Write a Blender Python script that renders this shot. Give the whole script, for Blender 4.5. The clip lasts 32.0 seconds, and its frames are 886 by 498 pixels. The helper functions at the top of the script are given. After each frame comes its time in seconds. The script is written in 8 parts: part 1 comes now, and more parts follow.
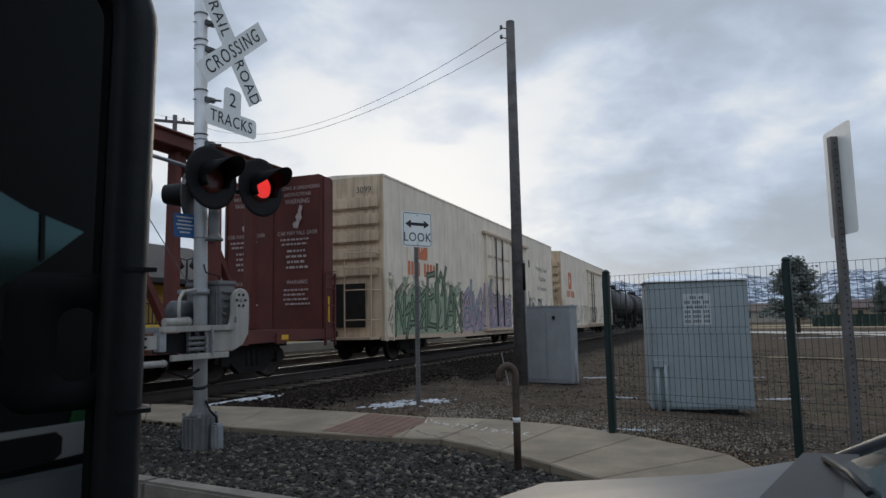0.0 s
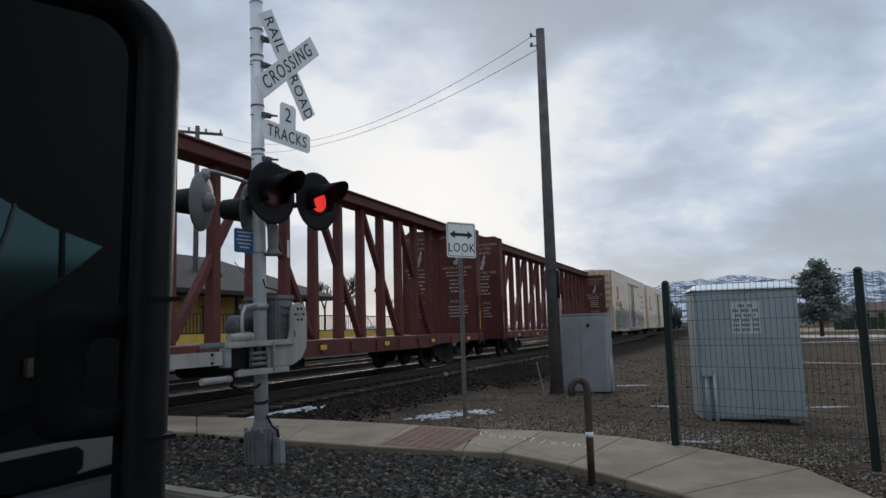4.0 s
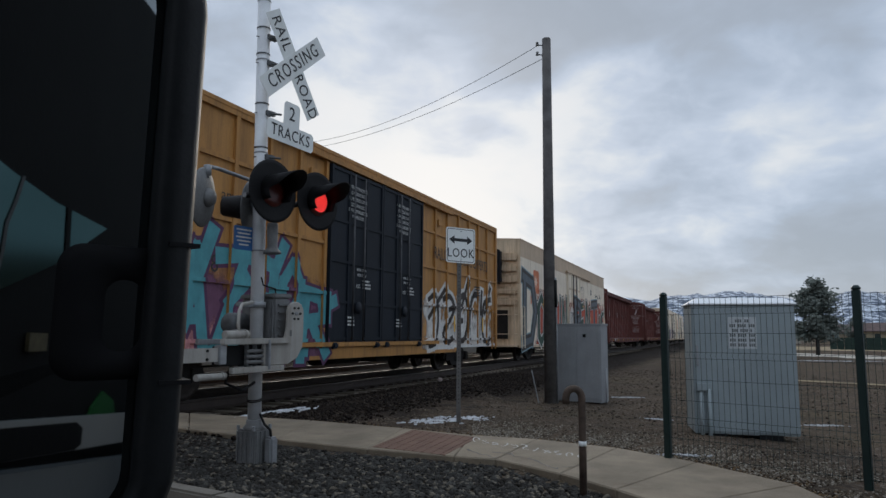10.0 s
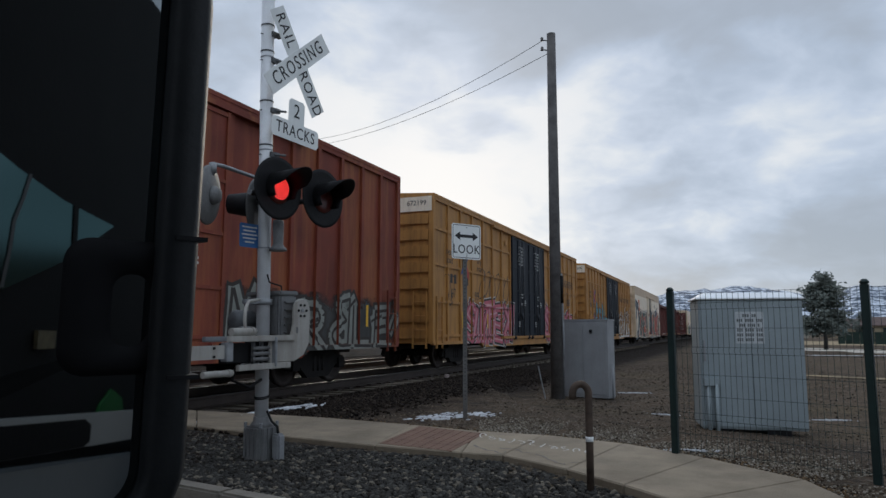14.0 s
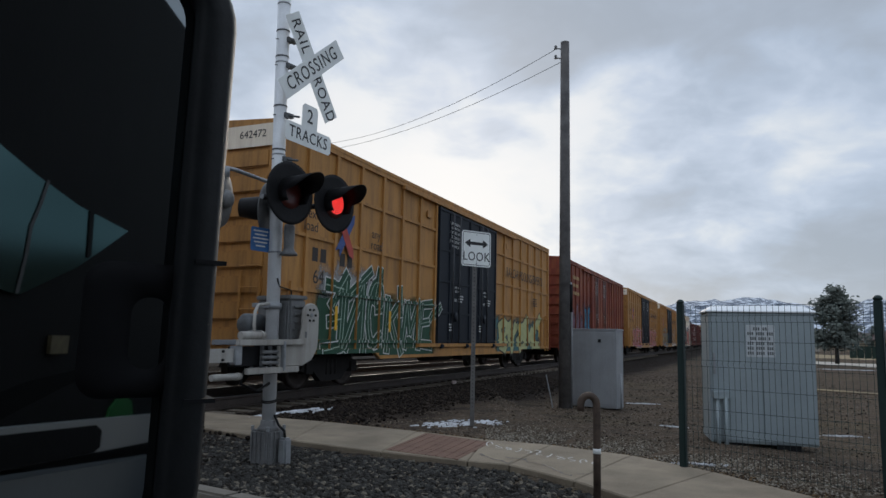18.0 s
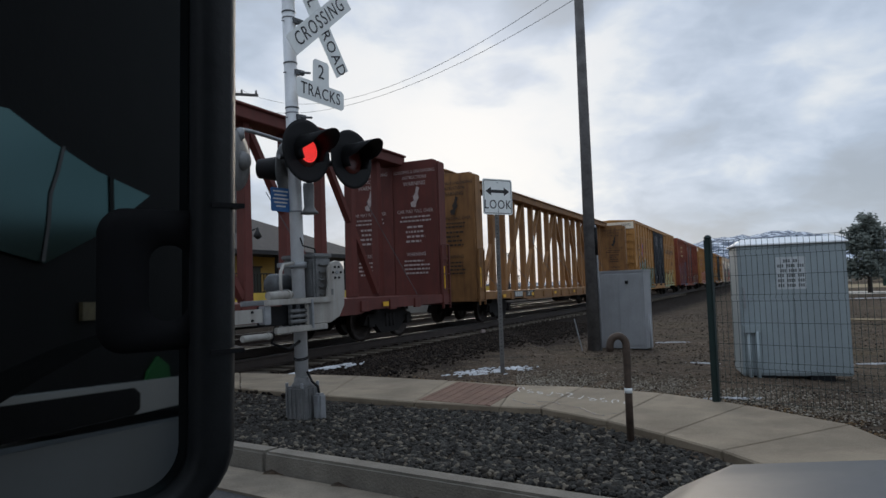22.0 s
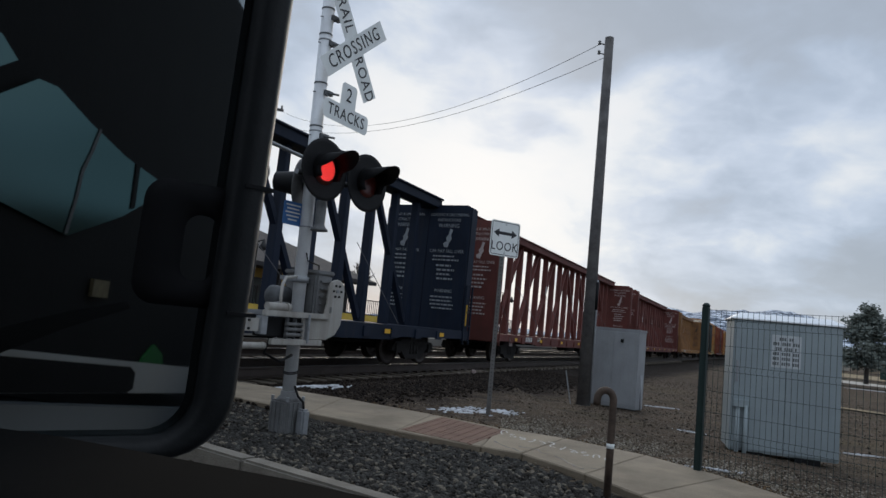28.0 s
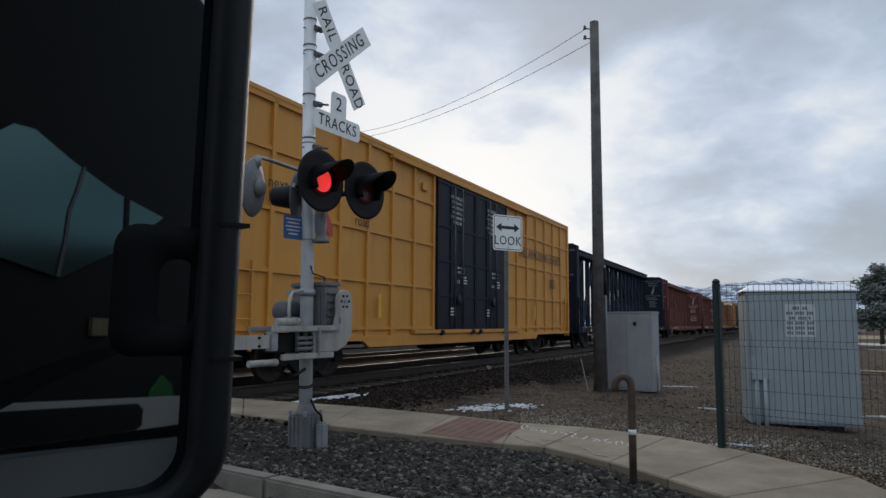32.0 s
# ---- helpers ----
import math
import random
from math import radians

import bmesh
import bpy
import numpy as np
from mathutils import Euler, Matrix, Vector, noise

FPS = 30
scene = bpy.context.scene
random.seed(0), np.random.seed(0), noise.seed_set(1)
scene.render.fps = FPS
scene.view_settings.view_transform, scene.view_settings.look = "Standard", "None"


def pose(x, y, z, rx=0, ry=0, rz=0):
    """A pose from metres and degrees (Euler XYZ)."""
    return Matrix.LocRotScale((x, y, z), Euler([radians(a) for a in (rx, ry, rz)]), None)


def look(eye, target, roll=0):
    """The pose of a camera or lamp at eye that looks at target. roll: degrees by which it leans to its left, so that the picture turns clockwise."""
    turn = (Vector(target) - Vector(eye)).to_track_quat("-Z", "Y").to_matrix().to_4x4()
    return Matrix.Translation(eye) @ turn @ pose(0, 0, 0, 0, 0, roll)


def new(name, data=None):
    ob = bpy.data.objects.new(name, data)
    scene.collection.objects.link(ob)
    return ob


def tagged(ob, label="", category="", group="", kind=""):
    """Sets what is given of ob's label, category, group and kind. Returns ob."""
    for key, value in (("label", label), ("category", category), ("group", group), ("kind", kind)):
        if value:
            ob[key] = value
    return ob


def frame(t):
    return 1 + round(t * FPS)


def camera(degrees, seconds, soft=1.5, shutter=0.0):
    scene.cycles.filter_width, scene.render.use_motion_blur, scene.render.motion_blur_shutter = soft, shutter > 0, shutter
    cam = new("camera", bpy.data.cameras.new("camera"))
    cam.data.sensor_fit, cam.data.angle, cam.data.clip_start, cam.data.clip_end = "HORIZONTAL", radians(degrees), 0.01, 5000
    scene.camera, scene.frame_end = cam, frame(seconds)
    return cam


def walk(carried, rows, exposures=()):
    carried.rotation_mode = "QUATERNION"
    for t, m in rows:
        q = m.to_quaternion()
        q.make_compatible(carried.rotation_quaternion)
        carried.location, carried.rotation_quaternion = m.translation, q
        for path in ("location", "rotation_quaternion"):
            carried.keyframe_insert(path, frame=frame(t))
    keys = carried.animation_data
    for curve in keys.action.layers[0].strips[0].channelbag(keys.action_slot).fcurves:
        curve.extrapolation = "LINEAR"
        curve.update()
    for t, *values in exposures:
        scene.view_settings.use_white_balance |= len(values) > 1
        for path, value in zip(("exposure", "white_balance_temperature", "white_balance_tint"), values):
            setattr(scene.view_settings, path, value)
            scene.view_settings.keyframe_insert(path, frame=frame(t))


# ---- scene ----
cam = camera(65.8, 32.0)
METRES, EYE, TILT, LEAN, TURN = 8.0, 1.5, 0.0, 0.0, 0.0
PATH = [
    (0, (0.351, 0.237, 1.226), (0.277, 2.224, 1.44), -1.1),
    (0.5, (0.119, 0.236, 1.263), (0.057, 2.22, 1.505), -3.4),
    (1, (-0.053, 0.225, 1.293), (-0.133, 2.215, 1.466), -2.6),
    (1.5, (-0.094, 0.279, 1.3), (-0.179, 2.271, 1.455), -1.5),
    (2, (-0.098, 0.236, 1.304), (-0.238, 2.215, 1.554), -4.0),
    (2.5, (-0.095, 0.212, 1.299), (-0.197, 2.199, 1.503), -3.4),
    (3, (-0.11, 0.198, 1.306), (-0.197, 2.182, 1.538), -3.3),
    (3.5, (-0.101, 0.222, 1.306), (-0.193, 2.206, 1.537), -2.1),
    (5.5, (-0.097, 0.218, 1.291), (-0.221, 2.198, 1.544), -1.2),
    (6, (-0.096, 0.258, 1.29), (-0.198, 2.238, 1.557), -0.6),
    (6.5, (-0.098, 0.217, 1.289), (-0.197, 2.196, 1.564), -0.3),
    (7, (-0.1, 0.227, 1.291), (-0.217, 2.206, 1.559), -0.8),
    (7.5, (-0.1, 0.21, 1.287), (-0.165, 2.192, 1.546), -1.8),
    (8, (-0.103, 0.228, 1.291), (-0.191, 2.211, 1.531), -1.1),
    (8.5, (-0.098, 0.218, 1.29), (-0.203, 2.201, 1.529), -0.6),
    (9, (-0.1, 0.224, 1.288), (-0.214, 2.207, 1.518), -0.4),
    (9.5, (-0.099, 0.222, 1.286), (-0.209, 2.205, 1.525), 0.1),
    (10, (-0.103, 0.224, 1.288), (-0.21, 2.206, 1.537), 0.4),
    (10.5, (-0.1, 0.217, 1.289), (-0.216, 2.199, 1.527), -0.2),
    (11, (-0.099, 0.217, 1.28), (-0.231, 2.201, 1.496), -0.5),
    (11.5, (-0.095, 0.225, 1.287), (-0.234, 2.207, 1.514), -1.0),
    (12, (-0.099, 0.233, 1.286), (-0.238, 2.215, 1.515), -1.0),
    (12.5, (-0.094, 0.21, 1.284), (-0.241, 2.189, 1.529), -1.2),
    (13, (-0.092, 0.248, 1.28), (-0.212, 2.234, 1.479), -0.7),
    (13.5, (-0.102, 0.223, 1.285), (-0.22, 2.208, 1.5), -0.1),
    (14, (-0.101, 0.232, 1.285), (-0.225, 2.214, 1.524), 0.1),
    (14.5, (-0.103, 0.226, 1.285), (-0.233, 2.203, 1.557), 0.4),
    (15, (-0.101, 0.224, 1.282), (-0.234, 2.2, 1.562), 0.7),
    (15.5, (-0.105, 0.225, 1.285), (-0.262, 2.199, 1.563), 0.6),
    (17.5, (-0.108, 0.224, 1.302), (-0.258, 2.201, 1.568), 1.4),
    (18, (-0.107, 0.23, 1.306), (-0.259, 2.208, 1.56), 1.3),
    (18.5, (-0.112, 0.243, 1.305), (-0.183, 2.222, 1.588), 0.4),
    (19, (-0.112, 0.233, 1.297), (-0.193, 2.219, 1.515), 0.9),
    (19.5, (-0.107, 0.219, 1.301), (-0.245, 2.202, 1.52), 0.5),
    (20, (-0.098, 0.227, 1.292), (-0.252, 2.205, 1.541), 1.0),
    (20.5, (-0.109, 0.249, 1.308), (-0.273, 2.227, 1.549), 0.3),
    (21, (-0.106, 0.279, 1.308), (-0.276, 2.254, 1.568), 1.0),
    (21.5, (-0.104, 0.247, 1.299), (-0.308, 2.221, 1.551), 1.1),
    (22, (-0.099, 0.274, 1.291), (-0.32, 2.259, 1.406), -1.9),
    (22.5, (-0.082, 0.219, 1.298), (-0.485, 2.164, 1.531), -3.8),
    (23, (-0.099, 0.237, 1.291), (-0.312, 2.208, 1.553), -1.2),
    (23.5, (-0.096, 0.259, 1.291), (-0.349, 2.23, 1.519), -0.5),
    (24, (-0.089, 0.223, 1.293), (-0.353, 2.197, 1.473), 0.5),
    (24.5, (-0.099, 0.243, 1.286), (-0.35, 2.209, 1.552), 0.7),
    (26.5, (-0.085, 0.244, 1.273), (-0.312, 2.218, 1.506), 4.1),
    (27, (-0.082, 0.252, 1.271), (-0.319, 2.226, 1.494), 4.9),
    (27.5, (-0.078, 0.283, 1.268), (-0.342, 2.254, 1.476), 5.9),
    (28, (-0.093, 0.197, 1.259), (-0.327, 2.171, 1.478), 5.6),
    (28.5, (-0.099, 0.185, 1.262), (-0.344, 2.158, 1.484), 6.3),
    (29, (-0.095, 0.176, 1.26), (-0.343, 2.148, 1.484), 6.5),
    (29.5, (-0.095, 0.237, 1.267), (-0.364, 2.205, 1.497), 7.5),
    (30, (-0.084, 0.269, 1.265), (-0.354, 2.234, 1.516), 7.3),
    (30.5, (-0.097, 0.251, 1.257), (-0.366, 2.218, 1.498), 7.4),
    (31, (-0.092, 0.244, 1.258), (-0.35, 2.213, 1.499), 7.8),
    (31.5, (-0.088, 0.236, 1.247), (-0.357, 2.202, 1.497), 3.9),
    (32, (-0.091, 0.227, 1.278), (-0.337, 2.2, 1.493), 0.4),
]
walk(cam, [(t, look(eye, target, roll)) for t, eye, target, roll in PATH], [(0.0, 0.20, 6330, 10), (9.0, 0.17, 6330, 10), (13.0, 0.22, 6330, 10), (32.0, 0.24, 6330, 10)])

# ---- light ----
TRACK = radians(19.2)
U = Vector((math.sin(TRACK), math.cos(TRACK), 0))
N = Vector((-math.cos(TRACK), math.sin(TRACK), 0))
SIDE, RAIL_Z, GROUND = 7.98, 0.14, 0.10
MID = SIDE + 1.57
SPEED = 8.75


def along(s, d, z=0.0):
    """A place s metres along the track and d metres off to its far side."""
    p = U * s + N * d
    return Vector((p.x, p.y, z))


SUN_DIR = Vector((-0.07, 0.955, 0.28)).normalized()
CLOUD_AT = (1.3, 0.6, 0.35)
sun = new("sun", bpy.data.lights.new("sun", "SUN"))
sun.data.energy, sun.data.angle, sun.data.color = 0.75, radians(25), (1.0, 0.86, 0.68)
sun.matrix_world = look((0, 0, 40), Vector((0, 0, 40)) - SUN_DIR)

world = bpy.data.worlds.new("cloudy_sky")
scene.world = world
world.use_nodes = True
wn, wl = world.node_tree.nodes, world.node_tree.links
wn.clear()


def wnode(kind, **values):
    nd = wn.new(kind)
    for k, v in values.items():
        if k in nd.inputs:
            nd.inputs[k].default_value = v
    return nd


def wmath(op, a, b=None, clamp=False):
    nd = wn.new("ShaderNodeMath")
    nd.operation, nd.use_clamp = op, clamp
    for i, v in enumerate((a, b)):
        if v is None:
            continue
        if isinstance(v, (int, float)):
            nd.inputs[i].default_value = v
        else:
            wl.new(v, nd.inputs[i])
    return nd.outputs[0]


w_co = wn.new("ShaderNodeTexCoord")
w_sep = wn.new("ShaderNodeSeparateXYZ")
wl.new(w_co.outputs["Generated"], w_sep.inputs[0])
# cloud layer seen from below: it closes up towards the horizon
w_up = wmath("ADD", wmath("MAXIMUM", w_sep.outputs["Z"], 0.0), 0.42)
w_flat = wn.new("ShaderNodeCombineXYZ")
wl.new(wmath("DIVIDE", w_sep.outputs["X"], w_up), w_flat.inputs[0])
wl.new(wmath("DIVIDE", w_sep.outputs["Y"], w_up), w_flat.inputs[1])
wl.new(wmath("MULTIPLY", w_sep.outputs["Z"], 1.2), w_flat.inputs[2])
w_map = wn.new("ShaderNodeMapping")
w_map.inputs["Location"].default_value = CLOUD_AT
w_map.inputs["Scale"].default_value = (1.0, 1.0, 1.0)
wl.new(w_flat.outputs[0], w_map.inputs[0])
w_big = wnode("ShaderNodeTexNoise", Scale=1.05, Detail=3.0, Roughness=0.5, Distortion=0.2)
wl.new(w_map.outputs[0], w_big.inputs["Vector"])
w_small = wnode("ShaderNodeTexNoise", Scale=3.3, Detail=5.0, Roughness=0.50, Distortion=0.25)
wl.new(w_map.outputs[0], w_small.inputs["Vector"])
w_puff = wnode("ShaderNodeTexNoise", Scale=7.5, Detail=5.0, Roughness=0.52, Distortion=0.5)
wl.new(w_map.outputs[0], w_puff.inputs["Vector"])
w_mix = wmath("ADD", wmath("ADD", wmath("MULTIPLY", w_big.outputs[0], 0.36), wmath("MULTIPLY", w_small.outputs[0], 0.46)), wmath("MULTIPLY", w_puff.outputs[0], 0.18))
# the hidden sun brightens the cloud round it
w_dot = wn.new("ShaderNodeVectorMath")
w_dot.operation = "DOT_PRODUCT"
wl.new(w_co.outputs["Generated"], w_dot.inputs[0])
w_dot.inputs[1].default_value = SUN_DIR
w_near = wmath("MAXIMUM", w_dot.outputs["Value"], 0.0)
w_band = wmath("SUBTRACT", wmath("MULTIPLY", wmath("POWER", wmath("SUBTRACT", 1.0, wmath("MULTIPLY", wmath("ABSOLUTE", wmath("SUBTRACT", w_sep.outputs["Z"], 0.225)), 4.6), clamp=True), 1.3), 0.090), 0.022)
w_glow = wmath("ADD", wmath("MULTIPLY", wmath("POWER", w_near, 45.0), 0.10), wmath("MULTIPLY", wmath("POWER", w_near, 7.0), 0.035))
# a darker sheet of cloud lies over the bright gap
w_sheet = wmath("MULTIPLY", wmath("MULTIPLY", wmath("SUBTRACT", w_sep.outputs["Z"], 0.27), 7.0, clamp=True), 0.050)
w_ramp = wn.new("ShaderNodeValToRGB")
w_low = wmath("MULTIPLY", wmath("SUBTRACT", 1.0, wmath("MULTIPLY", wmath("MAXIMUM", w_sep.outputs["Z"], 0.0), 4.0), clamp=True), 0.075)
wl.new(wmath("SUBTRACT", wmath("ADD", wmath("ADD", w_mix, w_glow), w_band), wmath("ADD", w_low, w_sheet)), w_ramp.inputs[0])
cr = w_ramp.color_ramp
cr.elements[0].position, cr.elements[0].color = 0.40, (0.41, 0.465, 0.54, 1)
cr.elements[1].position, cr.elements[1].color = 0.67, (0.87, 0.885, 0.90, 1)
for pos, col in ((0.45, (0.44, 0.50, 0.585, 1)), (0.50, (0.49, 0.57, 0.685, 1)), (0.55, (0.60, 0.68, 0.80, 1)), (0.59, (0.73, 0.785, 0.85, 1)), (0.62, (0.83, 0.86, 0.89, 1))):
    e = cr.elements.new(pos)
    e.color = col
w_sky = wn.new("ShaderNodeTexSky")
w_sky.sky_type, w_sky.sun_disc = "NISHITA", False
w_sky.sun_elevation, w_sky.sun_rotation = math.asin(SUN_DIR.z), math.atan2(SUN_DIR.x, SUN_DIR.y)
w_bg1, w_bg2 = wn.new("ShaderNodeBackground"), wn.new("ShaderNodeBackground")
wl.new(w_sky.outputs[0], w_bg1.inputs[0])
w_bg1.inputs[1].default_value = 0.06
wl.new(w_ramp.outputs[0], w_bg2.inputs[0])
# an overcast sky is brightest overhead
w_top = wmath("MULTIPLY", wmath("SUBTRACT", w_sep.outputs["Z"], 0.45, clamp=True), 2.5)
wl.new(wmath("MULTIPLY", wmath("ADD", w_top, 1.0), 0.81), w_bg2.inputs[1])
w_sum = wn.new("ShaderNodeMixShader")
w_sum.inputs[0].default_value = 0.9
wl.new(w_bg1.outputs[0], w_sum.inputs[1])
wl.new(w_bg2.outputs[0], w_sum.inputs[2])
w_out = wn.new("ShaderNodeOutputWorld")
wl.new(w_sum.outputs[0], w_out.inputs[0])


# ---- materials ----
def material(name, col, rough=0.6, metal=0.0, var=0.2, scale=2.0, bump=0.15, fine=45.0, streak=None, streak_amount=0.5, spec=0.4, coord="Object", run=(3.2, 3.2, 0.28)):
    """Paint, metal or earth: two scales of mottling, fine relief, and dirt that runs down in streaks."""
    mat = bpy.data.materials.new(name)
    mat.use_nodes = True
    nt = mat.node_tree
    bsdf = nt.nodes["Principled BSDF"]
    co = nt.nodes.new("ShaderNodeTexCoord")
    out = co.outputs[coord]
    n1 = nt.nodes.new("ShaderNodeTexNoise")
    n1.inputs["Scale"].default_value, n1.inputs["Detail"].default_value = scale, 5.0
    nt.links.new(out, n1.inputs["Vector"])
    n2 = nt.nodes.new("ShaderNodeTexNoise")
    n2.inputs["Scale"].default_value, n2.inputs["Detail"].default_value = fine, 3.0
    nt.links.new(out, n2.inputs["Vector"])
    mix = nt.nodes.new("ShaderNodeMix")
    mix.data_type = "RGBA"
    mix.inputs["A"].default_value = (*[c * (1 - var) for c in col], 1)
    mix.inputs["B"].default_value = (*[min(1, c * (1 + var)) for c in col], 1)
    add = nt.nodes.new("ShaderNodeMath")
    add.operation = "MULTIPLY_ADD"
    nt.links.new(n2.outputs[0], add.inputs[0])
    add.inputs[1].default_value = 0.35
    nt.links.new(n1.outputs[0], add.inputs[2])
    ramp = nt.nodes.new("ShaderNodeMapRange")
    ramp.inputs["From Min"].default_value, ramp.inputs["From Max"].default_value = 0.42, 0.92
    nt.links.new(add.outputs[0], ramp.inputs["Value"])
    nt.links.new(ramp.outputs[0], mix.inputs["Factor"])
    colour = mix.outputs["Result"]
    if streak:
        mp = nt.nodes.new("ShaderNodeMapping")
        mp.inputs["Scale"].default_value = run
        nt.links.new(out, mp.inputs[0])
        n3 = nt.nodes.new("ShaderNodeTexNoise")
        n3.inputs["Scale"].default_value, n3.inputs["Detail"].default_value, n3.inputs["Roughness"].default_value = 2.2, 7.0, 0.65
        nt.links.new(mp.outputs[0], n3.inputs["Vector"])
        r3 = nt.nodes.new("ShaderNodeMapRange")
        r3.inputs["From Min"].default_value, r3.inputs["From Max"].default_value = 0.46, 0.78
        r3.inputs["To Max"].default_value = streak_amount
        nt.links.new(n3.outputs[0], r3.inputs["Value"])
        mx = nt.nodes.new("ShaderNodeMix")
        mx.data_type = "RGBA"
        nt.links.new(r3.outputs[0], mx.inputs["Factor"])
        nt.links.new(colour, mx.inputs["A"])
        mx.inputs["B"].default_value = (*streak, 1)
        colour = mx.outputs["Result"]
    nt.links.new(colour, bsdf.inputs["Base Color"])
    bsdf.inputs["Roughness"].default_value, bsdf.inputs["Metallic"].default_value = rough, metal
    bsdf.inputs["Specular IOR Level"].default_value = spec
    if bump:
        bp = nt.nodes.new("ShaderNodeBump")
        bp.inputs["Strength"].default_value, bp.inputs["Distance"].default_value = bump, 0.02
        nt.links.new(n2.outputs[0], bp.inputs["Height"])
        nt.links.new(bp.outputs[0], bsdf.inputs["Normal"])
    return mat


def glowing(name, col, strength):
    mat = bpy.data.materials.new(name)
    mat.use_nodes = True
    bsdf = mat.node_tree.nodes["Principled BSDF"]
    bsdf.inputs["Base Color"].default_value = (*[c * 0.3 for c in col], 1)
    bsdf.inputs["Emission Color"].default_value, bsdf.inputs["Emission Strength"].default_value = (*col, 1), strength
    return mat


M = {}
M["concrete"] = material("sidewalk_concrete", (0.225, 0.183, 0.130), 0.85, var=0.35, scale=1.6, fine=70, bump=0.3, streak=(0.10, 0.072, 0.048), streak_amount=0.6, run=(1.1, 1.1, 1.1))
M["kerb"] = material("kerb_concrete", (0.165, 0.150, 0.125), 0.85, var=0.35, scale=2.5, fine=60, bump=0.4, streak=(0.07, 0.058, 0.045), streak_amount=0.6, run=(1.6, 1.6, 1.6))
M["asphalt"] = material("asphalt", (0.05, 0.05, 0.052), 0.9, var=0.3, scale=2, fine=90, bump=0.5)
M["paver"] = material("red_warning_paver", (0.145, 0.080, 0.056), 0.85, var=0.2, scale=5, fine=60, bump=0.3)
M["snow"] = material("old_snow", (0.50, 0.51, 0.53), 0.7, var=0.3, scale=6, fine=30, bump=0.6)
M["rail"] = material("rail_steel", (0.05, 0.038, 0.032), 0.6, 0.3, var=0.3, scale=4, bump=0.2)
M["rail_top"] = material("polished_rail_head", (0.17, 0.17, 0.175), 0.45, 0.7, var=0.1, scale=4, bump=0.02)
M["tie"] = material("weathered_tie", (0.13, 0.108, 0.084), 0.95, var=0.4, scale=6, bump=0.6)
M["aluminium"] = material("dull_aluminium", (0.66, 0.67, 0.68), 0.5, 0.25, var=0.15, scale=5, fine=80, bump=0.06)
M["galv"] = material("galvanised_steel", (0.30, 0.31, 0.32), 0.55, 0.55, var=0.2, scale=8, bump=0.08)
M["dark_steel"] = material("dark_galvanised_steel", (0.11, 0.115, 0.12), 0.55, 0.4, var=0.3, scale=9, bump=0.1)
M["casting"] = material("grey_casting", (0.17, 0.172, 0.172), 0.6, 0.2, var=0.25, scale=5, fine=40, bump=0.2, streak=(0.12, 0.11, 0.10), streak_amount=0.5)
M["white_cast"] = material("white_painted_casting", (0.37, 0.355, 0.325), 0.55, 0.0, var=0.12, scale=4, bump=0.1, streak=(0.17, 0.145, 0.115), streak_amount=0.7)
M["black_metal"] = material("black_painted_metal", (0.009, 0.009, 0.010), 0.6, 0.0, var=0.3, scale=5, bump=0.1, spec=0.2)
M["black_plastic"] = material("black_plastic", (0.011, 0.012, 0.013), 0.5, 0.0, var=0.3, scale=30, fine=160, bump=0.05, spec=0.25)
M["sign_white"] = material("white_sign_sheeting", (0.84, 0.86, 0.84), 0.5, var=0.05, scale=5, bump=0.02, streak=(0.5, 0.49, 0.46), streak_amount=0.3)
M["sign_black"] = material("black_sign_letters", (0.02, 0.02, 0.022), 0.55, var=0.2, bump=0.0)
M["blue_plate"] = material("blue_sign", (0.035, 0.13, 0.33), 0.5, var=0.15, scale=8, bump=0.02)
M["wood_pole"] = material("weathered_pole", (0.112, 0.106, 0.104), 0.9, var=0.4, scale=5, fine=30, bump=0.6, streak=(0.12, 0.105, 0.09), streak_amount=0.6)
M["pipe"] = material("rusty_pipe", (0.085, 0.06, 0.045), 0.75, 0.2, var=0.45, scale=12, bump=0.3)
M["cabinet"] = material("grey_cabinet_paint", (0.30, 0.31, 0.32), 0.55, 0.1, var=0.12, scale=2.5, fine=30, bump=0.06, streak=(0.20, 0.19, 0.18), streak_amount=0.35)
M["box"] = material("pale_grey_box_paint", (0.300, 0.348, 0.362), 0.5, 0.1, var=0.10, scale=2.5, bump=0.04, streak=(0.26, 0.28, 0.29), streak_amount=0.3)
M["box_lid"] = material("white_box_lid", (0.88, 0.89, 0.90), 0.5, var=0.06, bump=0.03)
M["fence"] = material("dark_green_fence", (0.012, 0.028, 0.026), 0.5, 0.1, var=0.25, scale=6, bump=0.05)
M["wire"] = material("black_wire", (0.012, 0.012, 0.013), 0.6, var=0.2, bump=0.0)
M["red_on"] = glowing("lit_red_leds", (1.0, 0.05, 0.045), 1.7)
M["red_off"] = material("dark_red_lens", (0.07, 0.012, 0.010), 0.3, var=0.2, scale=60, bump=0.0)
M["tbox_yellow"] = material("railcar_yellow", (0.44, 0.215, 0.058), 0.6, 0.0, var=0.16, scale=1.2, fine=25, bump=0.05, streak=(0.14, 0.07, 0.03), streak_amount=0.75)
M["new_yellow"] = material("fresh_railcar_yellow", (0.57, 0.265, 0.045), 0.55, 0.0, var=0.08, scale=1.0, fine=25, bump=0.04, streak=(0.30, 0.16, 0.05), streak_amount=0.3)
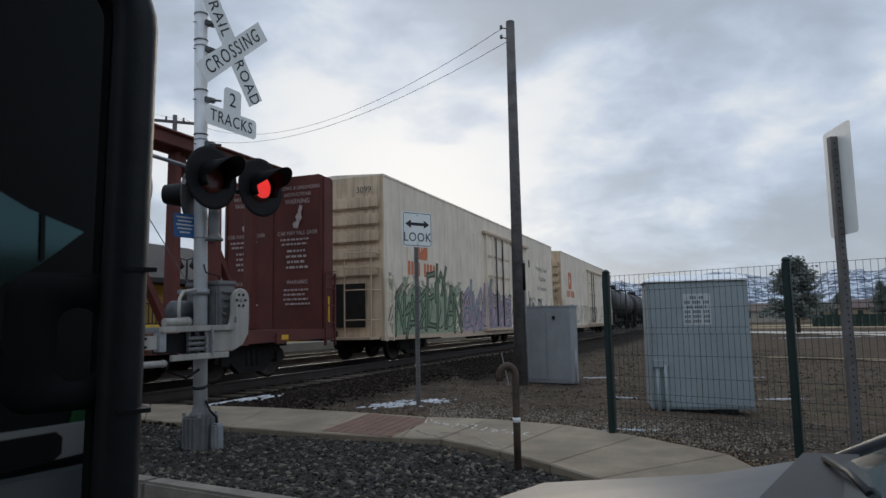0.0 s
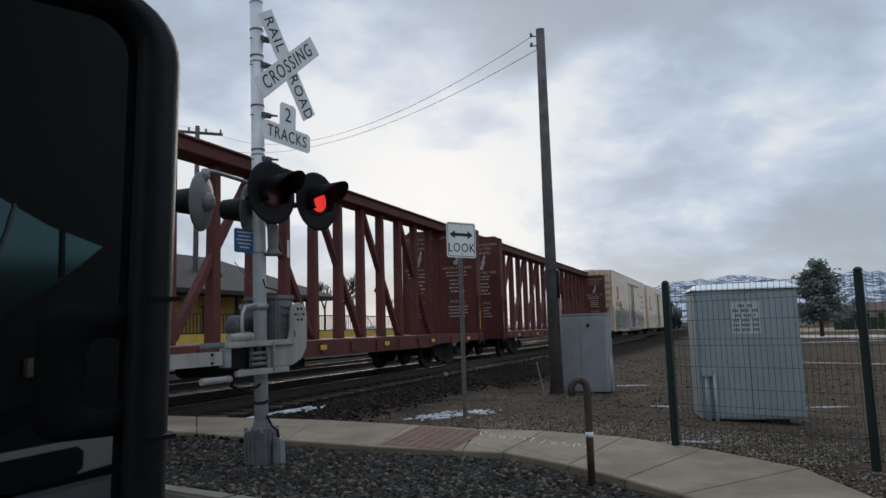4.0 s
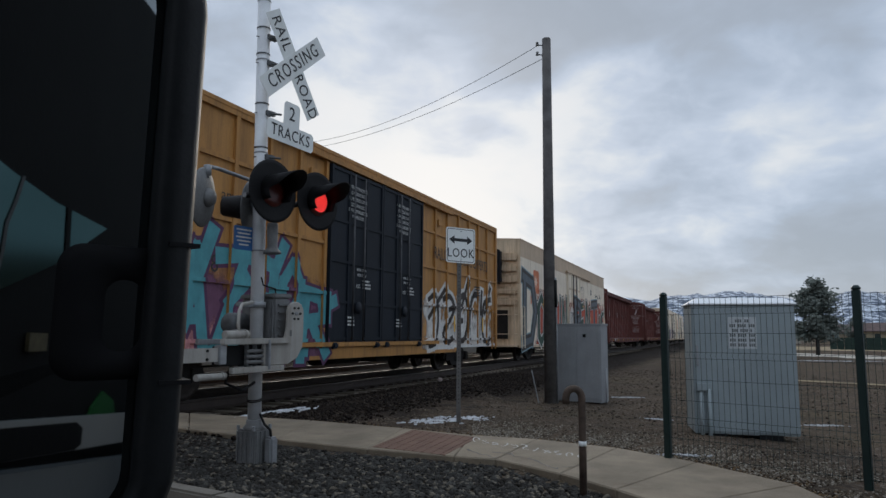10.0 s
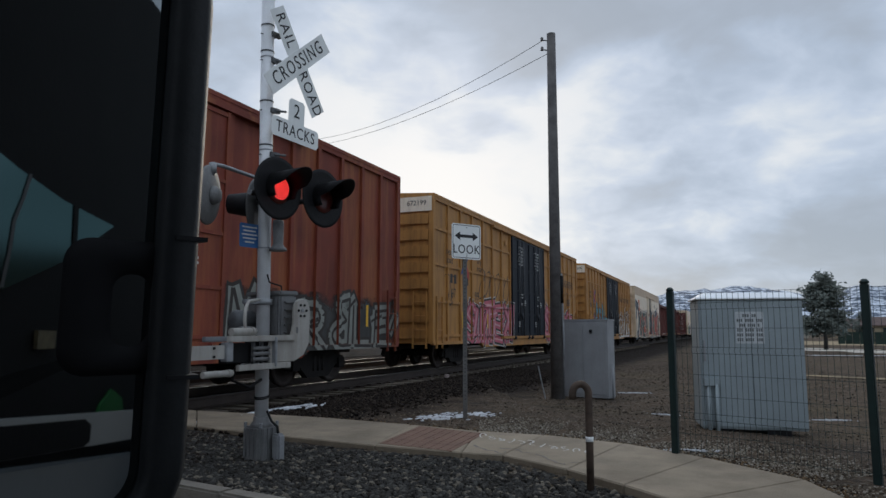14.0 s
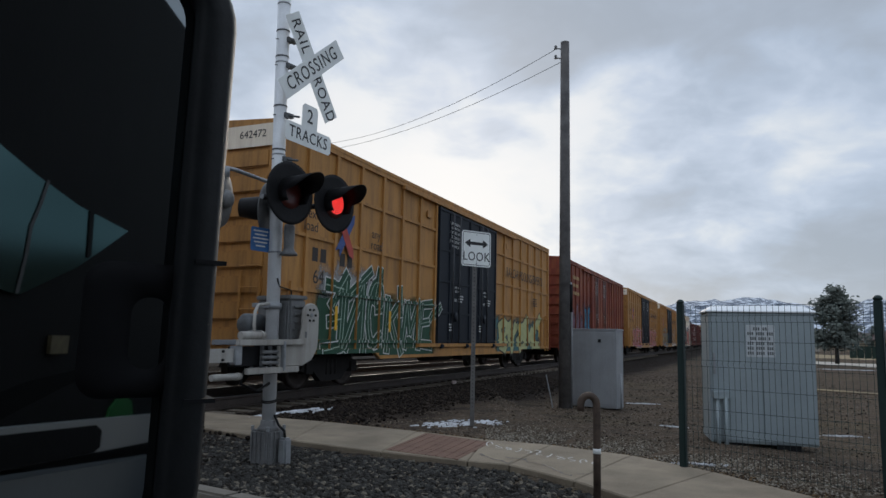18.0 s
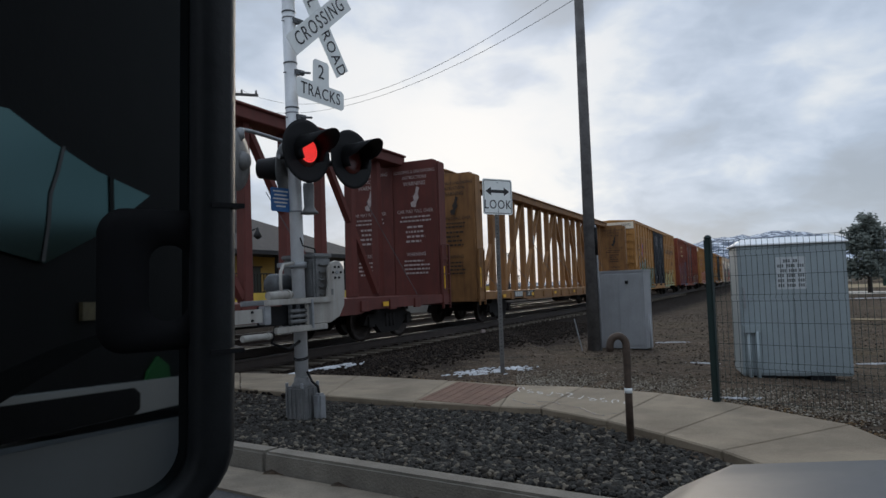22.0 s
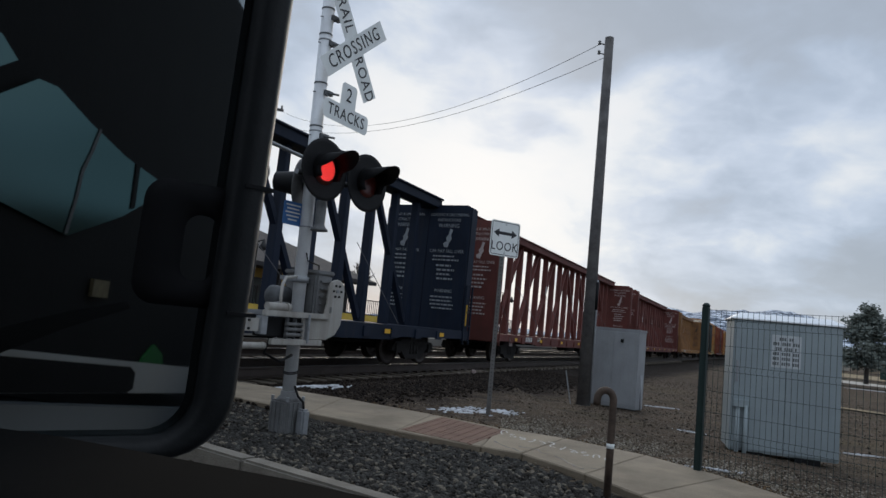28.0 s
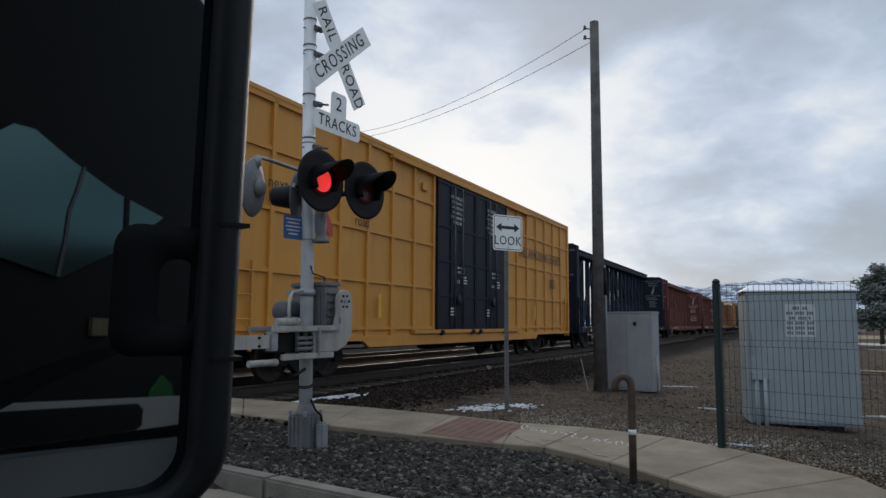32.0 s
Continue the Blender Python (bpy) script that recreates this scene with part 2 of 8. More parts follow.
M["tan_yellow"] = material("rusty_centerbeam_yellow", (0.245, 0.122, 0.042), 0.65, 0.0, var=0.25, scale=1.8, bump=0.08, streak=(0.11, 0.048, 0.024), streak_amount=0.9)
M["door_blue"] = material("dark_plug_door", (0.010, 0.014, 0.021), 0.6, 0.0, var=0.25, scale=1.6, bump=0.06, spec=0.2, streak=(0.03, 0.028, 0.028), streak_amount=0.3)
M["reefer"] = material("white_reefer_paint", (0.84, 0.74, 0.60), 0.6, 0.0, var=0.12, scale=1.2, bump=0.05, streak=(0.44, 0.31, 0.20), streak_amount=0.5)
M["reefer_end"] = material("grimy_reefer_end", (0.66, 0.52, 0.36), 0.65, 0.0, var=0.2, scale=1.5, bump=0.06, streak=(0.20, 0.12, 0.07), streak_amount=0.75)
M["reefer_band"] = material("tan_reefer_band", (0.58, 0.44, 0.31), 0.65, 0.0, var=0.12, scale=1.2, bump=0.05, streak=(0.3, 0.2, 0.12), streak_amount=0.5)
M["box_red"] = material("oxide_red_boxcar", (0.185, 0.036, 0.019), 0.65, 0.0, var=0.35, scale=0.9, bump=0.06, streak=(0.40, 0.15, 0.045), streak_amount=0.85, run=(1.0, 1.0, 0.10))
M["beam_red"] = material("centerbeam_brown_red", (0.115, 0.030, 0.023), 0.7, 0.0, var=0.25, scale=1.5, bump=0.08, streak=(0.07, 0.03, 0.022), streak_amount=0.6)
M["beam_blue"] = material("centerbeam_dark_blue", (0.009, 0.015, 0.030), 0.65, 0.0, var=0.25, scale=1.5, bump=0.06, spec=0.2, streak=(0.03, 0.028, 0.03), streak_amount=0.35)
M["tank_black"] = material("black_tank", (0.022, 0.022, 0.024), 0.55, 0.1, var=0.3, scale=1.2, bump=0.06, streak=(0.09, 0.08, 0.07), streak_amount=0.4)
M["truck"] = material("grimy_truck_iron", (0.012, 0.010, 0.009), 0.8, 0.1, var=0.4, scale=4, bump=0.2)
M["wheel"] = material("wheel_steel", (0.05, 0.04, 0.035), 0.6, 0.5, var=0.3, scale=6, bump=0.1)
M["stencil"] = material("white_stencil", (0.62, 0.62, 0.60), 0.6, var=0.15, scale=14, bump=0.0)
M["stencil_worn"] = material("worn_white_stencil", (0.46, 0.38, 0.36), 0.7, var=0.3, scale=20, bump=0.0)
M["stencil_dark"] = material("dark_stencil", (0.035, 0.028, 0.024), 0.6, var=0.2, scale=14, bump=0.0)
M["stencil_grey"] = material("grey_stencil", (0.26, 0.28, 0.30), 0.7, var=0.3, scale=20, bump=0.0)
M["safety"] = material("yellow_reflector", (0.75, 0.42, 0.02), 0.5, var=0.1, bump=0.0)
M["orange"] = material("orange_emblem", (0.62, 0.17, 0.06), 0.6, var=0.15, scale=5, bump=0.0, streak=(0.55, 0.35, 0.22), streak_amount=0.4)


# ---- building blocks ----
def quad_box(bm, lo, hi, m=None):
    """An upright box between two corners, optionally turned by m."""
    x0, y0, z0 = lo
    x1, y1, z1 = hi
    vs = [Vector(p) for p in ((x0, y0, z0), (x1, y0, z0), (x1, y1, z0), (x0, y1, z0), (x0, y0, z1), (x1, y0, z1), (x1, y1, z1), (x0, y1, z1))]
    if m is not None:
        vs = [m @ v for v in vs]
    b = [bm.verts.new(v) for v in vs]
    for f in ((0, 3, 2, 1), (4, 5, 6, 7), (0, 1, 5, 4), (1, 2, 6, 5), (2, 3, 7, 6), (3, 0, 4, 7)):
        bm.faces.new([b[i] for i in f])


def rod(bm, a, b, r, seg=8, r2=None, caps=True):
    """A round bar from a to b."""
    a, b = Vector(a), Vector(b)
    d = (b - a).normalized()
    p = d.orthogonal().normalized()
    q = d.cross(p)
    r2 = r if r2 is None else r2
    ring = []
    for c, rr in ((a, r), (b, r2)):
        ring.append([bm.verts.new(c + (p * math.cos(2 * math.pi * i / seg) + q * math.sin(2 * math.pi * i / seg)) * rr) for i in range(seg)])
    for i in range(seg):
        j = (i + 1) % seg
        f = bm.faces.new((ring[0][i], ring[0][j], ring[1][j], ring[1][i]))
        f.smooth = seg > 6
    if caps:
        bm.faces.new(ring[0][::-1])
        bm.faces.new(ring[1])


def tube(bm, pts, r, seg=8):
    """A bent round bar through the points."""
    pts = [Vector(p) for p in pts]
    rings = []
    side = None
    for i, p in enumerate(pts):
        d = (pts[min(i + 1, len(pts) - 1)] - pts[max(i - 1, 0)]).normalized()
        if side is None:
            side = d.orthogonal().normalized()
        side = (side - d * side.dot(d)).normalized()
        up = d.cross(side)
        rings.append([bm.verts.new(p + (side * math.cos(2 * math.pi * k / seg) + up * math.sin(2 * math.pi * k / seg)) * r) for k in range(seg)])
    for a, b in zip(rings, rings[1:]):
        for i in range(seg):
            j = (i + 1) % seg
            f = bm.faces.new((a[i], a[j], b[j], b[i]))
            f.smooth = True
    bm.faces.new(rings[0][::-1])
    bm.faces.new(rings[-1])


def prism(bm, outline, z0, z1, m=None):
    """A flat outline (x, y) raised from z0 to z1."""
    m = m or Matrix()
    lo = [bm.verts.new(m @ Vector((x, y, z0))) for x, y in outline]
    hi = [bm.verts.new(m @ Vector((x, y, z1))) for x, y in outline]
    n = len(outline)
    bm.faces.new(lo[::-1])
    bm.faces.new(hi)
    for i in range(n):
        j = (i + 1) % n
        bm.faces.new((lo[i], lo[j], hi[j], hi[i]))


def lathe(bm, profile, m=None, seg=24):
    """A turned shape round local z from (radius, height) pairs."""
    m = m or Matrix()
    rings = []
    for r, z in profile:
        rings.append([bm.verts.new(m @ Vector((r * math.cos(2 * math.pi * i / seg), r * math.sin(2 * math.pi * i / seg), z))) for i in range(seg)])
    for a, b in zip(rings, rings[1:]):
        for i in range(seg):
            j = (i + 1) % seg
            f = bm.faces.new((a[i], a[j], b[j], b[i]))
            f.smooth = True
    bm.faces.new(rings[0][::-1])
    bm.faces.new(rings[-1])


def rounded(w, h, r, seg=5):
    """A rectangle's outline with round corners, about its middle."""
    pts = []
    for cx, cy, a0 in ((w / 2 - r, h / 2 - r, 0), (-w / 2 + r, h / 2 - r, 90), (-w / 2 + r, -h / 2 + r, 180), (w / 2 - r, -h / 2 + r, 270)):
        for k in range(seg + 1):
            a = radians(a0 + 90 * k / seg)
            pts.append((cx + r * math.cos(a), cy + r * math.sin(a)))
    return pts


def bevel(bm, width, seg=2):
    bmesh.ops.recalc_face_normals(bm, faces=bm.faces)
    bmesh.ops.bevel(bm, geom=[e for e in bm.edges if len(e.link_faces) == 2 and e.calc_face_angle(0) > 0.6], offset=width, segments=seg, affect="EDGES", clamp_overlap=True)


def mesh_of(bm, name, mat, recalc=True):
    if recalc:
        bmesh.ops.recalc_face_normals(bm, faces=bm.faces)
    me = bpy.data.meshes.new(name)
    bm.to_mesh(me)
    bm.free()
    me.materials.append(mat)
    return me


def part(name, bm, mat, parent=None, label=""):
    """Links a bmesh, or a mesh that other parts share, as one object under a thing or a part."""
    me = mesh_of(bm, name, mat) if isinstance(bm, bmesh.types.BMesh) else bm
    ob = new(name, me)
    ob.parent = parent
    if label:
        tagged(ob, label)
    return ob


def thing(name, label, category, at=None, group="", kind=""):
    ob = new(name)
    ob.empty_display_size = 0.2
    if at is not None:
        ob.matrix_basis = at
    return tagged(ob, label, category, group, kind)


def words(name, text, size, mat, parent, m, label="", depth=0.001, width=1.0, offset=0.0, space=1.0):
    """Lettering in the built-in font, about its middle, on the plane of m."""
    cu = bpy.data.curves.new(name, "FONT")
    cu.body, cu.size, cu.align_x, cu.align_y, cu.extrude, cu.offset, cu.space_character = text, size, "CENTER", "CENTER", depth, offset, space
    cu.resolution_u = 3
    tmp = bpy.data.objects.new(name, cu)
    me = bpy.data.meshes.new_from_object(tmp)
    bpy.data.objects.remove(tmp)
    bpy.data.curves.remove(cu)
    me.transform(m @ Matrix.Diagonal((width, 1, 1, 1)))
    me.materials.clear()
    me.materials.append(mat)
    me.name = name
    return part(name, me, mat, parent, label)


# ---- ground ----
ROAD_DIR = Vector((-0.88, 0.475, 0)).normalized()
FACE = -ROAD_DIR                                   # towards which the crossing's signs face
RIGHT = Vector((0.475, 0.88, 0)).normalized()      # along the face of the signs


def smooth(a, b, x):
    x = min(1, max(0, (x - a) / (b - a)))
    return x * x * (3 - 2 * x)


KERB_A, KERB_B = Vector((-2.42, 5.62)), Vector((-1.20, 4.97))
KERB_N = Vector((KERB_B.y - KERB_A.y, -(KERB_B.x - KERB_A.x))).normalized()


def off_kerb(x, y):
    """Metres past the kerb line, on the side of the path."""
    return -(Vector((x, y)) - KERB_A).dot(KERB_N)


ISLAND = [(-6.5, 7.75), (-2.42, 5.60), (-1.20, 4.95), (0.8, 3.9), (1.55, 3.55), (1.4, 4.6), (1.18, 5.2), (0.90, 5.70), (0.54, 6.27), (0.02, 6.90), (-1.25, 7.36), (-2.35, 7.90), (-3.65, 8.58), (-6.2, 9.9)]


def in_poly(x, y, poly):
    inside = False
    j = len(poly) - 1
    for i in range(len(poly)):
        xi, yi = poly[i]
        xj, yj = poly[j]
        if (yi > y) != (yj > y) and x < (xj - xi) * (y - yi) / (yj - yi) + xi:
            inside = not inside
        j = i
    return inside


def ground_z(x, y):
    d = x * N.x + y * N.y
    z = GROUND - 0.02 + 0.02 * noise.noise((x * 0.35, y * 0.35, 0))
    z -= 0.27 * smooth(1.8, 9.0, x + 0.75 * (y - 7)) * smooth(0.6, 1.4, x + 0.1 * (y - 7))
    bed = smooth(6.4, 7.9, d) - smooth(15.2, 17.0, d)
    z += bed * (RAIL_Z - 0.262 - z)
    k = off_kerb(x, y)
    if k < 0.08:
        z = -0.05
    elif in_poly(x, y, ISLAND):
        z -= 0.030 * smooth(0.08, 0.5, k)
    far = smooth(16, 60, math.hypot(x, y))
    return z - 0.12 * far if k >= 0.08 else z


def ground_sheet():
    """One sheet to the horizon, finer near the crossing."""
    bm = bmesh.new()
    def steps(lo, hi):
        out, v = [], 0.0
        st = 0.3
        while v < hi:
            out.append(v)
            if v > 24:
                st *= 1.25
            v += st
        out.append(hi)
        neg, v, st = [], -0.3, 0.3
        while v > lo:
            neg.append(v)
            if v < -18:
                st *= 1.3
            v -= st
        return [lo] + neg[::-1] + out
    xs, ys = steps(-3000, 3000), steps(-1500, 4000)
    grid = [[bm.verts.new((x, y, ground_z(x, y))) for x in xs] for y in ys]
    for j in range(len(ys) - 1):
        for i in range(len(xs) - 1):
            f = bm.faces.new((grid[j][i], grid[j][i + 1], grid[j + 1][i + 1], grid[j + 1][i]))
            f.smooth = True
    return bm


gm = bpy.data.materials.new("yard_ground")
gm.use_nodes = True
gt = gm.node_tree
gb = gt.nodes["Principled BSDF"]
gco = gt.nodes.new("ShaderNodeTexCoord")


def gnoise(scale, detail=6.0, rough=0.6):
    nd = gt.nodes.new("ShaderNodeTexNoise")
    nd.inputs["Scale"].default_value, nd.inputs["Detail"].default_value, nd.inputs["Roughness"].default_value = scale, detail, rough
    gt.links.new(gco.outputs["Object"], nd.inputs["Vector"])
    return nd.outputs[0]


def gmix(fac, a, b, lo=0.45, hi=0.62):
    r = gt.nodes.new("ShaderNodeMapRange")
    r.inputs["From Min"].default_value, r.inputs["From Max"].default_value = lo, hi
    gt.links.new(fac, r.inputs["Value"])
    mx = gt.nodes.new("ShaderNodeMix")
    mx.data_type = "RGBA"
    gt.links.new(r.outputs[0], mx.inputs["Factor"])
    for key, v in (("A", a), ("B", b)):
        if isinstance(v, tuple):
            mx.inputs[key].default_value = (*v, 1)
        else:
            gt.links.new(v, mx.inputs[key])
    return mx.outputs["Result"]


g_fine = gnoise(22.0, 5.0, 0.7)
g_peb = gt.nodes.new("ShaderNodeTexVoronoi")
g_peb.inputs["Scale"].default_value = 24.0
gt.links.new(gco.outputs["Object"], g_peb.inputs["Vector"])
g_sep = gt.nodes.new("ShaderNodeSeparateColor")
gt.links.new(g_peb.outputs["Color"], g_sep.inputs[0])
g_soil = gmix(g_fine, (0.040, 0.028, 0.019), (0.135, 0.095, 0.064), 0.35, 0.68)
g_soil = gmix(g_sep.outputs[0], g_soil, (0.20, 0.17, 0.135), 0.70, 1.05)
g_grass = gmix(g_fine, (0.065, 0.050, 0.030), (0.17, 0.135, 0.078), 0.35, 0.68)
g_col = gmix(gnoise(0.22), g_soil, g_grass, 0.50, 0.66)
g_col = gmix(gnoise(0.9), g_col, (0.044, 0.033, 0.025), 0.50, 0.68)
g_col = gmix(gnoise(5.0, 8.0, 0.78), g_col, (0.14, 0.108, 0.078), 0.53, 0.72)
g_col = gmix(gnoise(2.6, 9.0, 0.8), g_col, (0.048, 0.038, 0.030), 0.48, 0.62)
g_off = gt.nodes.new("ShaderNodeVectorMath")
g_off.operation = "DOT_PRODUCT"
gt.links.new(gco.outputs["Object"], g_off.inputs[0])
g_off.inputs[1].default_value = N
g_wob = gt.nodes.new("ShaderNodeMath")
g_wob.operation = "MULTIPLY_ADD"
gt.links.new(gnoise(1.1), g_wob.inputs[0])
g_wob.inputs[1].default_value = 2.4
gt.links.new(g_off.outputs["Value"], g_wob.inputs[2])
g_bed = gmix(g_fine, (0.007, 0.005, 0.004), (0.034, 0.024, 0.017), 0.35, 0.70)
g_col = gmix(g_wob.outputs[0], g_col, g_bed, 5.4, 6.6)
gt.links.new(g_col, gb.inputs["Base Color"])
gb.inputs["Roughness"].default_value = 0.95
gb.inputs["Specular IOR Level"].default_value = 0.12
gbp = gt.nodes.new("ShaderNodeBump")
gbp.inputs["Strength"].default_value, gbp.inputs["Distance"].default_value = 0.9, 0.04
g_rel = gt.nodes.new("ShaderNodeMath")
g_rel.operation = "ADD"
gt.links.new(g_fine, g_rel.inputs[0])
gt.links.new(g_peb.outputs["Distance"], g_rel.inputs[1])
gt.links.new(g_rel.outputs[0], gbp.inputs["Height"])
gt.links.new(gbp.outputs[0], gb.inputs["Normal"])
tagged(part("ground", ground_sheet(), gm), "bare brown earth with dead grass and gravel beside the track", "ground", kind="structure")

# the road on which the cars wait, below the kerb
bm = bmesh.new()
r0 = Vector((*(KERB_A + KERB_N * 0.14), 0))
road_dir = Vector((KERB_A.x - KERB_B.x, KERB_A.y - KERB_B.y, 0)).normalized()
road_n = Vector((KERB_N.x, KERB_N.y, 0))
quad = [r0 - road_dir * 40, r0 + road_dir * 6.2, r0 + road_dir * 6.2 + road_n * 11, r0 - road_dir * 40 + road_n * 11]
bm.faces.new([bm.verts.new((p.x, p.y, -0.03)) for p in quad])
tagged(part("road", bm, M["asphalt"]), "grey asphalt road before the crossing", "road", kind="structure")

# concrete gutter pan along the kerb, in bays
gutter = tagged(new("gutter"), "stained concrete gutter pan at the foot of the kerb", "gutter", kind="structure")
M["gutter"] = material("gutter_concrete", (0.20, 0.170, 0.130), 0.85, var=0.4, scale=2.2, fine=60, bump=0.3, streak=(0.075, 0.062, 0.050), streak_amount=0.7, run=(1.3, 1.3, 1.3))
g_side = Vector((KERB_N.x, KERB_N.y, 0))
for k in range(-2, 13):
    bm = bmesh.new()
    p0, p1 = r0 - road_dir * (k * 3.0 + 2.99), r0 - road_dir * (k * 3.0)
    lo = [p0 + g_side * 0.02, p1 + g_side * 0.02, p1 + g_side * 0.46, p0 + g_side * 0.46]
    top = [bm.verts.new((p.x, p.y, z)) for p, z in zip(lo, (-0.020, -0.020, -0.012, -0.012))]
    low = [bm.verts.new((p.x, p.y, -0.06)) for p in lo]
    bm.faces.new(top)
    for i in range(4):
        j = (i + 1) % 4
        bm.faces.new((low[i], low[j], top[j], top[i]))
    bmesh.ops.recalc_face_normals(bm, faces=bm.faces)
    part("gutter_bay", bm, M["gutter"], gutter)

# kerb stones
kerb = tagged(new("kerb"), "worn concrete kerb along the gravel", "kerb", kind="structure")
bm = bmesh.new()
quad_box(bm, (-1.5, 0.0, -0.12), (1.5, 0.16, 0.125))
bevel(bm, 0.018, 2)
kerb_me = mesh_of(bm, "kerb_stone", M["kerb"])
k_ang = math.atan2(road_dir.y, road_dir.x)
for i in range(-5, 3):
    c = r0 + road_dir * (1.0 + i * 3.006)
    ob = part("kerb_stone", kerb_me, M["kerb"], kerb)
    ob.matrix_basis = Matrix.Translation((c.x, c.y, 0)) @ Matrix.Rotation(k_ang + math.pi, 4, "Z")

# the footpath: slabs with grooves between them, curving towards the road
FRONT = [(-5.6, 9.62), (-3.65, 8.62), (-2.35, 7.93), (-1.25, 7.39), (-0.35, 7.05), (0.05, 6.93), (0.58, 6.29), (0.94, 5.72), (1.22, 5.2), (1.45, 4.6)]
BACK = [(-6.2, 10.95), (-4.36, 10.29), (-2.39, 9.65), (-1.05, 9.0), (-0.20, 8.5), (0.55, 8.25), (1.34, 7.72), (1.93, 6.95), (2.42, 6.02), (2.46, 4.2)]
path = tagged(new("sidewalk"), "pale concrete footpath with grooved slabs", "sidewalk", kind="structure")
for i in range(len(FRONT) - 1):
    a, b, c, d = (Vector(p) for p in (FRONT[i], FRONT[i + 1], BACK[i + 1], BACK[i]))
    mid = (a + b + c + d) / 4
    bm = bmesh.new()
    prism(bm, [tuple(mid + (p - mid) * 0.994) for p in (a, b, c, d)], -0.05, GROUND + 0.025)
    bevel(bm, 0.012, 1)
    part("slab", bm, M["concrete"], path)
# tactile paving: red truncated domes
TAC = [Vector(p) for p in ((-1.22, 7.50), (-0.44, 7.09), (-0.12, 8.26), (-0.93, 8.83))]
for r in range(2):
    for c in range(4):
        def tac(u, v):
            return TAC[0].lerp(TAC[1], u).lerp(TAC[3].lerp(TAC[2], u), v)
        q = [tac(r / 2, c / 4), tac((r + 1) / 2, c / 4), tac((r + 1) / 2, (c + 1) / 4), tac(r / 2, (c + 1) / 4)]
        mid = sum(q, Vector((0, 0))) / 4
        bm = bmesh.new()
        prism(bm, [tuple(mid + (p - mid) * 0.985) for p in q], GROUND + 0.01, GROUND + 0.0285)
        for i in range(4):
            for j in range(4):
                p = q[0].lerp(q[1], (i + 0.5) / 4).lerp(q[3].lerp(q[2], (i + 0.5) / 4), (j + 0.5) / 4)
                prism(bm, [(p.x + 0.013 * math.cos(a), p.y + 0.013 * math.sin(a)) for a in (0, 1.05, 2.1, 3.14, 4.19, 5.24)], GROUND + 0.028, GROUND + 0.0325)
        part("paver", bm, M["paver"], path, "red tactile paver with raised domes")

# cracks and faded chalk writing on the path
bm = bmesh.new()
random.seed(4)
for line in (((-0.23, 7.46), (-0.08, 7.16), (0.04, 6.98), (0.14, 7.16), (0.29, 7.36)), ((0.36, 6.97), (0.46, 6.72), (0.57, 6.50), (0.66, 6.58), (0.75, 6.63)), ((0.02, 7.30), (0.16, 7.22), (0.30, 7.02))):
    pts = [line[0]]
    for p, q in zip(line, line[1:]):
        for i in (1, 2, 3):
            pts.append((p[0] + (q[0] - p[0]) * i / 3 + random.uniform(-0.02, 0.02), p[1] + (q[1] - p[1]) * i / 3 + random.uniform(-0.03, 0.03)))
    for (x0, y0), (x1, y1) in zip(pts, pts[1:]):
        w = random.uniform(0.005, 0.014)
        bm.faces.new([bm.verts.new(p) for p in ((x0 - w, y0 - w, GROUND + 0.0285), (x1 - w, y1 - w, GROUND + 0.0285), (x1 + w, y1 + w, GROUND + 0.0285), (x0 + w, y0 + w, GROUND + 0.0285))])
part("crack", bm, M["sign_black"], path, "dark crack in the concrete")
bm = bmesh.new()
random.seed(11)
M["chalk"] = material("faded_chalk", (0.52, 0.50, 0.46), 0.9, var=0.2, scale=20, bump=0.1)
for k in range(11):
    u = k / 10
    x, y = -0.14 + 1.02 * u, 7.93 - 0.92 * u
    tall = 0.34 if k in (0, 5) else 0.22
    pts = [(x + 0.035 * math.cos(a * (1 + k % 3) + k), y + tall * (0.5 + 0.5 * math.sin(a + k * 1.3))) for a in np.linspace(0, 4.4, 9)]
    for n, ((x0, y0), (x1, y1)) in enumerate(zip(pts, pts[1:])):
        d = Vector((x1 - x0, y1 - y0)).normalized() * 0.007
        bm.faces.new([bm.verts.new((px, py, GROUND + 0.0288 + 0.0002 * n)) for px, py in ((x0 - d.y, y0 + d.x), (x0 + d.y, y0 - d.x), (x1 + d.y, y1 - d.x), (x1 - d.y, y1 + d.x))])
part("chalk_mark", bm, M["chalk"], path, "faded white chalk scribble")

# ---- loose stones ----
def stone_shapes(count, seed):
    """A few rough stones to repeat."""
    random.seed(seed)
    out = []
    for _ in range(count):
        bm = bmesh.new()
        bmesh.ops.create_icosphere(bm, subdivisions=1, radius=1.0)
        for v in bm.verts:
            v.co *= random.uniform(0.72, 1.15)
            v.co.z *= 0.7
        vs = [tuple(v.co) for v in bm.verts]
        fs = [tuple(v.index for v in f.verts) for f in bm.faces]
        bm.free()
        out.append((np.array(vs), fs))
    return out


STONES = stone_shapes(9, 3)


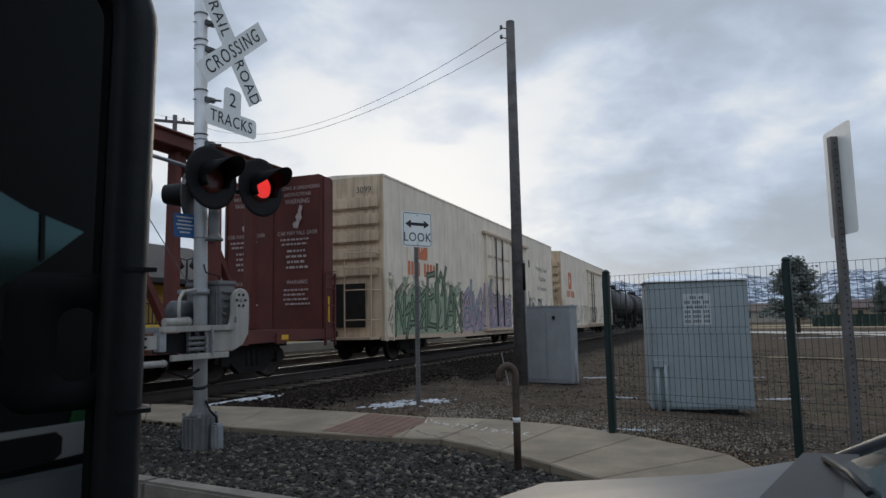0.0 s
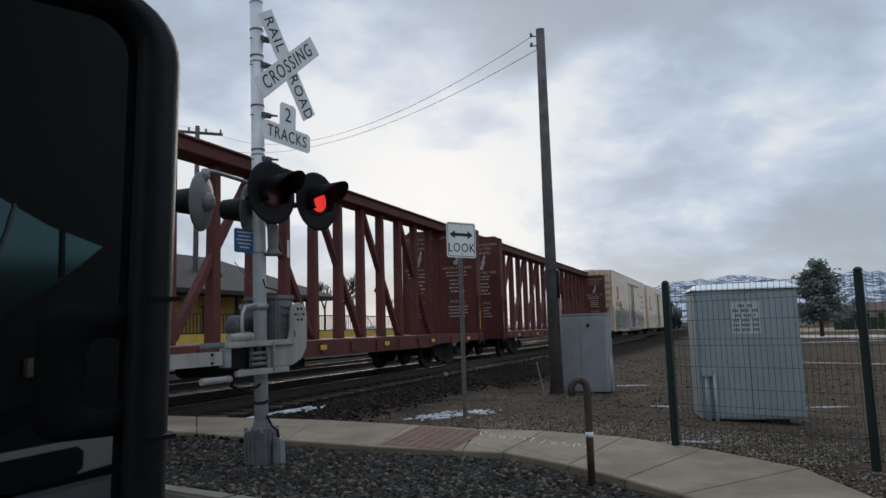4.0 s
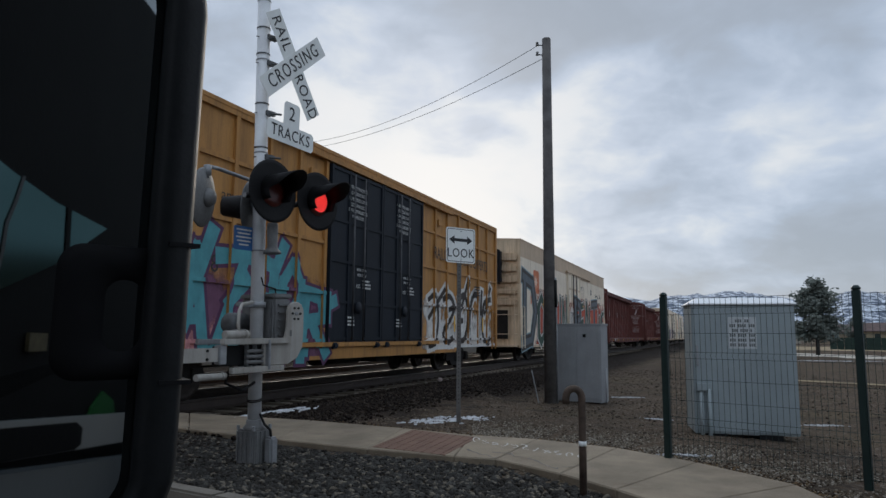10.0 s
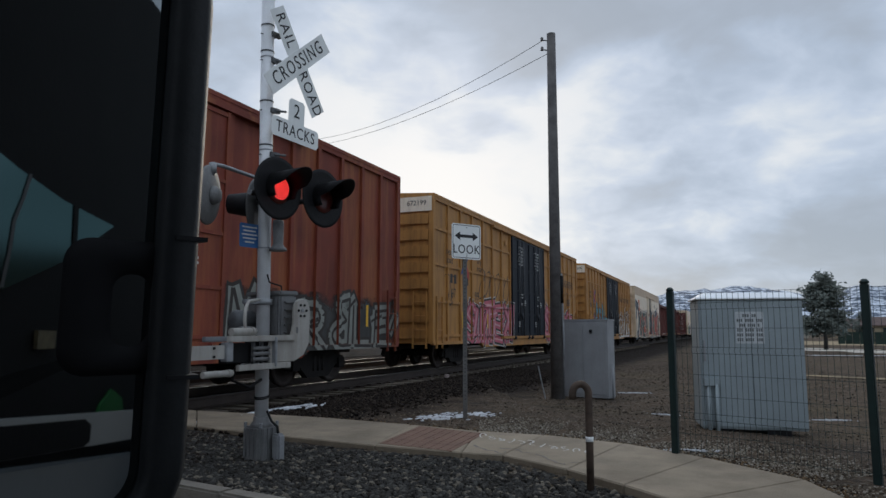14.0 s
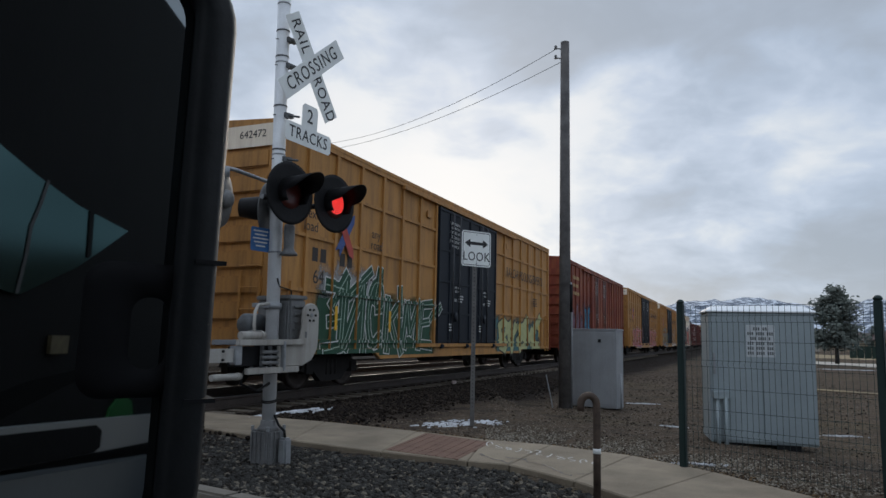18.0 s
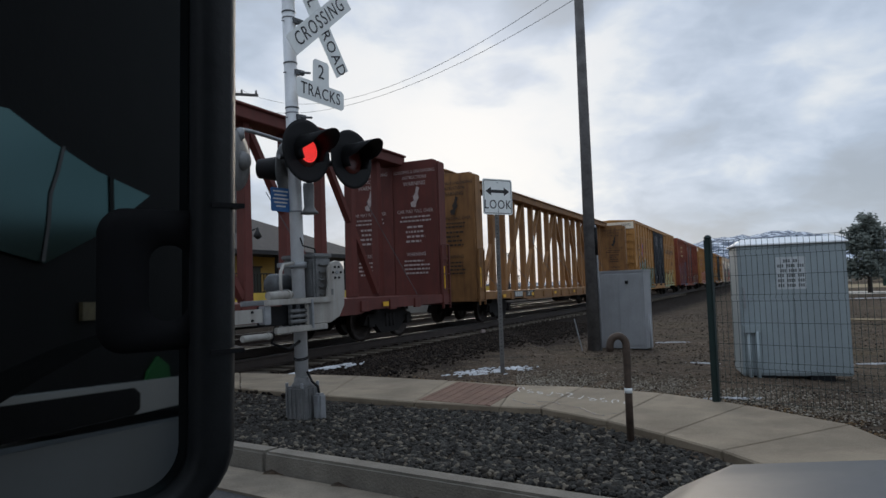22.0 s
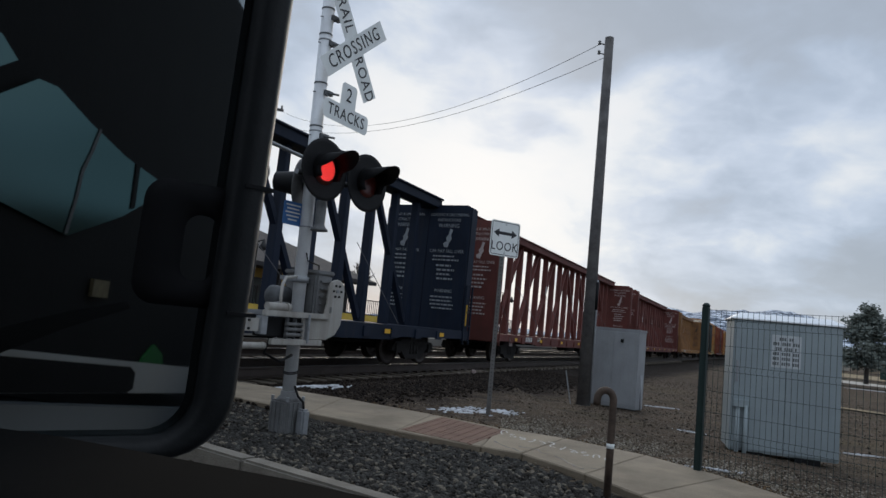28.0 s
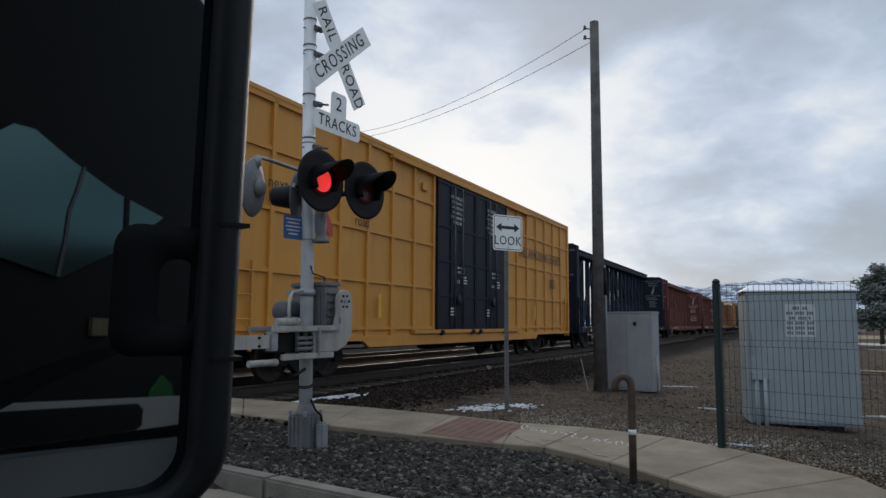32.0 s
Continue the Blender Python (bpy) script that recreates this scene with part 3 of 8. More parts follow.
def stone_field(name, label, mat, count, sampler, size, seed, depth=0.35):
    random.seed(seed)
    rng = np.random.RandomState(seed)
    verts, faces, base = [], [], 0
    for _ in range(count):
        p = sampler()
        if p is None:
            continue
        x, y = p
        vs, fs = STONES[random.randrange(len(STONES))]
        s = random.uniform(*size)
        a = random.uniform(0, 6.28)
        tilt = Euler((random.uniform(-0.6, 0.6), random.uniform(-0.6, 0.6), a)).to_matrix()
        co = (vs * s) @ np.array(tilt).T + np.array((x, y, ground_z(x, y) + s * depth))
        verts.extend(map(tuple, co))
        faces.extend(tuple(i + base for i in f) for f in fs)
        base += len(vs)
    me = bpy.data.meshes.new(name)
    me.from_pydata(verts, [], faces)
    me.materials.append(mat)
    return tagged(new(name, me), label, "gravel", kind="stuff")


def stone_material(name, cols, rough=0.85):
    mat = bpy.data.materials.new(name)
    mat.use_nodes = True
    nt = mat.node_tree
    geo = nt.nodes.new("ShaderNodeNewGeometry")
    rp = nt.nodes.new("ShaderNodeValToRGB")
    nt.links.new(geo.outputs["Random Per Island"], rp.inputs[0])
    rp.color_ramp.interpolation = "CONSTANT"
    for k, c in enumerate(cols):
        e = rp.color_ramp.elements[k] if k < 2 else rp.color_ramp.elements.new(0.5)
        e.position, e.color = k / len(cols), (*c, 1)
    co = nt.nodes.new("ShaderNodeTexCoord")
    ns = nt.nodes.new("ShaderNodeTexNoise")
    ns.inputs["Scale"].default_value, ns.inputs["Detail"].default_value = 60.0, 4.0
    nt.links.new(co.outputs["Object"], ns.inputs["Vector"])
    mx = nt.nodes.new("ShaderNodeMix")
    mx.data_type, mx.blend_type = "RGBA", "MULTIPLY"
    mx.inputs["Factor"].default_value = 0.5
    nt.links.new(rp.outputs[0], mx.inputs["A"])
    nt.links.new(ns.outputs[0], mx.inputs["B"])
    nt.links.new(mx.outputs["Result"], nt.nodes["Principled BSDF"].inputs["Base Color"])
    bp = nt.nodes.new("ShaderNodeBump")
    bp.inputs["Strength"].default_value, bp.inputs["Distance"].default_value = 0.5, 0.01
    nt.links.new(ns.outputs[0], bp.inputs["Height"])
    nt.links.new(bp.outputs[0], nt.nodes["Principled BSDF"].inputs["Normal"])
    nt.nodes["Principled BSDF"].inputs["Roughness"].default_value = rough
    nt.nodes["Principled BSDF"].inputs["Specular IOR Level"].default_value = 0.12
    return mat


M["stones"] = stone_material("crushed_stone", [(0.022, 0.020, 0.018), (0.058, 0.056, 0.051), (0.034, 0.030, 0.025), (0.092, 0.088, 0.079), (0.046, 0.044, 0.040), (0.115, 0.082, 0.053), (0.070, 0.065, 0.056), (0.19, 0.165, 0.13), (0.062, 0.046, 0.032)])
M["ballast_stones"] = stone_material("brown_ballast_stone", [(0.009, 0.006, 0.005), (0.034, 0.025, 0.019), (0.014, 0.010, 0.008), (0.064, 0.049, 0.037), (0.022, 0.015, 0.011), (0.15, 0.12, 0.092), (0.030, 0.022, 0.016), (0.012, 0.008, 0.006)])


def island_spot():
    for _ in range(30):
        x, y = random.uniform(-6, 1.5), random.uniform(3.5, 9.9)
        if in_poly(x, y, ISLAND):
            return x, y


def slope_spot():
    s, d = random.uniform(2, 26), random.uniform(4.7, 8.22)
    if d < 5.9 and random.random() > ((d - 4.7) / 1.2) ** 1.5 * (1.0 if s < 15 else 0.25):
        return None
    p = along(s, d)
    if in_poly(p.x, p.y, FRONT + BACK[::-1]):
        return None
    return p.x, p.y


def yard_spot():
    x, y = random.uniform(-2.5, 5.4) , 6.4 + 11 * random.random() ** 1.6
    if noise.noise((x * 0.9, y * 0.9, 4)) + 0.6 * noise.noise((x * 3, y * 3, 9)) < random.uniform(-0.25, 0.15) or in_poly(x, y, FRONT + BACK[::-1]):
        return None
    return x, y


def verge_spot():
    """Along the back edge of the footpath, thinning outwards."""
    k = random.randrange(1, len(BACK) - 1)
    a, b = Vector(BACK[k]), Vector(BACK[k + 1])
    p = a.lerp(b, random.random())
    n = Vector((b.y - a.y, a.x - b.x)).normalized() * -1
    return tuple(p + n * (abs(random.gauss(0, 0.16)) - 0.07))


M["litter"] = stone_material("brown_leaf_litter", [(0.05, 0.030, 0.018), (0.20, 0.125, 0.06), (0.085, 0.055, 0.032), (0.03, 0.022, 0.016)])
stone_field("leaf_litter", "brown dead leaves and grit along the footpath edge", M["litter"], 9000, verge_spot, (0.005, 0.016), 9)
stone_field("gravel", "dark crushed stone between kerb and footpath", M["stones"], 21000, island_spot, (0.011, 0.034), 5)
stone_field("ballast", "grey-brown ballast stones sloping from the track", M["ballast_stones"], 36000, slope_spot, (0.013, 0.038), 6)
M["yard_stones"] = stone_material("tan_yard_stone", [(0.05, 0.038, 0.028), (0.17, 0.135, 0.10), (0.085, 0.066, 0.048), (0.26, 0.22, 0.17), (0.11, 0.083, 0.058), (0.06, 0.044, 0.032)])
stone_field("scattered_stones", "pale scattered stones on brown earth", M["yard_stones"], 10000, yard_spot, (0.005, 0.018), 7)


def pale_spot():
    k = random.randrange(len(BACK) - 1)
    a, b = Vector(BACK[k]), Vector(BACK[k + 1])
    p = a.lerp(b, random.random())
    n = Vector((b.y - a.y, a.x - b.x)).normalized() * -1
    p = p + n * (0.08 + abs(random.gauss(0, 0.75)))
    return tuple(p) if p.x > -0.2 and not in_poly(p.x, p.y, FRONT + BACK[::-1]) else None


M["pale_gravel"] = stone_material("pale_tan_gravel", [(0.30, 0.26, 0.20), (0.17, 0.14, 0.105), (0.40, 0.36, 0.30), (0.10, 0.08, 0.06)])
stone_field("pale_gravel", "fine tan gravel and straw behind the footpath", M["pale_gravel"], 14000, pale_spot, (0.005, 0.014), 13)
M["clods"] = stone_material("dark_earth_clods", [(0.085, 0.066, 0.050), (0.12, 0.095, 0.07), (0.065, 0.05, 0.038), (0.19, 0.16, 0.125)])


def far_spot():
    x, y = random.uniform(1.0, 13.0), random.uniform(12, 32)
    return None if (Vector((x, y, 0)).dot(N) > 5.6) else (x, y)


stone_field("earth_clods", "dark earth clods and stones over the bare lot", M["clods"], 3500, far_spot, (0.010, 0.032), 12)

# ---- tracks ----
def rail_bm(length):
    bm = bmesh.new()
    prof = [(-0.07, 0), (0.07, 0), (0.07, 0.014), (0.012, 0.035), (0.012, 0.155), (0.036, 0.168), (0.036, 0.2015), (-0.036, 0.2015), (-0.036, 0.168), (-0.012, 0.155), (-0.012, 0.035), (-0.07, 0.014)]
    a = [bm.verts.new((0, y, z)) for y, z in prof]
    b = [bm.verts.new((length, y, z)) for y, z in prof]
    for i in range(len(prof)):
        j = (i + 1) % len(prof)
        bm.faces.new((a[i], a[j], b[j], b[i]))
    bm.faces.new(a[::-1])
    bm.faces.new(b)
    return bm


TURN = Matrix.Rotation(math.pi / 2 - TRACK, 4, "Z")
rail_me = mesh_of(rail_bm(420.0), "rail", M["rail"])
bm = bmesh.new()
quad_box(bm, (0, -0.024, 0.201), (420, 0.024, 0.205))
head_me = mesh_of(bm, "rail_head", M["rail_top"])
bm = bmesh.new()
quad_box(bm, (-0.115, -1.30, -0.11), (0.115, 1.30, 0.0))
bevel(bm, 0.012, 1)
tie_me = mesh_of(bm, "tie", M["tie"])
for k, mid in enumerate((MID, MID + 4.05)):
    track = thing("railway_track", "steel rails on weathered timber ties in ballast", "railway track", Matrix.Translation(along(-60, mid, RAIL_Z - 0.205)) @ TURN, group="tracks", kind="structure")
    for y in (-0.7525, 0.7525):
        ob = part("rail", rail_me, M["rail"], track)
        ob.location = (0, y, 0)
        hd = part("rail_head", head_me, M["rail_top"], ob)
    for i in range(150):
        ob = part("tie", tie_me, M["tie"], track)
        ob.location = (56 + i * 0.53, random.uniform(-0.05, 0.05), random.uniform(-0.028, -0.006))
    if k == 0:
        bm = bmesh.new()
        for x in np.arange(72.0, 110.0, 0.53):
            for y in (-0.86, -0.64):
                quad_box(bm, (x - 0.09, y - 0.09, -0.012), (x + 0.09, y + 0.09, 0.022))
        part("tie_plates", bm, M["rail"], track)

# paint-marked stone by the tie ends
marker = thing("marker_stone", "small stone splashed with pale pink paint beside the rail", "stone", Matrix.Translation(along(19.65, 8.22, RAIL_Z - 0.25)) @ TURN)
bm = bmesh.new()
random.seed(31)
prism(bm, [(0.16 * math.cos(a) * random.uniform(0.85, 1.1), 0.07 * math.sin(a) * random.uniform(0.85, 1.1)) for a in np.linspace(0, 5.7, 10)], 0.0, 0.11)
bevel(bm, 0.025, 2)
part("stone_body", bm, material("pink_paint_on_stone", (0.34, 0.27, 0.25), 0.8, var=0.6, scale=14, bump=0.3, streak=(0.09, 0.07, 0.06), streak_amount=0.8, run=(9, 9, 9)), marker)

# old snow along the ballast
def snow_patch(name, at, size, seed, label="thin patch of melting snow on the ground", turn=0.0, lift=0.0):
    random.seed(seed)
    bm = bmesh.new()
    ca, sa = math.cos(radians(turn)), math.sin(radians(turn))
    for k in range(50):
        cx, cy = max(-0.6, min(0.6, random.gauss(0, 0.24))) * size[0], max(-0.6, min(0.6, random.gauss(0, 0.24))) * size[1]
        fade = 1.0 - 0.6 * min(1.0, math.hypot(cx / size[0], cy / size[1]) * 2)
        rx, ry = size[0] * random.uniform(0.03, 0.17) * fade, size[1] * random.uniform(0.015, 0.07) * fade
        rim, c = [], None
        n = 14
        wob = [random.uniform(0.6, 1.2) for _ in range(n)]
        c = at[0] + cx * ca - cy * sa, at[1] + cx * sa + cy * ca
        top = bm.verts.new((c[0], c[1], ground_z(*c) + 0.014 + lift + 0.0001 * k))
        mids = []
        for i in range(n):
            a = 2 * math.pi * i / n
            u, v = rx * wob[i] * math.cos(a), ry * wob[i] * math.sin(a)
            x, y = c[0] + u * ca - v * sa, c[1] + u * sa + v * ca
            rim.append(bm.verts.new((x, y, ground_z(x, y) - 0.01)))
            x, y = c[0] + 0.7 * (u * ca - v * sa), c[1] + 0.7 * (u * sa + v * ca)
            mids.append(bm.verts.new((x, y, ground_z(x, y) + 0.011 + lift)))
        for i in range(n):
            j = (i + 1) % n
            bm.faces.new((rim[i], rim[j], mids[j], mids[i])).smooth = True
            bm.faces.new((mids[i], mids[j], top)).smooth = True
    return tagged(part(name, bm, M["snow"]), label, "snow", group="snow patches", kind="stuff")


snow_patch("snow", (-0.72, 10.12), (1.0, 0.75), 1, turn=38)
snow_patch("snow", (-0.22, 10.45), (0.6, 0.6), 4, turn=38)
snow_patch("snow", (-3.30, 10.9), (1.5, 0.8), 2, "thin snow strip beside the ballast", 58, 0.03)
snow_patch("snow", (-3.85, 10.1), (1.5, 0.8), 3, "thin snow strip beside the ballast", 50, 0.03)
snow_patch("snow", (3.4, 17.4), (0.9, 0.25), 5)
snow_patch("snow", (3.0, 12.6), (0.5, 0.2), 6)
snow_patch("snow", (2.0, 7.55), (0.5, 0.12), 8)

# ---- crossing signal ----
MAST = Vector((-2.28, 6.917, GROUND))
SIGN_M = Matrix(((RIGHT.x, 0, FACE.x, 0), (RIGHT.y, 0, FACE.y, 0), (0, 1, 0, 0), (0, 0, 0, 1)))   # local x along the face, y up, z out


def on_mast(a, z, out):
    return RIGHT * a + FACE * out + Vector((0, 0, z - GROUND))


signal = thing("crossing_signal", "aluminium crossing mast with crossbuck, red flashers and gate motor", "crossing signal", Matrix.Translation(MAST) @ Matrix.Rotation(radians(0.9), 4, Vector((0.32, -0.95, 0))))
bm = bmesh.new()
rod(bm, (0, 0, 0.25), (0, 0, 4.72), 0.066, 20)
part("mast", bm, M["aluminium"], signal)
bm = bmesh.new()
lathe(bm, [(0.072, 4.70), (0.074, 4.73), (0.05, 4.765), (0.01, 4.775)], None, 20)
part("mast_cap", bm, M["aluminium"], signal)
for z in (4.62, 3.98, 3.0, 2.0):
    bm = bmesh.new()
    lathe(bm, [(0.0665, z), (0.070, z + 0.004), (0.070, z + 0.012), (0.0665, z + 0.016)], None, 20)
    part("mast_seam", bm, M["galv"], signal)

base_m = Matrix.Rotation(math.atan2(RIGHT.y, RIGHT.x), 4, "Z")
bm = bmesh.new()
quad_box(bm, (-0.125, -0.125, -0.16), (0.125, 0.125, 0.28), base_m)
bevel(bm, 0.018, 2)
part("base_casting", bm, M["casting"], signal)
bm = bmesh.new()
for y in (-0.085, -0.03, 0.03, 0.085):
    quad_box(bm, (-0.136, y - 0.011, -0.12), (0.136, y + 0.011, 0.26), base_m)
for x in (-0.085, -0.03, 0.03, 0.085):
    quad_box(bm, (x - 0.011, -0.136, -0.12), (x + 0.011, 0.136, 0.26), base_m)
part("base_ribs", bm, M["casting"], signal)
bm = bmesh.new()
lathe(bm, [(0.112, 0.27), (0.10, 0.30), (0.080, 0.32), (0.078, 0.36), (0.066, 0.365)], None, 20)
part("base_collar", bm, M["casting"], signal)
for sx in (-1, 1):
    for sy in (-1, 1):
        bm = bmesh.new()
        c = base_m @ Vector((sx * 0.105, sy * 0.105, 0))
        rod(bm, (c.x, c.y, 0.27), (c.x, c.y, 0.315), 0.017, 6)
        part("anchor_bolt", bm, M["galv"], signal)
bm = bmesh.new()
c = FACE * 0.20 + RIGHT * 0.03
quad_box(bm, (-0.05, -0.05, -0.08), (0.05, 0.05, 0.21), Matrix.Translation(c) @ base_m)
bevel(bm, 0.02, 2)
part("conduit_box", bm, M["galv"], signal)
bm = bmesh.new()
tube(bm, [c + Vector((0, 0, 0.20)), c * 0.95 + Vector((0, 0, 0.27)), c * 0.6 + Vector((0, 0, 0.32)), FACE * 0.075 + Vector((0, 0, 0.42))], 0.012)
part("conduit", bm, M["black_metal"], signal)
bm = bmesh.new()
for z in (0.55, 0.565):
    tube(bm, [(0.072 * math.cos(a), 0.072 * math.sin(a), z + 0.02 * math.sin(a)) for a in np.linspace(0, 6.28, 17)], 0.006, 6)
part("cable_tie", bm, M["black_metal"], signal)

# crossbuck
CB_Z = 4.10
def blade(name, angle, out, text, span, split=None):
    bm = bmesh.new()
    m = Matrix.Translation(on_mast(0.29, CB_Z, out)) @ SIGN_M @ Matrix.Rotation(radians(angle), 4, "Z")
    prism(bm, rounded(span, 0.218, 0.006, 2), 0, 0.004, m)
    ob = part(name, bm, M["sign_white"], signal, "white crossbuck blade with black letters")
    if split:
        for w, x in split:
            words("lettering", w, 0.20, M["sign_black"], ob, m @ Matrix.Translation((x, 0, 0.0062)), width=0.8, space=1.16)
    else:
        words("lettering", text, 0.20, M["sign_black"], ob, m @ Matrix.Translation((0, 0, 0.0062)), width=0.84, space=1.2)
    return ob


blade("crossbuck_blade", 41, 0.155, "CROSSING", 1.11)
blade("crossbuck_blade", -57, 0.147, "", 1.16, (("RAIL", -0.345), ("ROAD", 0.345)))
for z in (4.05, 4.33, 3.52, 3.06):
    bm = bmesh.new()
    lathe(bm, [(0.0665, z - 0.008), (0.0705, z - 0.007), (0.0705, z + 0.007), (0.0665, z + 0.008)], None, 16)
    part("band_clamp", bm, M["dark_steel"], signal)
    bm = bmesh.new()
    a, b = FACE * 0.06 + Vector((0, 0, z - GROUND)), FACE * 0.15 + RIGHT * 0.13 + Vector((0, 0, z - GROUND))
    rod(bm, a, b, 0.012, 8)
    quad_box(bm, (-0.01, -0.03, -0.026), (0.055, 0.03, 0.026), Matrix.Translation(a) @ base_m)
    quad_box(bm, (0.05, -0.02, -0.012), (0.115, 0.02, 0.034), Matrix.Translation(a) @ base_m)
    part("sign_bracket", bm, M["dark_steel"], signal)
    bm = bmesh.new()
    rod(bm, -RIGHT * 0.06 + Vector((0, 0, z - GROUND)), -RIGHT * 0.095 + Vector((0, 0, z - GROUND - 0.012)), 0.006, 6)
    part("band_bolt", bm, M["dark_steel"], signal)
# number-of-tracks plate, an upside-down T
m = Matrix.Translation(on_mast(0.265, 3.33, 0.15)) @ SIGN_M @ Matrix.Rotation(radians(-3), 4, "Z")
bm = bmesh.new()
prism(bm, [(-0.31, -0.105), (0.31, -0.105), (0.34, -0.075), (0.34, 0.075), (0.31, 0.105), (0.115, 0.105), (0.115, 0.33), (0.085, 0.36), (-0.085, 0.36), (-0.115, 0.33), (-0.115, 0.105), (-0.31, 0.105), (-0.34, 0.075), (-0.34, -0.075)], 0, 0.004, m @ Matrix.Diagonal((1, 0.98, 1, 1)))
plate = part("track_count_sign", bm, M["sign_white"], signal, "white inverted-T sign reading 2 TRACKS")
words("lettering", "TRACKS", 0.175, M["sign_black"], plate, m @ Matrix.Translation((0, 0, 0.006)), width=0.82, space=1.1)
words("lettering", "2", 0.21, M["sign_black"], plate, m @ Matrix.Translation((0, 0.225, 0.006)), width=0.9)

# flashing lamps
LAMP_Z = 2.645
bm = bmesh.new()
rod(bm, on_mast(-0.20, LAMP_Z, 0.0), on_mast(0.50, LAMP_Z, 0.0), 0.024, 12)
part("lamp_arm", bm, M["galv"], signal)
bm = bmesh.new()
lathe(bm, [(0.067, LAMP_Z - 0.19), (0.09, LAMP_Z - 0.18), (0.09, LAMP_Z - 0.01), (0.067, LAMP_Z)], None, 16)
part("junction_sleeve", bm, M["galv"], signal)
flashers = []


def flasher(a, glow):
    """One lamp: housing, round black background, hood and lens."""
    out = 0.36
    m = Matrix.Translation(on_mast(a, LAMP_Z, out)) @ SIGN_M
    bm = bmesh.new()
    lathe(bm, [(0.02, -0.012), (0.275, -0.018), (0.306, -0.006), (0.306, 0.002), (0.27, -0.004), (0.02, -0.002)], m, 40)
    disc = part("backing_disc", bm, M["black_metal"], signal, "round black lamp background")
    bm = bmesh.new()
    lathe(bm, [(0.02, -0.20), (0.10, -0.19), (0.14, -0.14), (0.155, -0.02), (0.155, 0.0)], m, 24)
    part("lamp_housing", bm, M["black_metal"], signal)
    bm = bmesh.new()
    rod(bm, m @ Vector((0, 0, -0.18)), on_mast(a, LAMP_Z, 0.0), 0.03, 10)
    part("lamp_pivot", bm, M["black_metal"], signal)
    # hood: a long half-tube, cut back below
    bm = bmesh.new()
    seg, rings = 22, []
    for k in range(seg + 1):
        ang = radians(-38 + 256 * k / seg)
        reach = 0.10 + 0.22 * max(0.0, math.sin(ang)) ** 0.7 + 0.06 * (math.sin(ang) > 0)
        rings.append([bm.verts.new(m @ Vector((r * math.cos(ang), r * math.sin(ang), z))) for r, z in ((0.160, 0.0), (0.160, reach), (0.153, reach), (0.153, 0.0))])
    for p, q in zip(rings, rings[1:]):
        for i in range(4):
            j = (i + 1) % 4
            f = bm.faces.new((p[i], p[j], q[j], q[i]))
            f.smooth = True
    bm.faces.new(rings[0])
    bm.faces.new(rings[-1][::-1])
    part("hood", bm, M["black_metal"], signal)
    bm = bmesh.new()
    lathe(bm, [(0.01, 0.012), (0.10, 0.010), (0.152, 0.003), (0.152, 0.0)], m, 28)
    part("lens", bm, M["red_off"], signal, "dark red lamp lens")
    if glow:
        bm = bmesh.new()
        for ring, cnt in ((0.0, 1), (0.021, 6), (0.042, 12), (0.063, 18), (0.084, 24), (0.105, 30)):
            for i in range(cnt):
                a2 = 2 * math.pi * i / cnt + ring * 9
                c = Vector((ring * math.cos(a2), ring * math.sin(a2), 0))
                lo = [bm.verts.new(SIGN_M @ (c + Vector((0.0078 * math.cos(b), 0.0078 * math.sin(b), 0)))) for b in np.linspace(0, 5.236, 6)]
                tip = bm.verts.new(SIGN_M @ (c + Vector((0, 0, 0.004))))
                for i2 in range(6):
                    bm.faces.new((lo[i2], lo[(i2 + 1) % 6], tip))
        led = part("lit_lamp", bm, M["red_on"], signal, "lit red LED array of the flasher")
        flashers.append((led, on_mast(a, LAMP_Z, out)))
    return disc


flasher(-0.17, True)
flasher(0.465, True)


def side_flasher(x, y, z):
    """A lamp for the other road, seen nearly from its edge."""
    m = Matrix(((0, 0, -1, x), (1, 0, 0, y), (0, 1, 0, z - GROUND), (0, 0, 0, 1))) @ Matrix.Rotation(radians(-4), 4, "X")
    bm = bmesh.new()
    lathe(bm, [(0.02, -0.05), (0.15, -0.045), (0.262, -0.014), (0.272, 0.0), (0.262, 0.004), (0.02, 0.006)], m, 36)
    part("backing_disc", bm, M["casting"], signal, "grey back of a round lamp background")
    bm = bmesh.new()
    lathe(bm, [(0.02, -0.115), (0.06, -0.11), (0.085, -0.07), (0.09, -0.04)], m, 20)
    part("lamp_housing", bm, M["casting"], signal)
    bm = bmesh.new()
    lathe(bm, [(0.128, 0.0), (0.122, 0.10), (0.098, 0.27), (0.092, 0.27), (0.115, 0.10), (0.12, 0.0)], m, 24)
    part("hood", bm, M["black_metal"], signal)
    bm = bmesh.new()
    lathe(bm, [(0.008, 0.012), (0.09, 0.010), (0.118, 0.004), (0.118, 0.0)], m, 20)
    part("lens", bm, M["red_off"], signal, "dark red lamp lens")


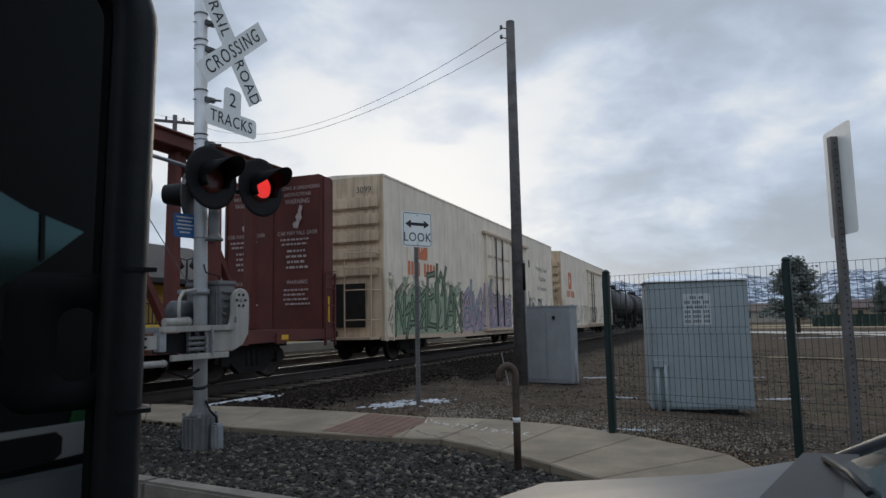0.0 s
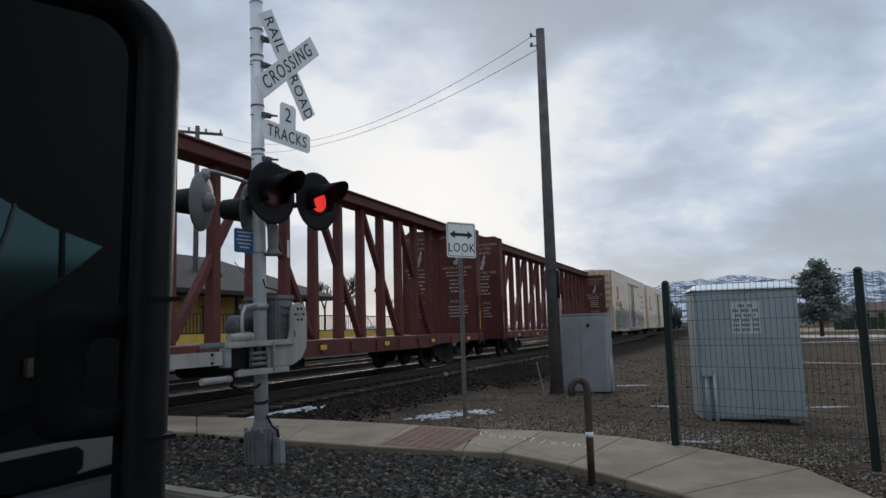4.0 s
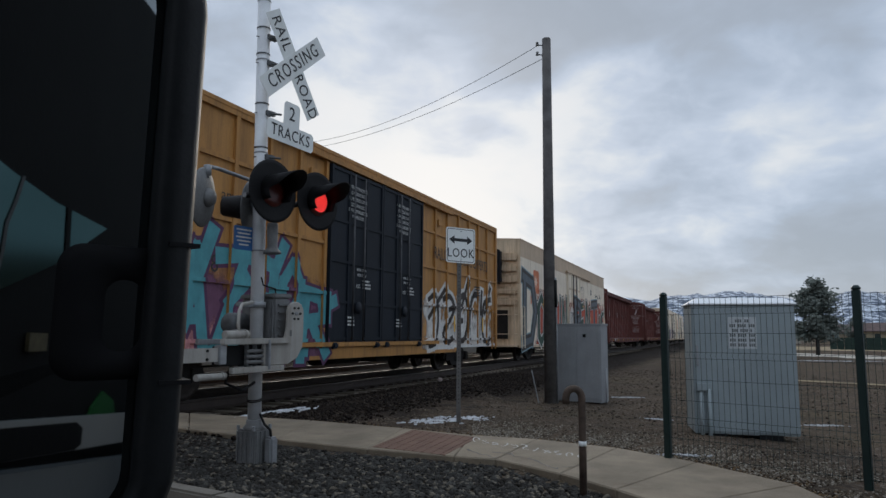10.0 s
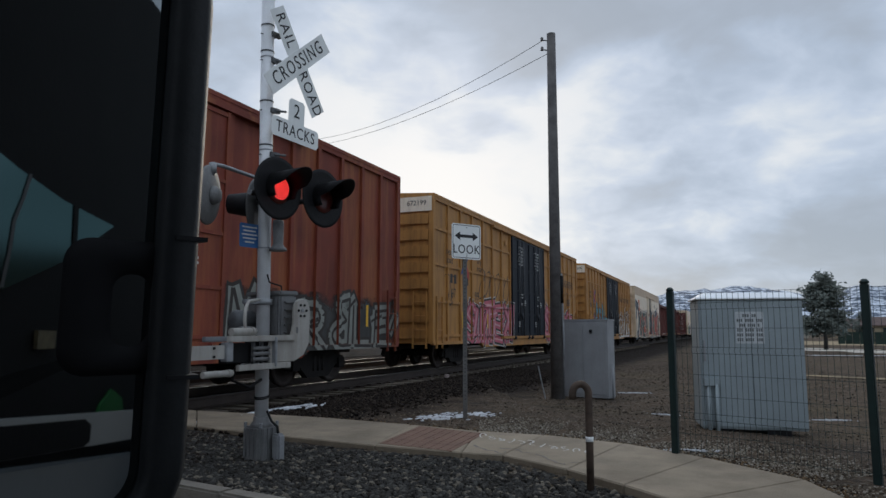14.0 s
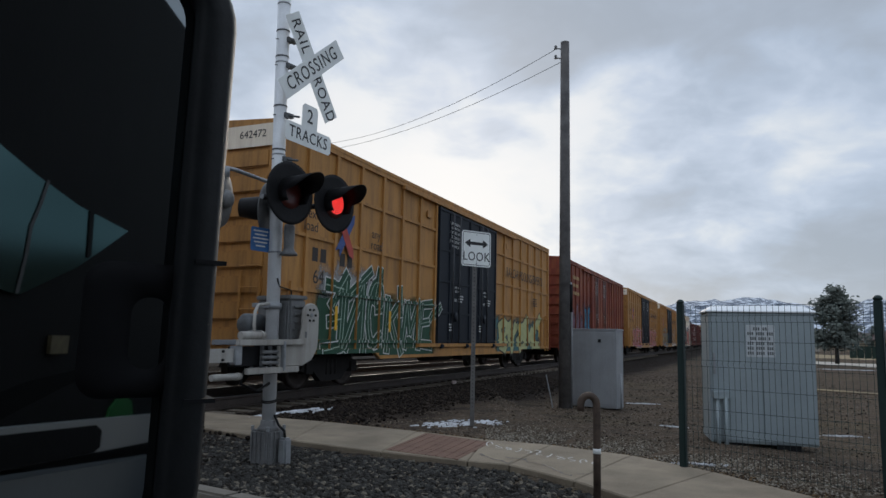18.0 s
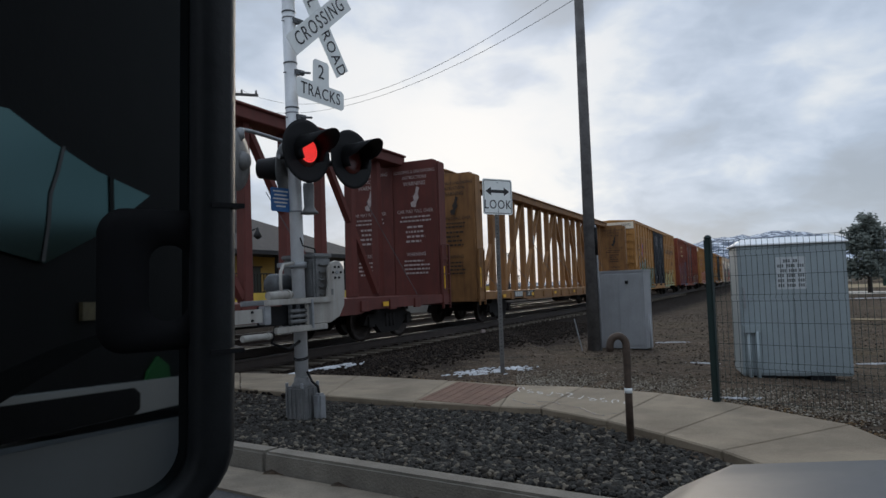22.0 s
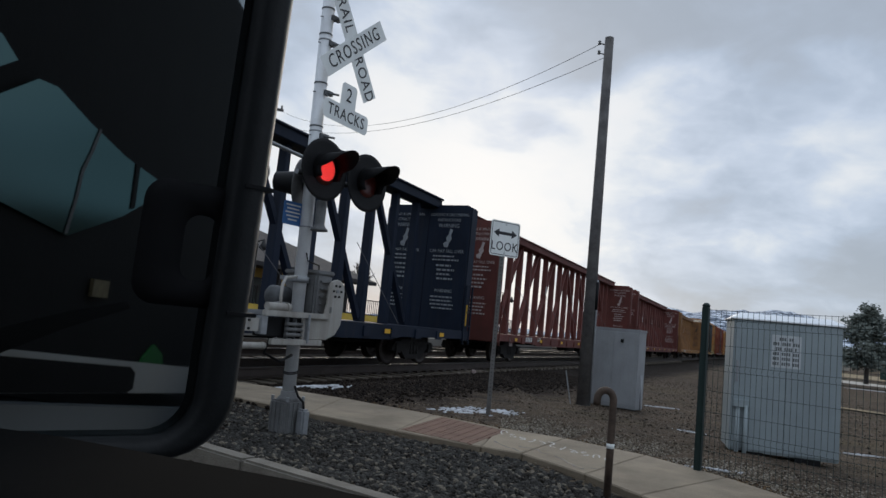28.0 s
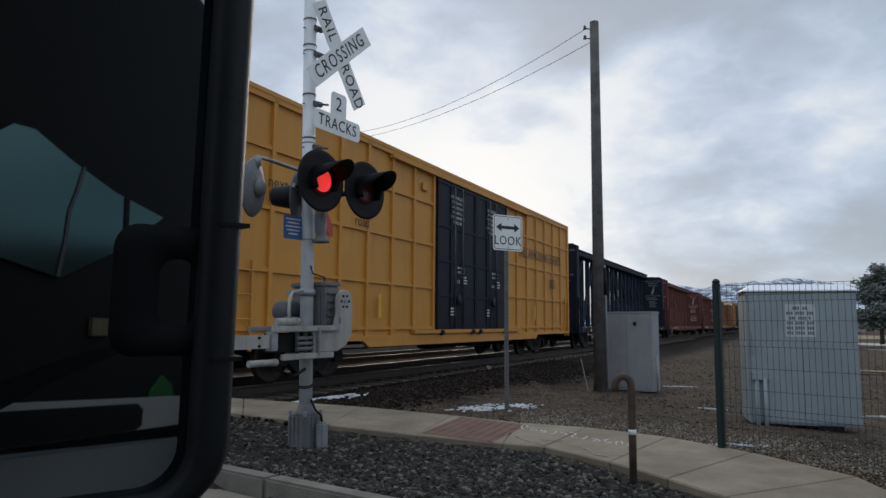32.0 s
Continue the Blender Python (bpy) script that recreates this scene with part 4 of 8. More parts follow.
side_flasher(-0.14, 0.11, 2.57)
side_flasher(-0.30, -0.70, 2.52)
bm = bmesh.new()
tube(bm, [(0, 0, 2.70), (-0.06, -0.10, 2.705), (-0.22, -0.55, 2.72), (-0.26, -0.70, 2.71), (-0.26, -0.71, 2.60)], 0.019, 10)
part("lamp_arm", bm, M["galv"], signal)
for y, z in ((0.02, 2.70), (-0.70, 2.67)):
    bm = bmesh.new()
    lathe(bm, [(0.022, -0.05), (0.036, -0.045), (0.036, 0.045), (0.022, 0.05)], Matrix.Translation((-0.02 if y > 0 else -0.26, y, z)), 12)
    part("arm_fitting", bm, M["galv"], signal)
bm = bmesh.new()
tube(bm, [(-0.16, 0.11, 2.50), (-0.08, 0.06, 2.42), (-0.02, 0.02, 2.40)], 0.02, 8)
part("lamp_pivot", bm, M["galv"], signal)

# bell, blue notice, gate motor and gate arm
bm = bmesh.new()
b0 = on_mast(0.02, 2.36, 0.17)
lathe(bm, [(0.012, 0.02), (0.05, 0.015), (0.055, -0.02), (0.05, -0.22), (0.062, -0.25), (0.085, -0.27), (0.088, -0.29), (0.05, -0.295)], Matrix.Translation(b0), 20)
part("crossing_bell", bm, M["casting"], signal, "grey pendant crossing bell")
m = Matrix.Translation(on_mast(-0.17, 2.22, -0.03)) @ SIGN_M
bm = bmesh.new()
prism(bm, rounded(0.25, 0.235, 0.02), 0, 0.004, m)
blue = part("notice_plate", bm, M["blue_plate"], signal, "blue emergency notice plate with unreadable lines")
for k in range(5):
    bm = bmesh.new()
    w = (0.19, 0.16, 0.20, 0.17, 0.12)[k]
    prism(bm, [(-w / 2, 0.075 - k * 0.037), (w / 2, 0.075 - k * 0.037), (w / 2, 0.09 - k * 0.037), (-w / 2, 0.09 - k * 0.037)], 0.0042, 0.0055, m)
    part("print_line", bm, M["stencil"], blue)
gate_m = Matrix(((RIGHT.x, FACE.x, 0, 0), (RIGHT.y, FACE.y, 0, 0), (0, 0, 1, 0), (0, 0, 0, 1)))      # x along the face, y towards the road user
flat_m = SIGN_M


def gate_box(name, lo, hi, mat, parent=None, label="", soft=0.006):
    bm = bmesh.new()
    quad_box(bm, lo, hi, gate_m)
    bmesh.ops.recalc_face_normals(bm, faces=bm.faces)
    bevel(bm, soft, 2)
    return part(name, bm, mat, parent or signal, label)


motor = gate_box("gate_motor", (0.10, -0.34, 1.09), (0.34, 0.13, 1.55), M["casting"], None, "grey gate motor housing", 0.022)
gate_box("motor_lid", (0.09, -0.35, 1.54), (0.35, 0.14, 1.585), M["casting"], motor, "", 0.012)
gate_box("motor_cover", (0.086, -0.22, 1.15), (0.10, 0.10, 1.50), M["casting"], motor, "", 0.008)
for k in range(5):
    gate_box("cooling_fin", (0.15, 0.13, 1.16 + k * 0.075), (0.31, 0.155, 1.18 + k * 0.075), M["casting"], motor, "", 0.004)
bm = bmesh.new()
mc = gate_m @ Vector((-0.03, -0.26, 1.29))
lathe(bm, [(0.02, -0.12), (0.085, -0.12), (0.108, -0.09), (0.108, 0.09), (0.085, 0.12), (0.02, 0.12)], Matrix.Translation(mc) @ base_m @ Matrix.Rotation(math.pi / 2, 4, "Y"), 20)
part("motor_drum", bm, M["dark_steel"], motor)
bm = bmesh.new()
rod(bm, gate_m @ Vector((-0.20, -0.10, 1.20)), gate_m @ Vector((-0.05, -0.10, 1.20)), 0.035, 12)
part("motor_drum", bm, M["casting"], motor)
# white curved arm with a ring of bolts
bm = bmesh.new()
arc = [(0.304 + 0.114 * math.cos(a), 1.40 + 0.105 * math.sin(a)) for a in np.linspace(0, math.pi, 9)]
prism(bm, arc + [(0.186, 1.25), (0.16, 1.15), (0.10, 1.10), (-0.126, 1.086), (-0.126, 0.885), (0.20, 0.885), (0.33, 0.94), (0.405, 1.05), (0.418, 1.2)], 0.20, 0.235, flat_m)
bevel(bm, 0.008, 1)
side_arm = part("side_arm", bm, M["white_cast"], signal, "white curved gate side arm")
for k in range(7):
    a = 2 * math.pi * k / 6
    c = (0.304 + 0.055 * math.cos(a) * (k > 0), 1.385 + 0.062 * math.sin(a) * (k > 0))
    bm = bmesh.new()
    prism(bm, [(c[0] + (0.013 if k else 0.02) * math.cos(b), c[1] + (0.013 if k else 0.02) * math.sin(b)) for b in np.linspace(0, 5.24, 6)], 0.2352, 0.245, flat_m)
    part("bolt", bm, M["black_metal"] if k else M["galv"], side_arm)
gate_box("arm_slot", (0.215, 0.2355, 1.16), (0.245, 0.2385, 1.22), M["casting"], side_arm)
# frame bars before the mast
gate_box("cross_bar", (-0.64, 0.22, 1.09), (0.20, 0.27, 1.145), M["white_cast"])
gate_box("cross_bar", (-0.53, 0.22, 0.83), (0.12, 0.27, 0.885), M["white_cast"])
gate_box("cross_bar", (-0.60, -0.16, 1.09), (0.10, -0.11, 1.14), M["galv"])
gate_box("end_plate", (-0.10, 0.21, 0.85), (-0.07, 0.28, 1.13), M["galv"])
# added black sheet, only to darken the gap between the cross bars
gate_box("gap_darkener", (-0.36, 0.135, 0.890), (0.085, 0.165, 1.088), M["black_metal"])
bm = bmesh.new()
tube(bm, [gate_m @ Vector(p) for p in ((-0.40, 0.21, 1.10), (-0.415, 0.20, 1.28), (-0.38, 0.17, 1.40), (-0.30, 0.12, 1.465), (-0.12, 0.07, 1.49))], 0.016, 8)
part("guard_strip", bm, M["white_cast"], signal, "white curved guard strip")
for x in (-0.30, -0.20):
    gate_box("guide_plate", (x - 0.012, 0.17, 0.885), (x + 0.012, 0.215, 1.09), M["dark_steel"])
gate_box("counterweight", (-0.60, 0.07, 0.90), (-0.12, 0.17, 1.08), M["black_metal"])
for k in range(3):
    bm = bmesh.new()
    rod(bm, gate_m @ Vector((-0.33, 0.215, 0.925 + k * 0.05)), gate_m @ Vector((-0.11, 0.215, 0.925 + k * 0.05)), 0.019, 10)
    part("spring", bm, M["casting"], signal)
for z, x0, x1, r in ((1.18, -0.58, -0.30, 0.038), (0.815, -0.88, -0.56, 0.03)):
    bm = bmesh.new()
    rod(bm, gate_m @ Vector((x0, 0.21, z)), gate_m @ Vector((x1, 0.21, z)), r, 14)
    rod(bm, gate_m @ Vector((x1 - 0.05, 0.21, z)), gate_m @ Vector((x1 - 0.02, 0.21, z)), r * 1.15, 14)
    part("buffer_cylinder", bm, M["white_cast"], signal)
for z in (0.86, 1.47):
    bm = bmesh.new()
    lathe(bm, [(0.068, z - 0.03), (0.088, z - 0.03), (0.088, z + 0.03), (0.068, z + 0.03)], None, 16)
    part("motor_clamp", bm, M["galv"], signal)
    gate_box("clamp_bar", (-0.26, -0.02, z - 0.022), (0.12, 0.03, z + 0.022), M["galv"])
bm = bmesh.new()
quad_box(bm, (-5.6, 0.195, 0.945), (-0.62, 0.225, 1.065), gate_m)
bmesh.ops.recalc_face_normals(bm, faces=bm.faces)
arm = part("gate_arm", bm, M["white_cast"], signal, "lowered white gate arm with red stripes")
for z in (0.968, 1.042):
    bm = bmesh.new()
    rod(bm, gate_m @ Vector((-0.78, 0.22, z)), gate_m @ Vector((-0.78, 0.238, z)), 0.012, 8)
    part("bolt", bm, M["black_metal"], arm)
gate_box("arm_socket", (-0.66, 0.17, 0.92), (-0.58, 0.25, 1.09), M["galv"])
M["reflective_red"] = material("reflective_red", (0.45, 0.02, 0.02), 0.5, bump=0.0)
for k in range(4):
    gate_box("red_stripe", (-2.0 - k * 0.95, 0.192, 0.943), (-1.6 - k * 0.95, 0.228, 1.067), M["reflective_red"], arm, "", 0.001)
bm = bmesh.new()
tube(bm, [gate_m @ Vector(p) for p in ((0.20, 0.05, 1.58), (0.12, 0.12, 1.63), (-0.02, 0.10, 1.66), (-0.02, 0.07, 1.74))], 0.008)
part("cable", bm, M["black_metal"], signal)
bm = bmesh.new()
tube(bm, [gate_m @ Vector(p) for p in ((-0.40, 0.1, 0.9), (-0.46, 0.1, 0.74), (-0.25, 0.1, 0.66), (-0.06, 0.05, 0.72))], 0.014)
part("cable", bm, M["black_metal"], signal)

# ---- look sign ----
LOOK = Vector((-0.397, 9.99, -0.03))
look_sign = thing("look_sign", "white LOOK sign with double arrow on a perforated steel post", "road sign", Matrix.Translation(LOOK) @ Matrix.Scale(1.06, 4))
bm = bmesh.new()
quad_box(bm, (-0.028, -0.028, 0.02), (0.028, -0.022, 2.30))
quad_box(bm, (-0.028, 0.022, 0.02), (0.028, 0.028, 2.30))
quad_box(bm, (-0.028, -0.022, 0.02), (-0.022, 0.022, 2.30))
quad_box(bm, (0.022, -0.022, 0.02), (0.028, 0.022, 2.30))
M["post_steel"] = material("weathered_post_steel", (0.15, 0.145, 0.14), 0.65, 0.35, var=0.3, scale=7, bump=0.1, streak=(0.10, 0.075, 0.055), streak_amount=0.6)
part("post", bm, M["post_steel"], look_sign)
bm = bmesh.new()
quad_box(bm, (-0.006, -0.0286, 0), (0.006, -0.0282, 0.014))
hole_me = mesh_of(bm, "post_hole", M["sign_black"])
for z in np.arange(0.35, 2.2, 0.05):
    part("post_hole", hole_me, M["sign_black"], look_sign).location = (0, 0, z)
L_RIGHT = Vector((0.80, 0.60, 0)).normalized()
L_FACE = Vector((L_RIGHT.y, -L_RIGHT.x, 0))
m = Matrix(((L_RIGHT.x, 0, L_FACE.x, 0), (L_RIGHT.y, 0, L_FACE.y, 0), (0, 1, 0, 2.445), (0, 0, 0, 1))) @ Matrix.Translation((0, 0, 0.034)) @ Matrix.Scale(1.04, 4)
bm = bmesh.new()
prism(bm, rounded(0.46, 0.46, 0.035), 0, 0.003, m)
panel = part("sign_panel", bm, M["sign_white"], look_sign)
words("lettering", "LOOK", 0.165, M["sign_black"], panel, m @ Matrix.Translation((0, -0.105, 0.0048)), width=0.88, space=1.1)
bm = bmesh.new()
prism(bm, [(-0.185, 0.07), (-0.10, 0.125), (-0.10, 0.09), (0.10, 0.09), (0.10, 0.125), (0.185, 0.07), (0.10, 0.015), (0.10, 0.05), (-0.10, 0.05), (-0.10, 0.015)], 0.0036, 0.0045, m)
part("double_arrow", bm, M["sign_black"], panel)
bm = bmesh.new()
o, i_ = rounded(0.43, 0.43, 0.028), rounded(0.414, 0.414, 0.022)
vo, vi = [bm.verts.new(m @ Vector((x, y, 0.0042))) for x, y in o], [bm.verts.new(m @ Vector((x, y, 0.0042))) for x, y in i_]
for k in range(len(o)):
    j = (k + 1) % len(o)
    bm.faces.new((vo[k], vo[j], vi[j], vi[k]))
part("border", bm, M["sign_black"], panel)
for y in (-0.19, 0.185):
    bm = bmesh.new()
    rod(bm, m @ Vector((0, y, 0.003)), m @ Vector((0, y, 0.010)), 0.008, 8)
    part("bolt", bm, M["galv"], panel)

# ---- bent vent pipe ----
cane = thing("vent_pipe", "rusty bent pipe with a white band beside the path", "pipe", Matrix.Translation((0.70, 5.77, GROUND)))
CANE_DIR = Vector((-0.95, 0.05, 0)).normalized()
bm = bmesh.new()
pts = [Vector((0, 0, -0.1)), Vector((0, 0, 0.35)), Vector((0, 0, 0.68))]
pts += [CANE_DIR * (0.062 - 0.062 * math.cos(a)) + Vector((0, 0, 0.70 + 0.075 * math.sin(a))) for a in np.linspace(0.15, math.pi, 10)]
pts.append(CANE_DIR * 0.124 + Vector((0, 0, 0.655)))
tube(bm, pts, 0.029, 14)
part("pipe", bm, M["pipe"], cane)
bm = bmesh.new()
lathe(bm, [(0.0292, 0.335), (0.031, 0.336), (0.031, 0.372), (0.0292, 0.373)], None, 14)
part("white_band", bm, M["sign_white"], cane)

# ---- utility pole and wires ----
POLE = Vector((1.43, 15.40, -0.15))
POLE_H = 8.23
pole = thing("utility_pole", "tall dark weathered wooden utility pole", "utility pole", Matrix.Translation(POLE))
bm = bmesh.new()
rod(bm, (0, 0, -0.1), (0, 0, POLE_H), 0.137, 16, 0.098)
part("pole_shaft", bm, M["wood_pole"], pole)
for k, z in enumerate((POLE_H - 0.40, POLE_H - 0.17)):
    bm = bmesh.new()
    rod(bm, (-0.05, 0, z), (-0.20, 0.0, z + 0.03), 0.015, 8)
    lathe(bm, [(0.012, -0.05), (0.04, -0.04), (0.022, 0.0), (0.04, 0.02), (0.012, 0.05)], Matrix.Translation((-0.21, 0, z + 0.05)), 10)
    part("insulator", bm, M["casting"], pole)
bm = bmesh.new()
tube(bm, [(0.14, -0.05, 0.0), (0.145, -0.05, 1.4), (0.14, -0.05, 2.0), (0.125, -0.06, 2.7)], 0.021)
part("conduit", bm, M["galv"], pole)
bm = bmesh.new()
rod(bm, (0.128, -0.05, 2.05), (0.128, -0.05, 2.65), 0.036, 10)
part("conduit_head", bm, M["black_metal"], pole)
bm = bmesh.new()
rod(bm, (-0.28, -0.25, 0.02), (-0.42, -0.22, 0.70), 0.012, 6)
part("guy_stub", bm, M["galv"], pole)

# ---- metal cabinet by the pole ----
CAB = [Vector((1.61, 16.11)), Vector((2.54, 15.52)), Vector((2.76, 15.87)), Vector((1.83, 16.46))]
cab = thing("equipment_cabinet", "plain grey steel equipment cabinet on bare earth", "cabinet", Matrix.Translation((0, 0, -0.16)))
ctr = sum(CAB, Vector((0, 0))) / 4
bm = bmesh.new()
prism(bm, [tuple(p) for p in CAB], 0.0, 1.68)
bevel(bm, 0.015, 2)
body = part("cabinet_body", bm, M["cabinet"], cab)
bm = bmesh.new()
prism(bm, [tuple(ctr + (p - ctr) * 1.03) for p in CAB], 1.67, 1.72)
bevel(bm, 0.012, 2)
part("cabinet_lid", bm, M["cabinet"], cab)
fx = (CAB[1] - CAB[0]).normalized()
fo = Vector((fx.y, -fx.x))
for w0, w1 in ((0.03, 0.53), (0.54, 1.07)):
    bm = bmesh.new()
    a, b = CAB[0] + fx * w0, CAB[0] + fx * w1
    prism(bm, [tuple(a), tuple(b), tuple(b + fo * 0.012), tuple(a + fo * 0.012)], 0.08, 1.64)
    bevel(bm, 0.004, 1)
    part("cabinet_door", bm, M["cabinet"], cab)
bm = bmesh.new()
lc = CAB[0] + fx * 0.70 + fo * 0.012
prism(bm, [tuple(lc), tuple(lc + fx * 0.06), tuple(lc + fx * 0.06 + fo * 0.03), tuple(lc + fo * 0.03)], 1.42, 1.49)
part("latch", bm, M["black_metal"], cab)
bm = bmesh.new()
pc = CAB[1] + (CAB[2] - CAB[1]) * 0.3 + Vector((0.05, -0.03))
rod(bm, (pc.x, pc.y, 0.0), (pc.x, pc.y, 0.75), 0.02, 8)
part("conduit", bm, M["cabinet"], cab)

# ---- signal relay case behind the fence ----
BOX_L, BOX_R = Vector((2.86, 10.05)), Vector((4.18, 9.83))
relay = thing("relay_case", "pale grey steel relay case with a white lid", "equipment case", Matrix.Translation((0, 0, -0.265)) @ Matrix.Diagonal((1, 1, 1.175, 1)))
bx = (BOX_R - BOX_L).normalized()
bo = Vector((bx.y, -bx.x))
W = (BOX_R - BOX_L).length


def box_pt(a, d):
    p = BOX_L + bx * a - bo * d
    return (p.x, p.y)


bm = bmesh.new()
prism(bm, [box_pt(0, 0), box_pt(W, 0), box_pt(W, 0.85), box_pt(0, 0.85)], 0.20, 1.70)
bevel(bm, 0.012, 2)
case = part("case_body", bm, M["box"], relay)
bm = bmesh.new()
rim = [box_pt(-0.035, -0.04), box_pt(W + 0.035, -0.04), box_pt(W + 0.035, 0.89), box_pt(-0.035, 0.89)]
crown = [box_pt(0.10, 0.13), box_pt(W - 0.10, 0.13), box_pt(W - 0.10, 0.72), box_pt(0.10, 0.72)]
rings = [[bm.verts.new((x, y, z)) for x, y in ring] for ring, z in ((rim, 1.70), (rim, 1.715), (crown, 1.785))]
for lo, hi in zip(rings, rings[1:]):
    for i in range(4):
        bm.faces.new((lo[i], lo[(i + 1) % 4], hi[(i + 1) % 4], hi[i]))
bm.faces.new(rings[0][::-1])
bm.faces.new(rings[2])
bevel(bm, 0.008, 2)
part("case_lid", bm, M["box_lid"], relay, "white overhanging lid")
for a0, a1 in ((0.02, W / 2 - 0.004), (W / 2 + 0.004, W - 0.02)):
    bm = bmesh.new()
    prism(bm, [box_pt(a0, 0), box_pt(a1, 0), box_pt(a1, -0.014), box_pt(a0, -0.014)], 0.23, 1.68)
    bevel(bm, 0.004, 1)
    part("case_door", bm, M["box"], relay)
for a0 in (0.12, 0.82):
    bm = bmesh.new()
    prism(bm, [box_pt(a0, 0.0), box_pt(a0 + 0.3, 0.0), box_pt(a0 + 0.3, 0.8), box_pt(a0, 0.8)], 0.10, 0.205)
    part("foot", bm, M["black_metal"], relay)
bm = bmesh.new()
for a in (0.09, 0.19):
    x, y = box_pt(a, -0.05)
    rod(bm, (x, y, 0.02), (x, y, 0.72), 0.028, 10)
x0, y0 = box_pt(0.14, -0.05)
quad_box(bm, (x0 - 0.11, y0 - 0.03, 0.70), (x0 + 0.11, y0 + 0.05, 0.78))
part("cable_duct", bm, M["box"], relay, "pair of grey cable ducts")
bm = bmesh.new()
x, y = box_pt(0.06, -0.02)
quad_box(bm, (x - 0.012, y - 0.02, 0.98), (x + 0.012, y + 0.01, 1.22))
part("door_handle", bm, M["galv"], relay)
M["faded_print"] = material("faded_print", (0.12, 0.13, 0.13), 0.7, var=0.3, scale=40, bump=0.0)
NM = Matrix(((bx.x, 0, bo.x, 0), (bx.y, 0, bo.y, 0), (0, 1, 0, 0), (0, 0, 0, 1)))
sx, sy = box_pt(0.66, -0.0155)
nm = Matrix.Translation((sx, sy, 1.37)) @ NM
bm = bmesh.new()
prism(bm, rounded(0.36, 0.37, 0.01), 0, 0.003, nm)
notice = part("notice", bm, material("weathered_notice", (0.52, 0.55, 0.56), 0.6, var=0.1, scale=12, bump=0.0), relay, "white notice with rows of black print")
for k, w in enumerate((0.18, 0.33, 0.26, 0.33, 0.33, 0.33)):
    y = 0.14 - 0.056 * k
    n_ = int(w / 0.026)
    bm = bmesh.new()
    for i in range(n_):
        if i % 5 != 3:
            xx = -w / 2 + i * w / n_
            prism(bm, [(xx, y - 0.019), (xx + w / n_ * 0.72, y - 0.019), (xx + w / n_ * 0.72, y + 0.017), (xx, y + 0.017)], 0.0032, 0.0044, nm)
    tagged(part("print_line", bm, M["faded_print"], notice), kind="stuff")

# ---- welded wire fence ----
FP = [Vector((1.72, 7.15)), Vector((3.01, 6.07))]
step = FP[1] - FP[0]
FP += [FP[1] + step, FP[1] + step * 2, FP[1] + step * 3]
FENCE_H = 1.565
post_bm = bmesh.new()
quad_box(post_bm, (-0.031, -0.031, -0.1), (0.031, 0.031, FENCE_H + 0.02))
bevel(post_bm, 0.008, 2)
post_me = mesh_of(post_bm, "post", M["fence"])
cap_bm = bmesh.new()
lathe(cap_bm, [(0.036, FENCE_H + 0.02), (0.037, FENCE_H + 0.035), (0.02, FENCE_H + 0.055), (0.004, FENCE_H + 0.058)], None, 12)
cap_me = mesh_of(cap_bm, "post_cap", M["fence"])
fence = thing("wire_fence", "dark green welded wire mesh fence with steel posts", "fence", Matrix.Translation((0, 0, GROUND)))
fd = step.normalized()
f_ang = math.atan2(fd.y, fd.x)
for p in FP:
    ob = part("post", post_me, M["fence"], fence)
    ob.matrix_basis = Matrix.Translation((p.x, p.y, 0)) @ Matrix.Rotation(f_ang, 4, "Z")
    part("post_cap", cap_me, M["fence"], ob)
fl = step.length
bm = bmesh.new()
for i in range(1, int(fl / 0.0508)):
    x = i * 0.0508
    if x > fl - 0.02:
        break
    zs = [(0.04, 0), (0.36, 0), (0.39, -0.02), (0.42, 0), (0.98, 0), (1.01, -0.02), (1.04, 0), (1.40, 0), (1.43, -0.02), (1.46, 0), (FENCE_H - 0.005, 0)]
    for (z0, y0), (z1, y1) in zip(zs, zs[1:]):
        rod(bm, (x, y0, z0), (x, y1, z1), 0.0021, 4, caps=False)
for z, y in ((0.06, 0), (0.22, 0), (0.36, 0), (0.42, 0), (0.58, 0), (0.78, 0), (0.98, 0), (1.04, 0), (1.22, 0), (1.40, 0), (1.46, 0), (1.555, 0)):
    rod(bm, (0.02, y, z), (fl - 0.02, y, z), 0.0025, 4, caps=False)
panel_me = mesh_of(bm, "mesh_panel", M["fence"])
for p in FP[:-1]:
    ob = part("mesh_panel", panel_me, M["fence"], fence)
    ob.matrix_basis = Matrix.Translation((p.x, p.y, 0)) @ Matrix.Rotation(f_ang, 4, "Z")

# ---- sign on a perforated post by the fence ----
RS = Vector((3.15, 5.47, -0.03))
rsign = thing("road_sign", "white sign panel on a perforated steel post by the fence", "road sign", Matrix.Translation(RS))
bm = bmesh.new()
quad_box(bm, (-0.027, -0.027, 0.0), (0.027, 0.027, 2.61))
part("post", bm, M["post_steel"], rsign)
for z in np.arange(0.3, 2.58, 0.05):
    part("post_hole", hole_me, M["sign_black"], rsign).location = (0, 0, z)
bm = bmesh.new()
mm = Matrix.Translation((0, 0, 2.27)) @ Matrix.Rotation(radians(85), 4, "Z") @ Matrix.Rotation(math.pi / 2, 4, "X")
prism(bm, rounded(0.46, 0.83, 0.03), 0.03, 0.033, mm)
part("sign_panel", bm, M["sign_white"], rsign)

# ---- railway cars ----
M["steel_bar"] = material("worn_lock_bar", (0.09, 0.09, 0.095), 0.5, 0.4, var=0.3, scale=6, bump=0.05)
HALF = 1.53


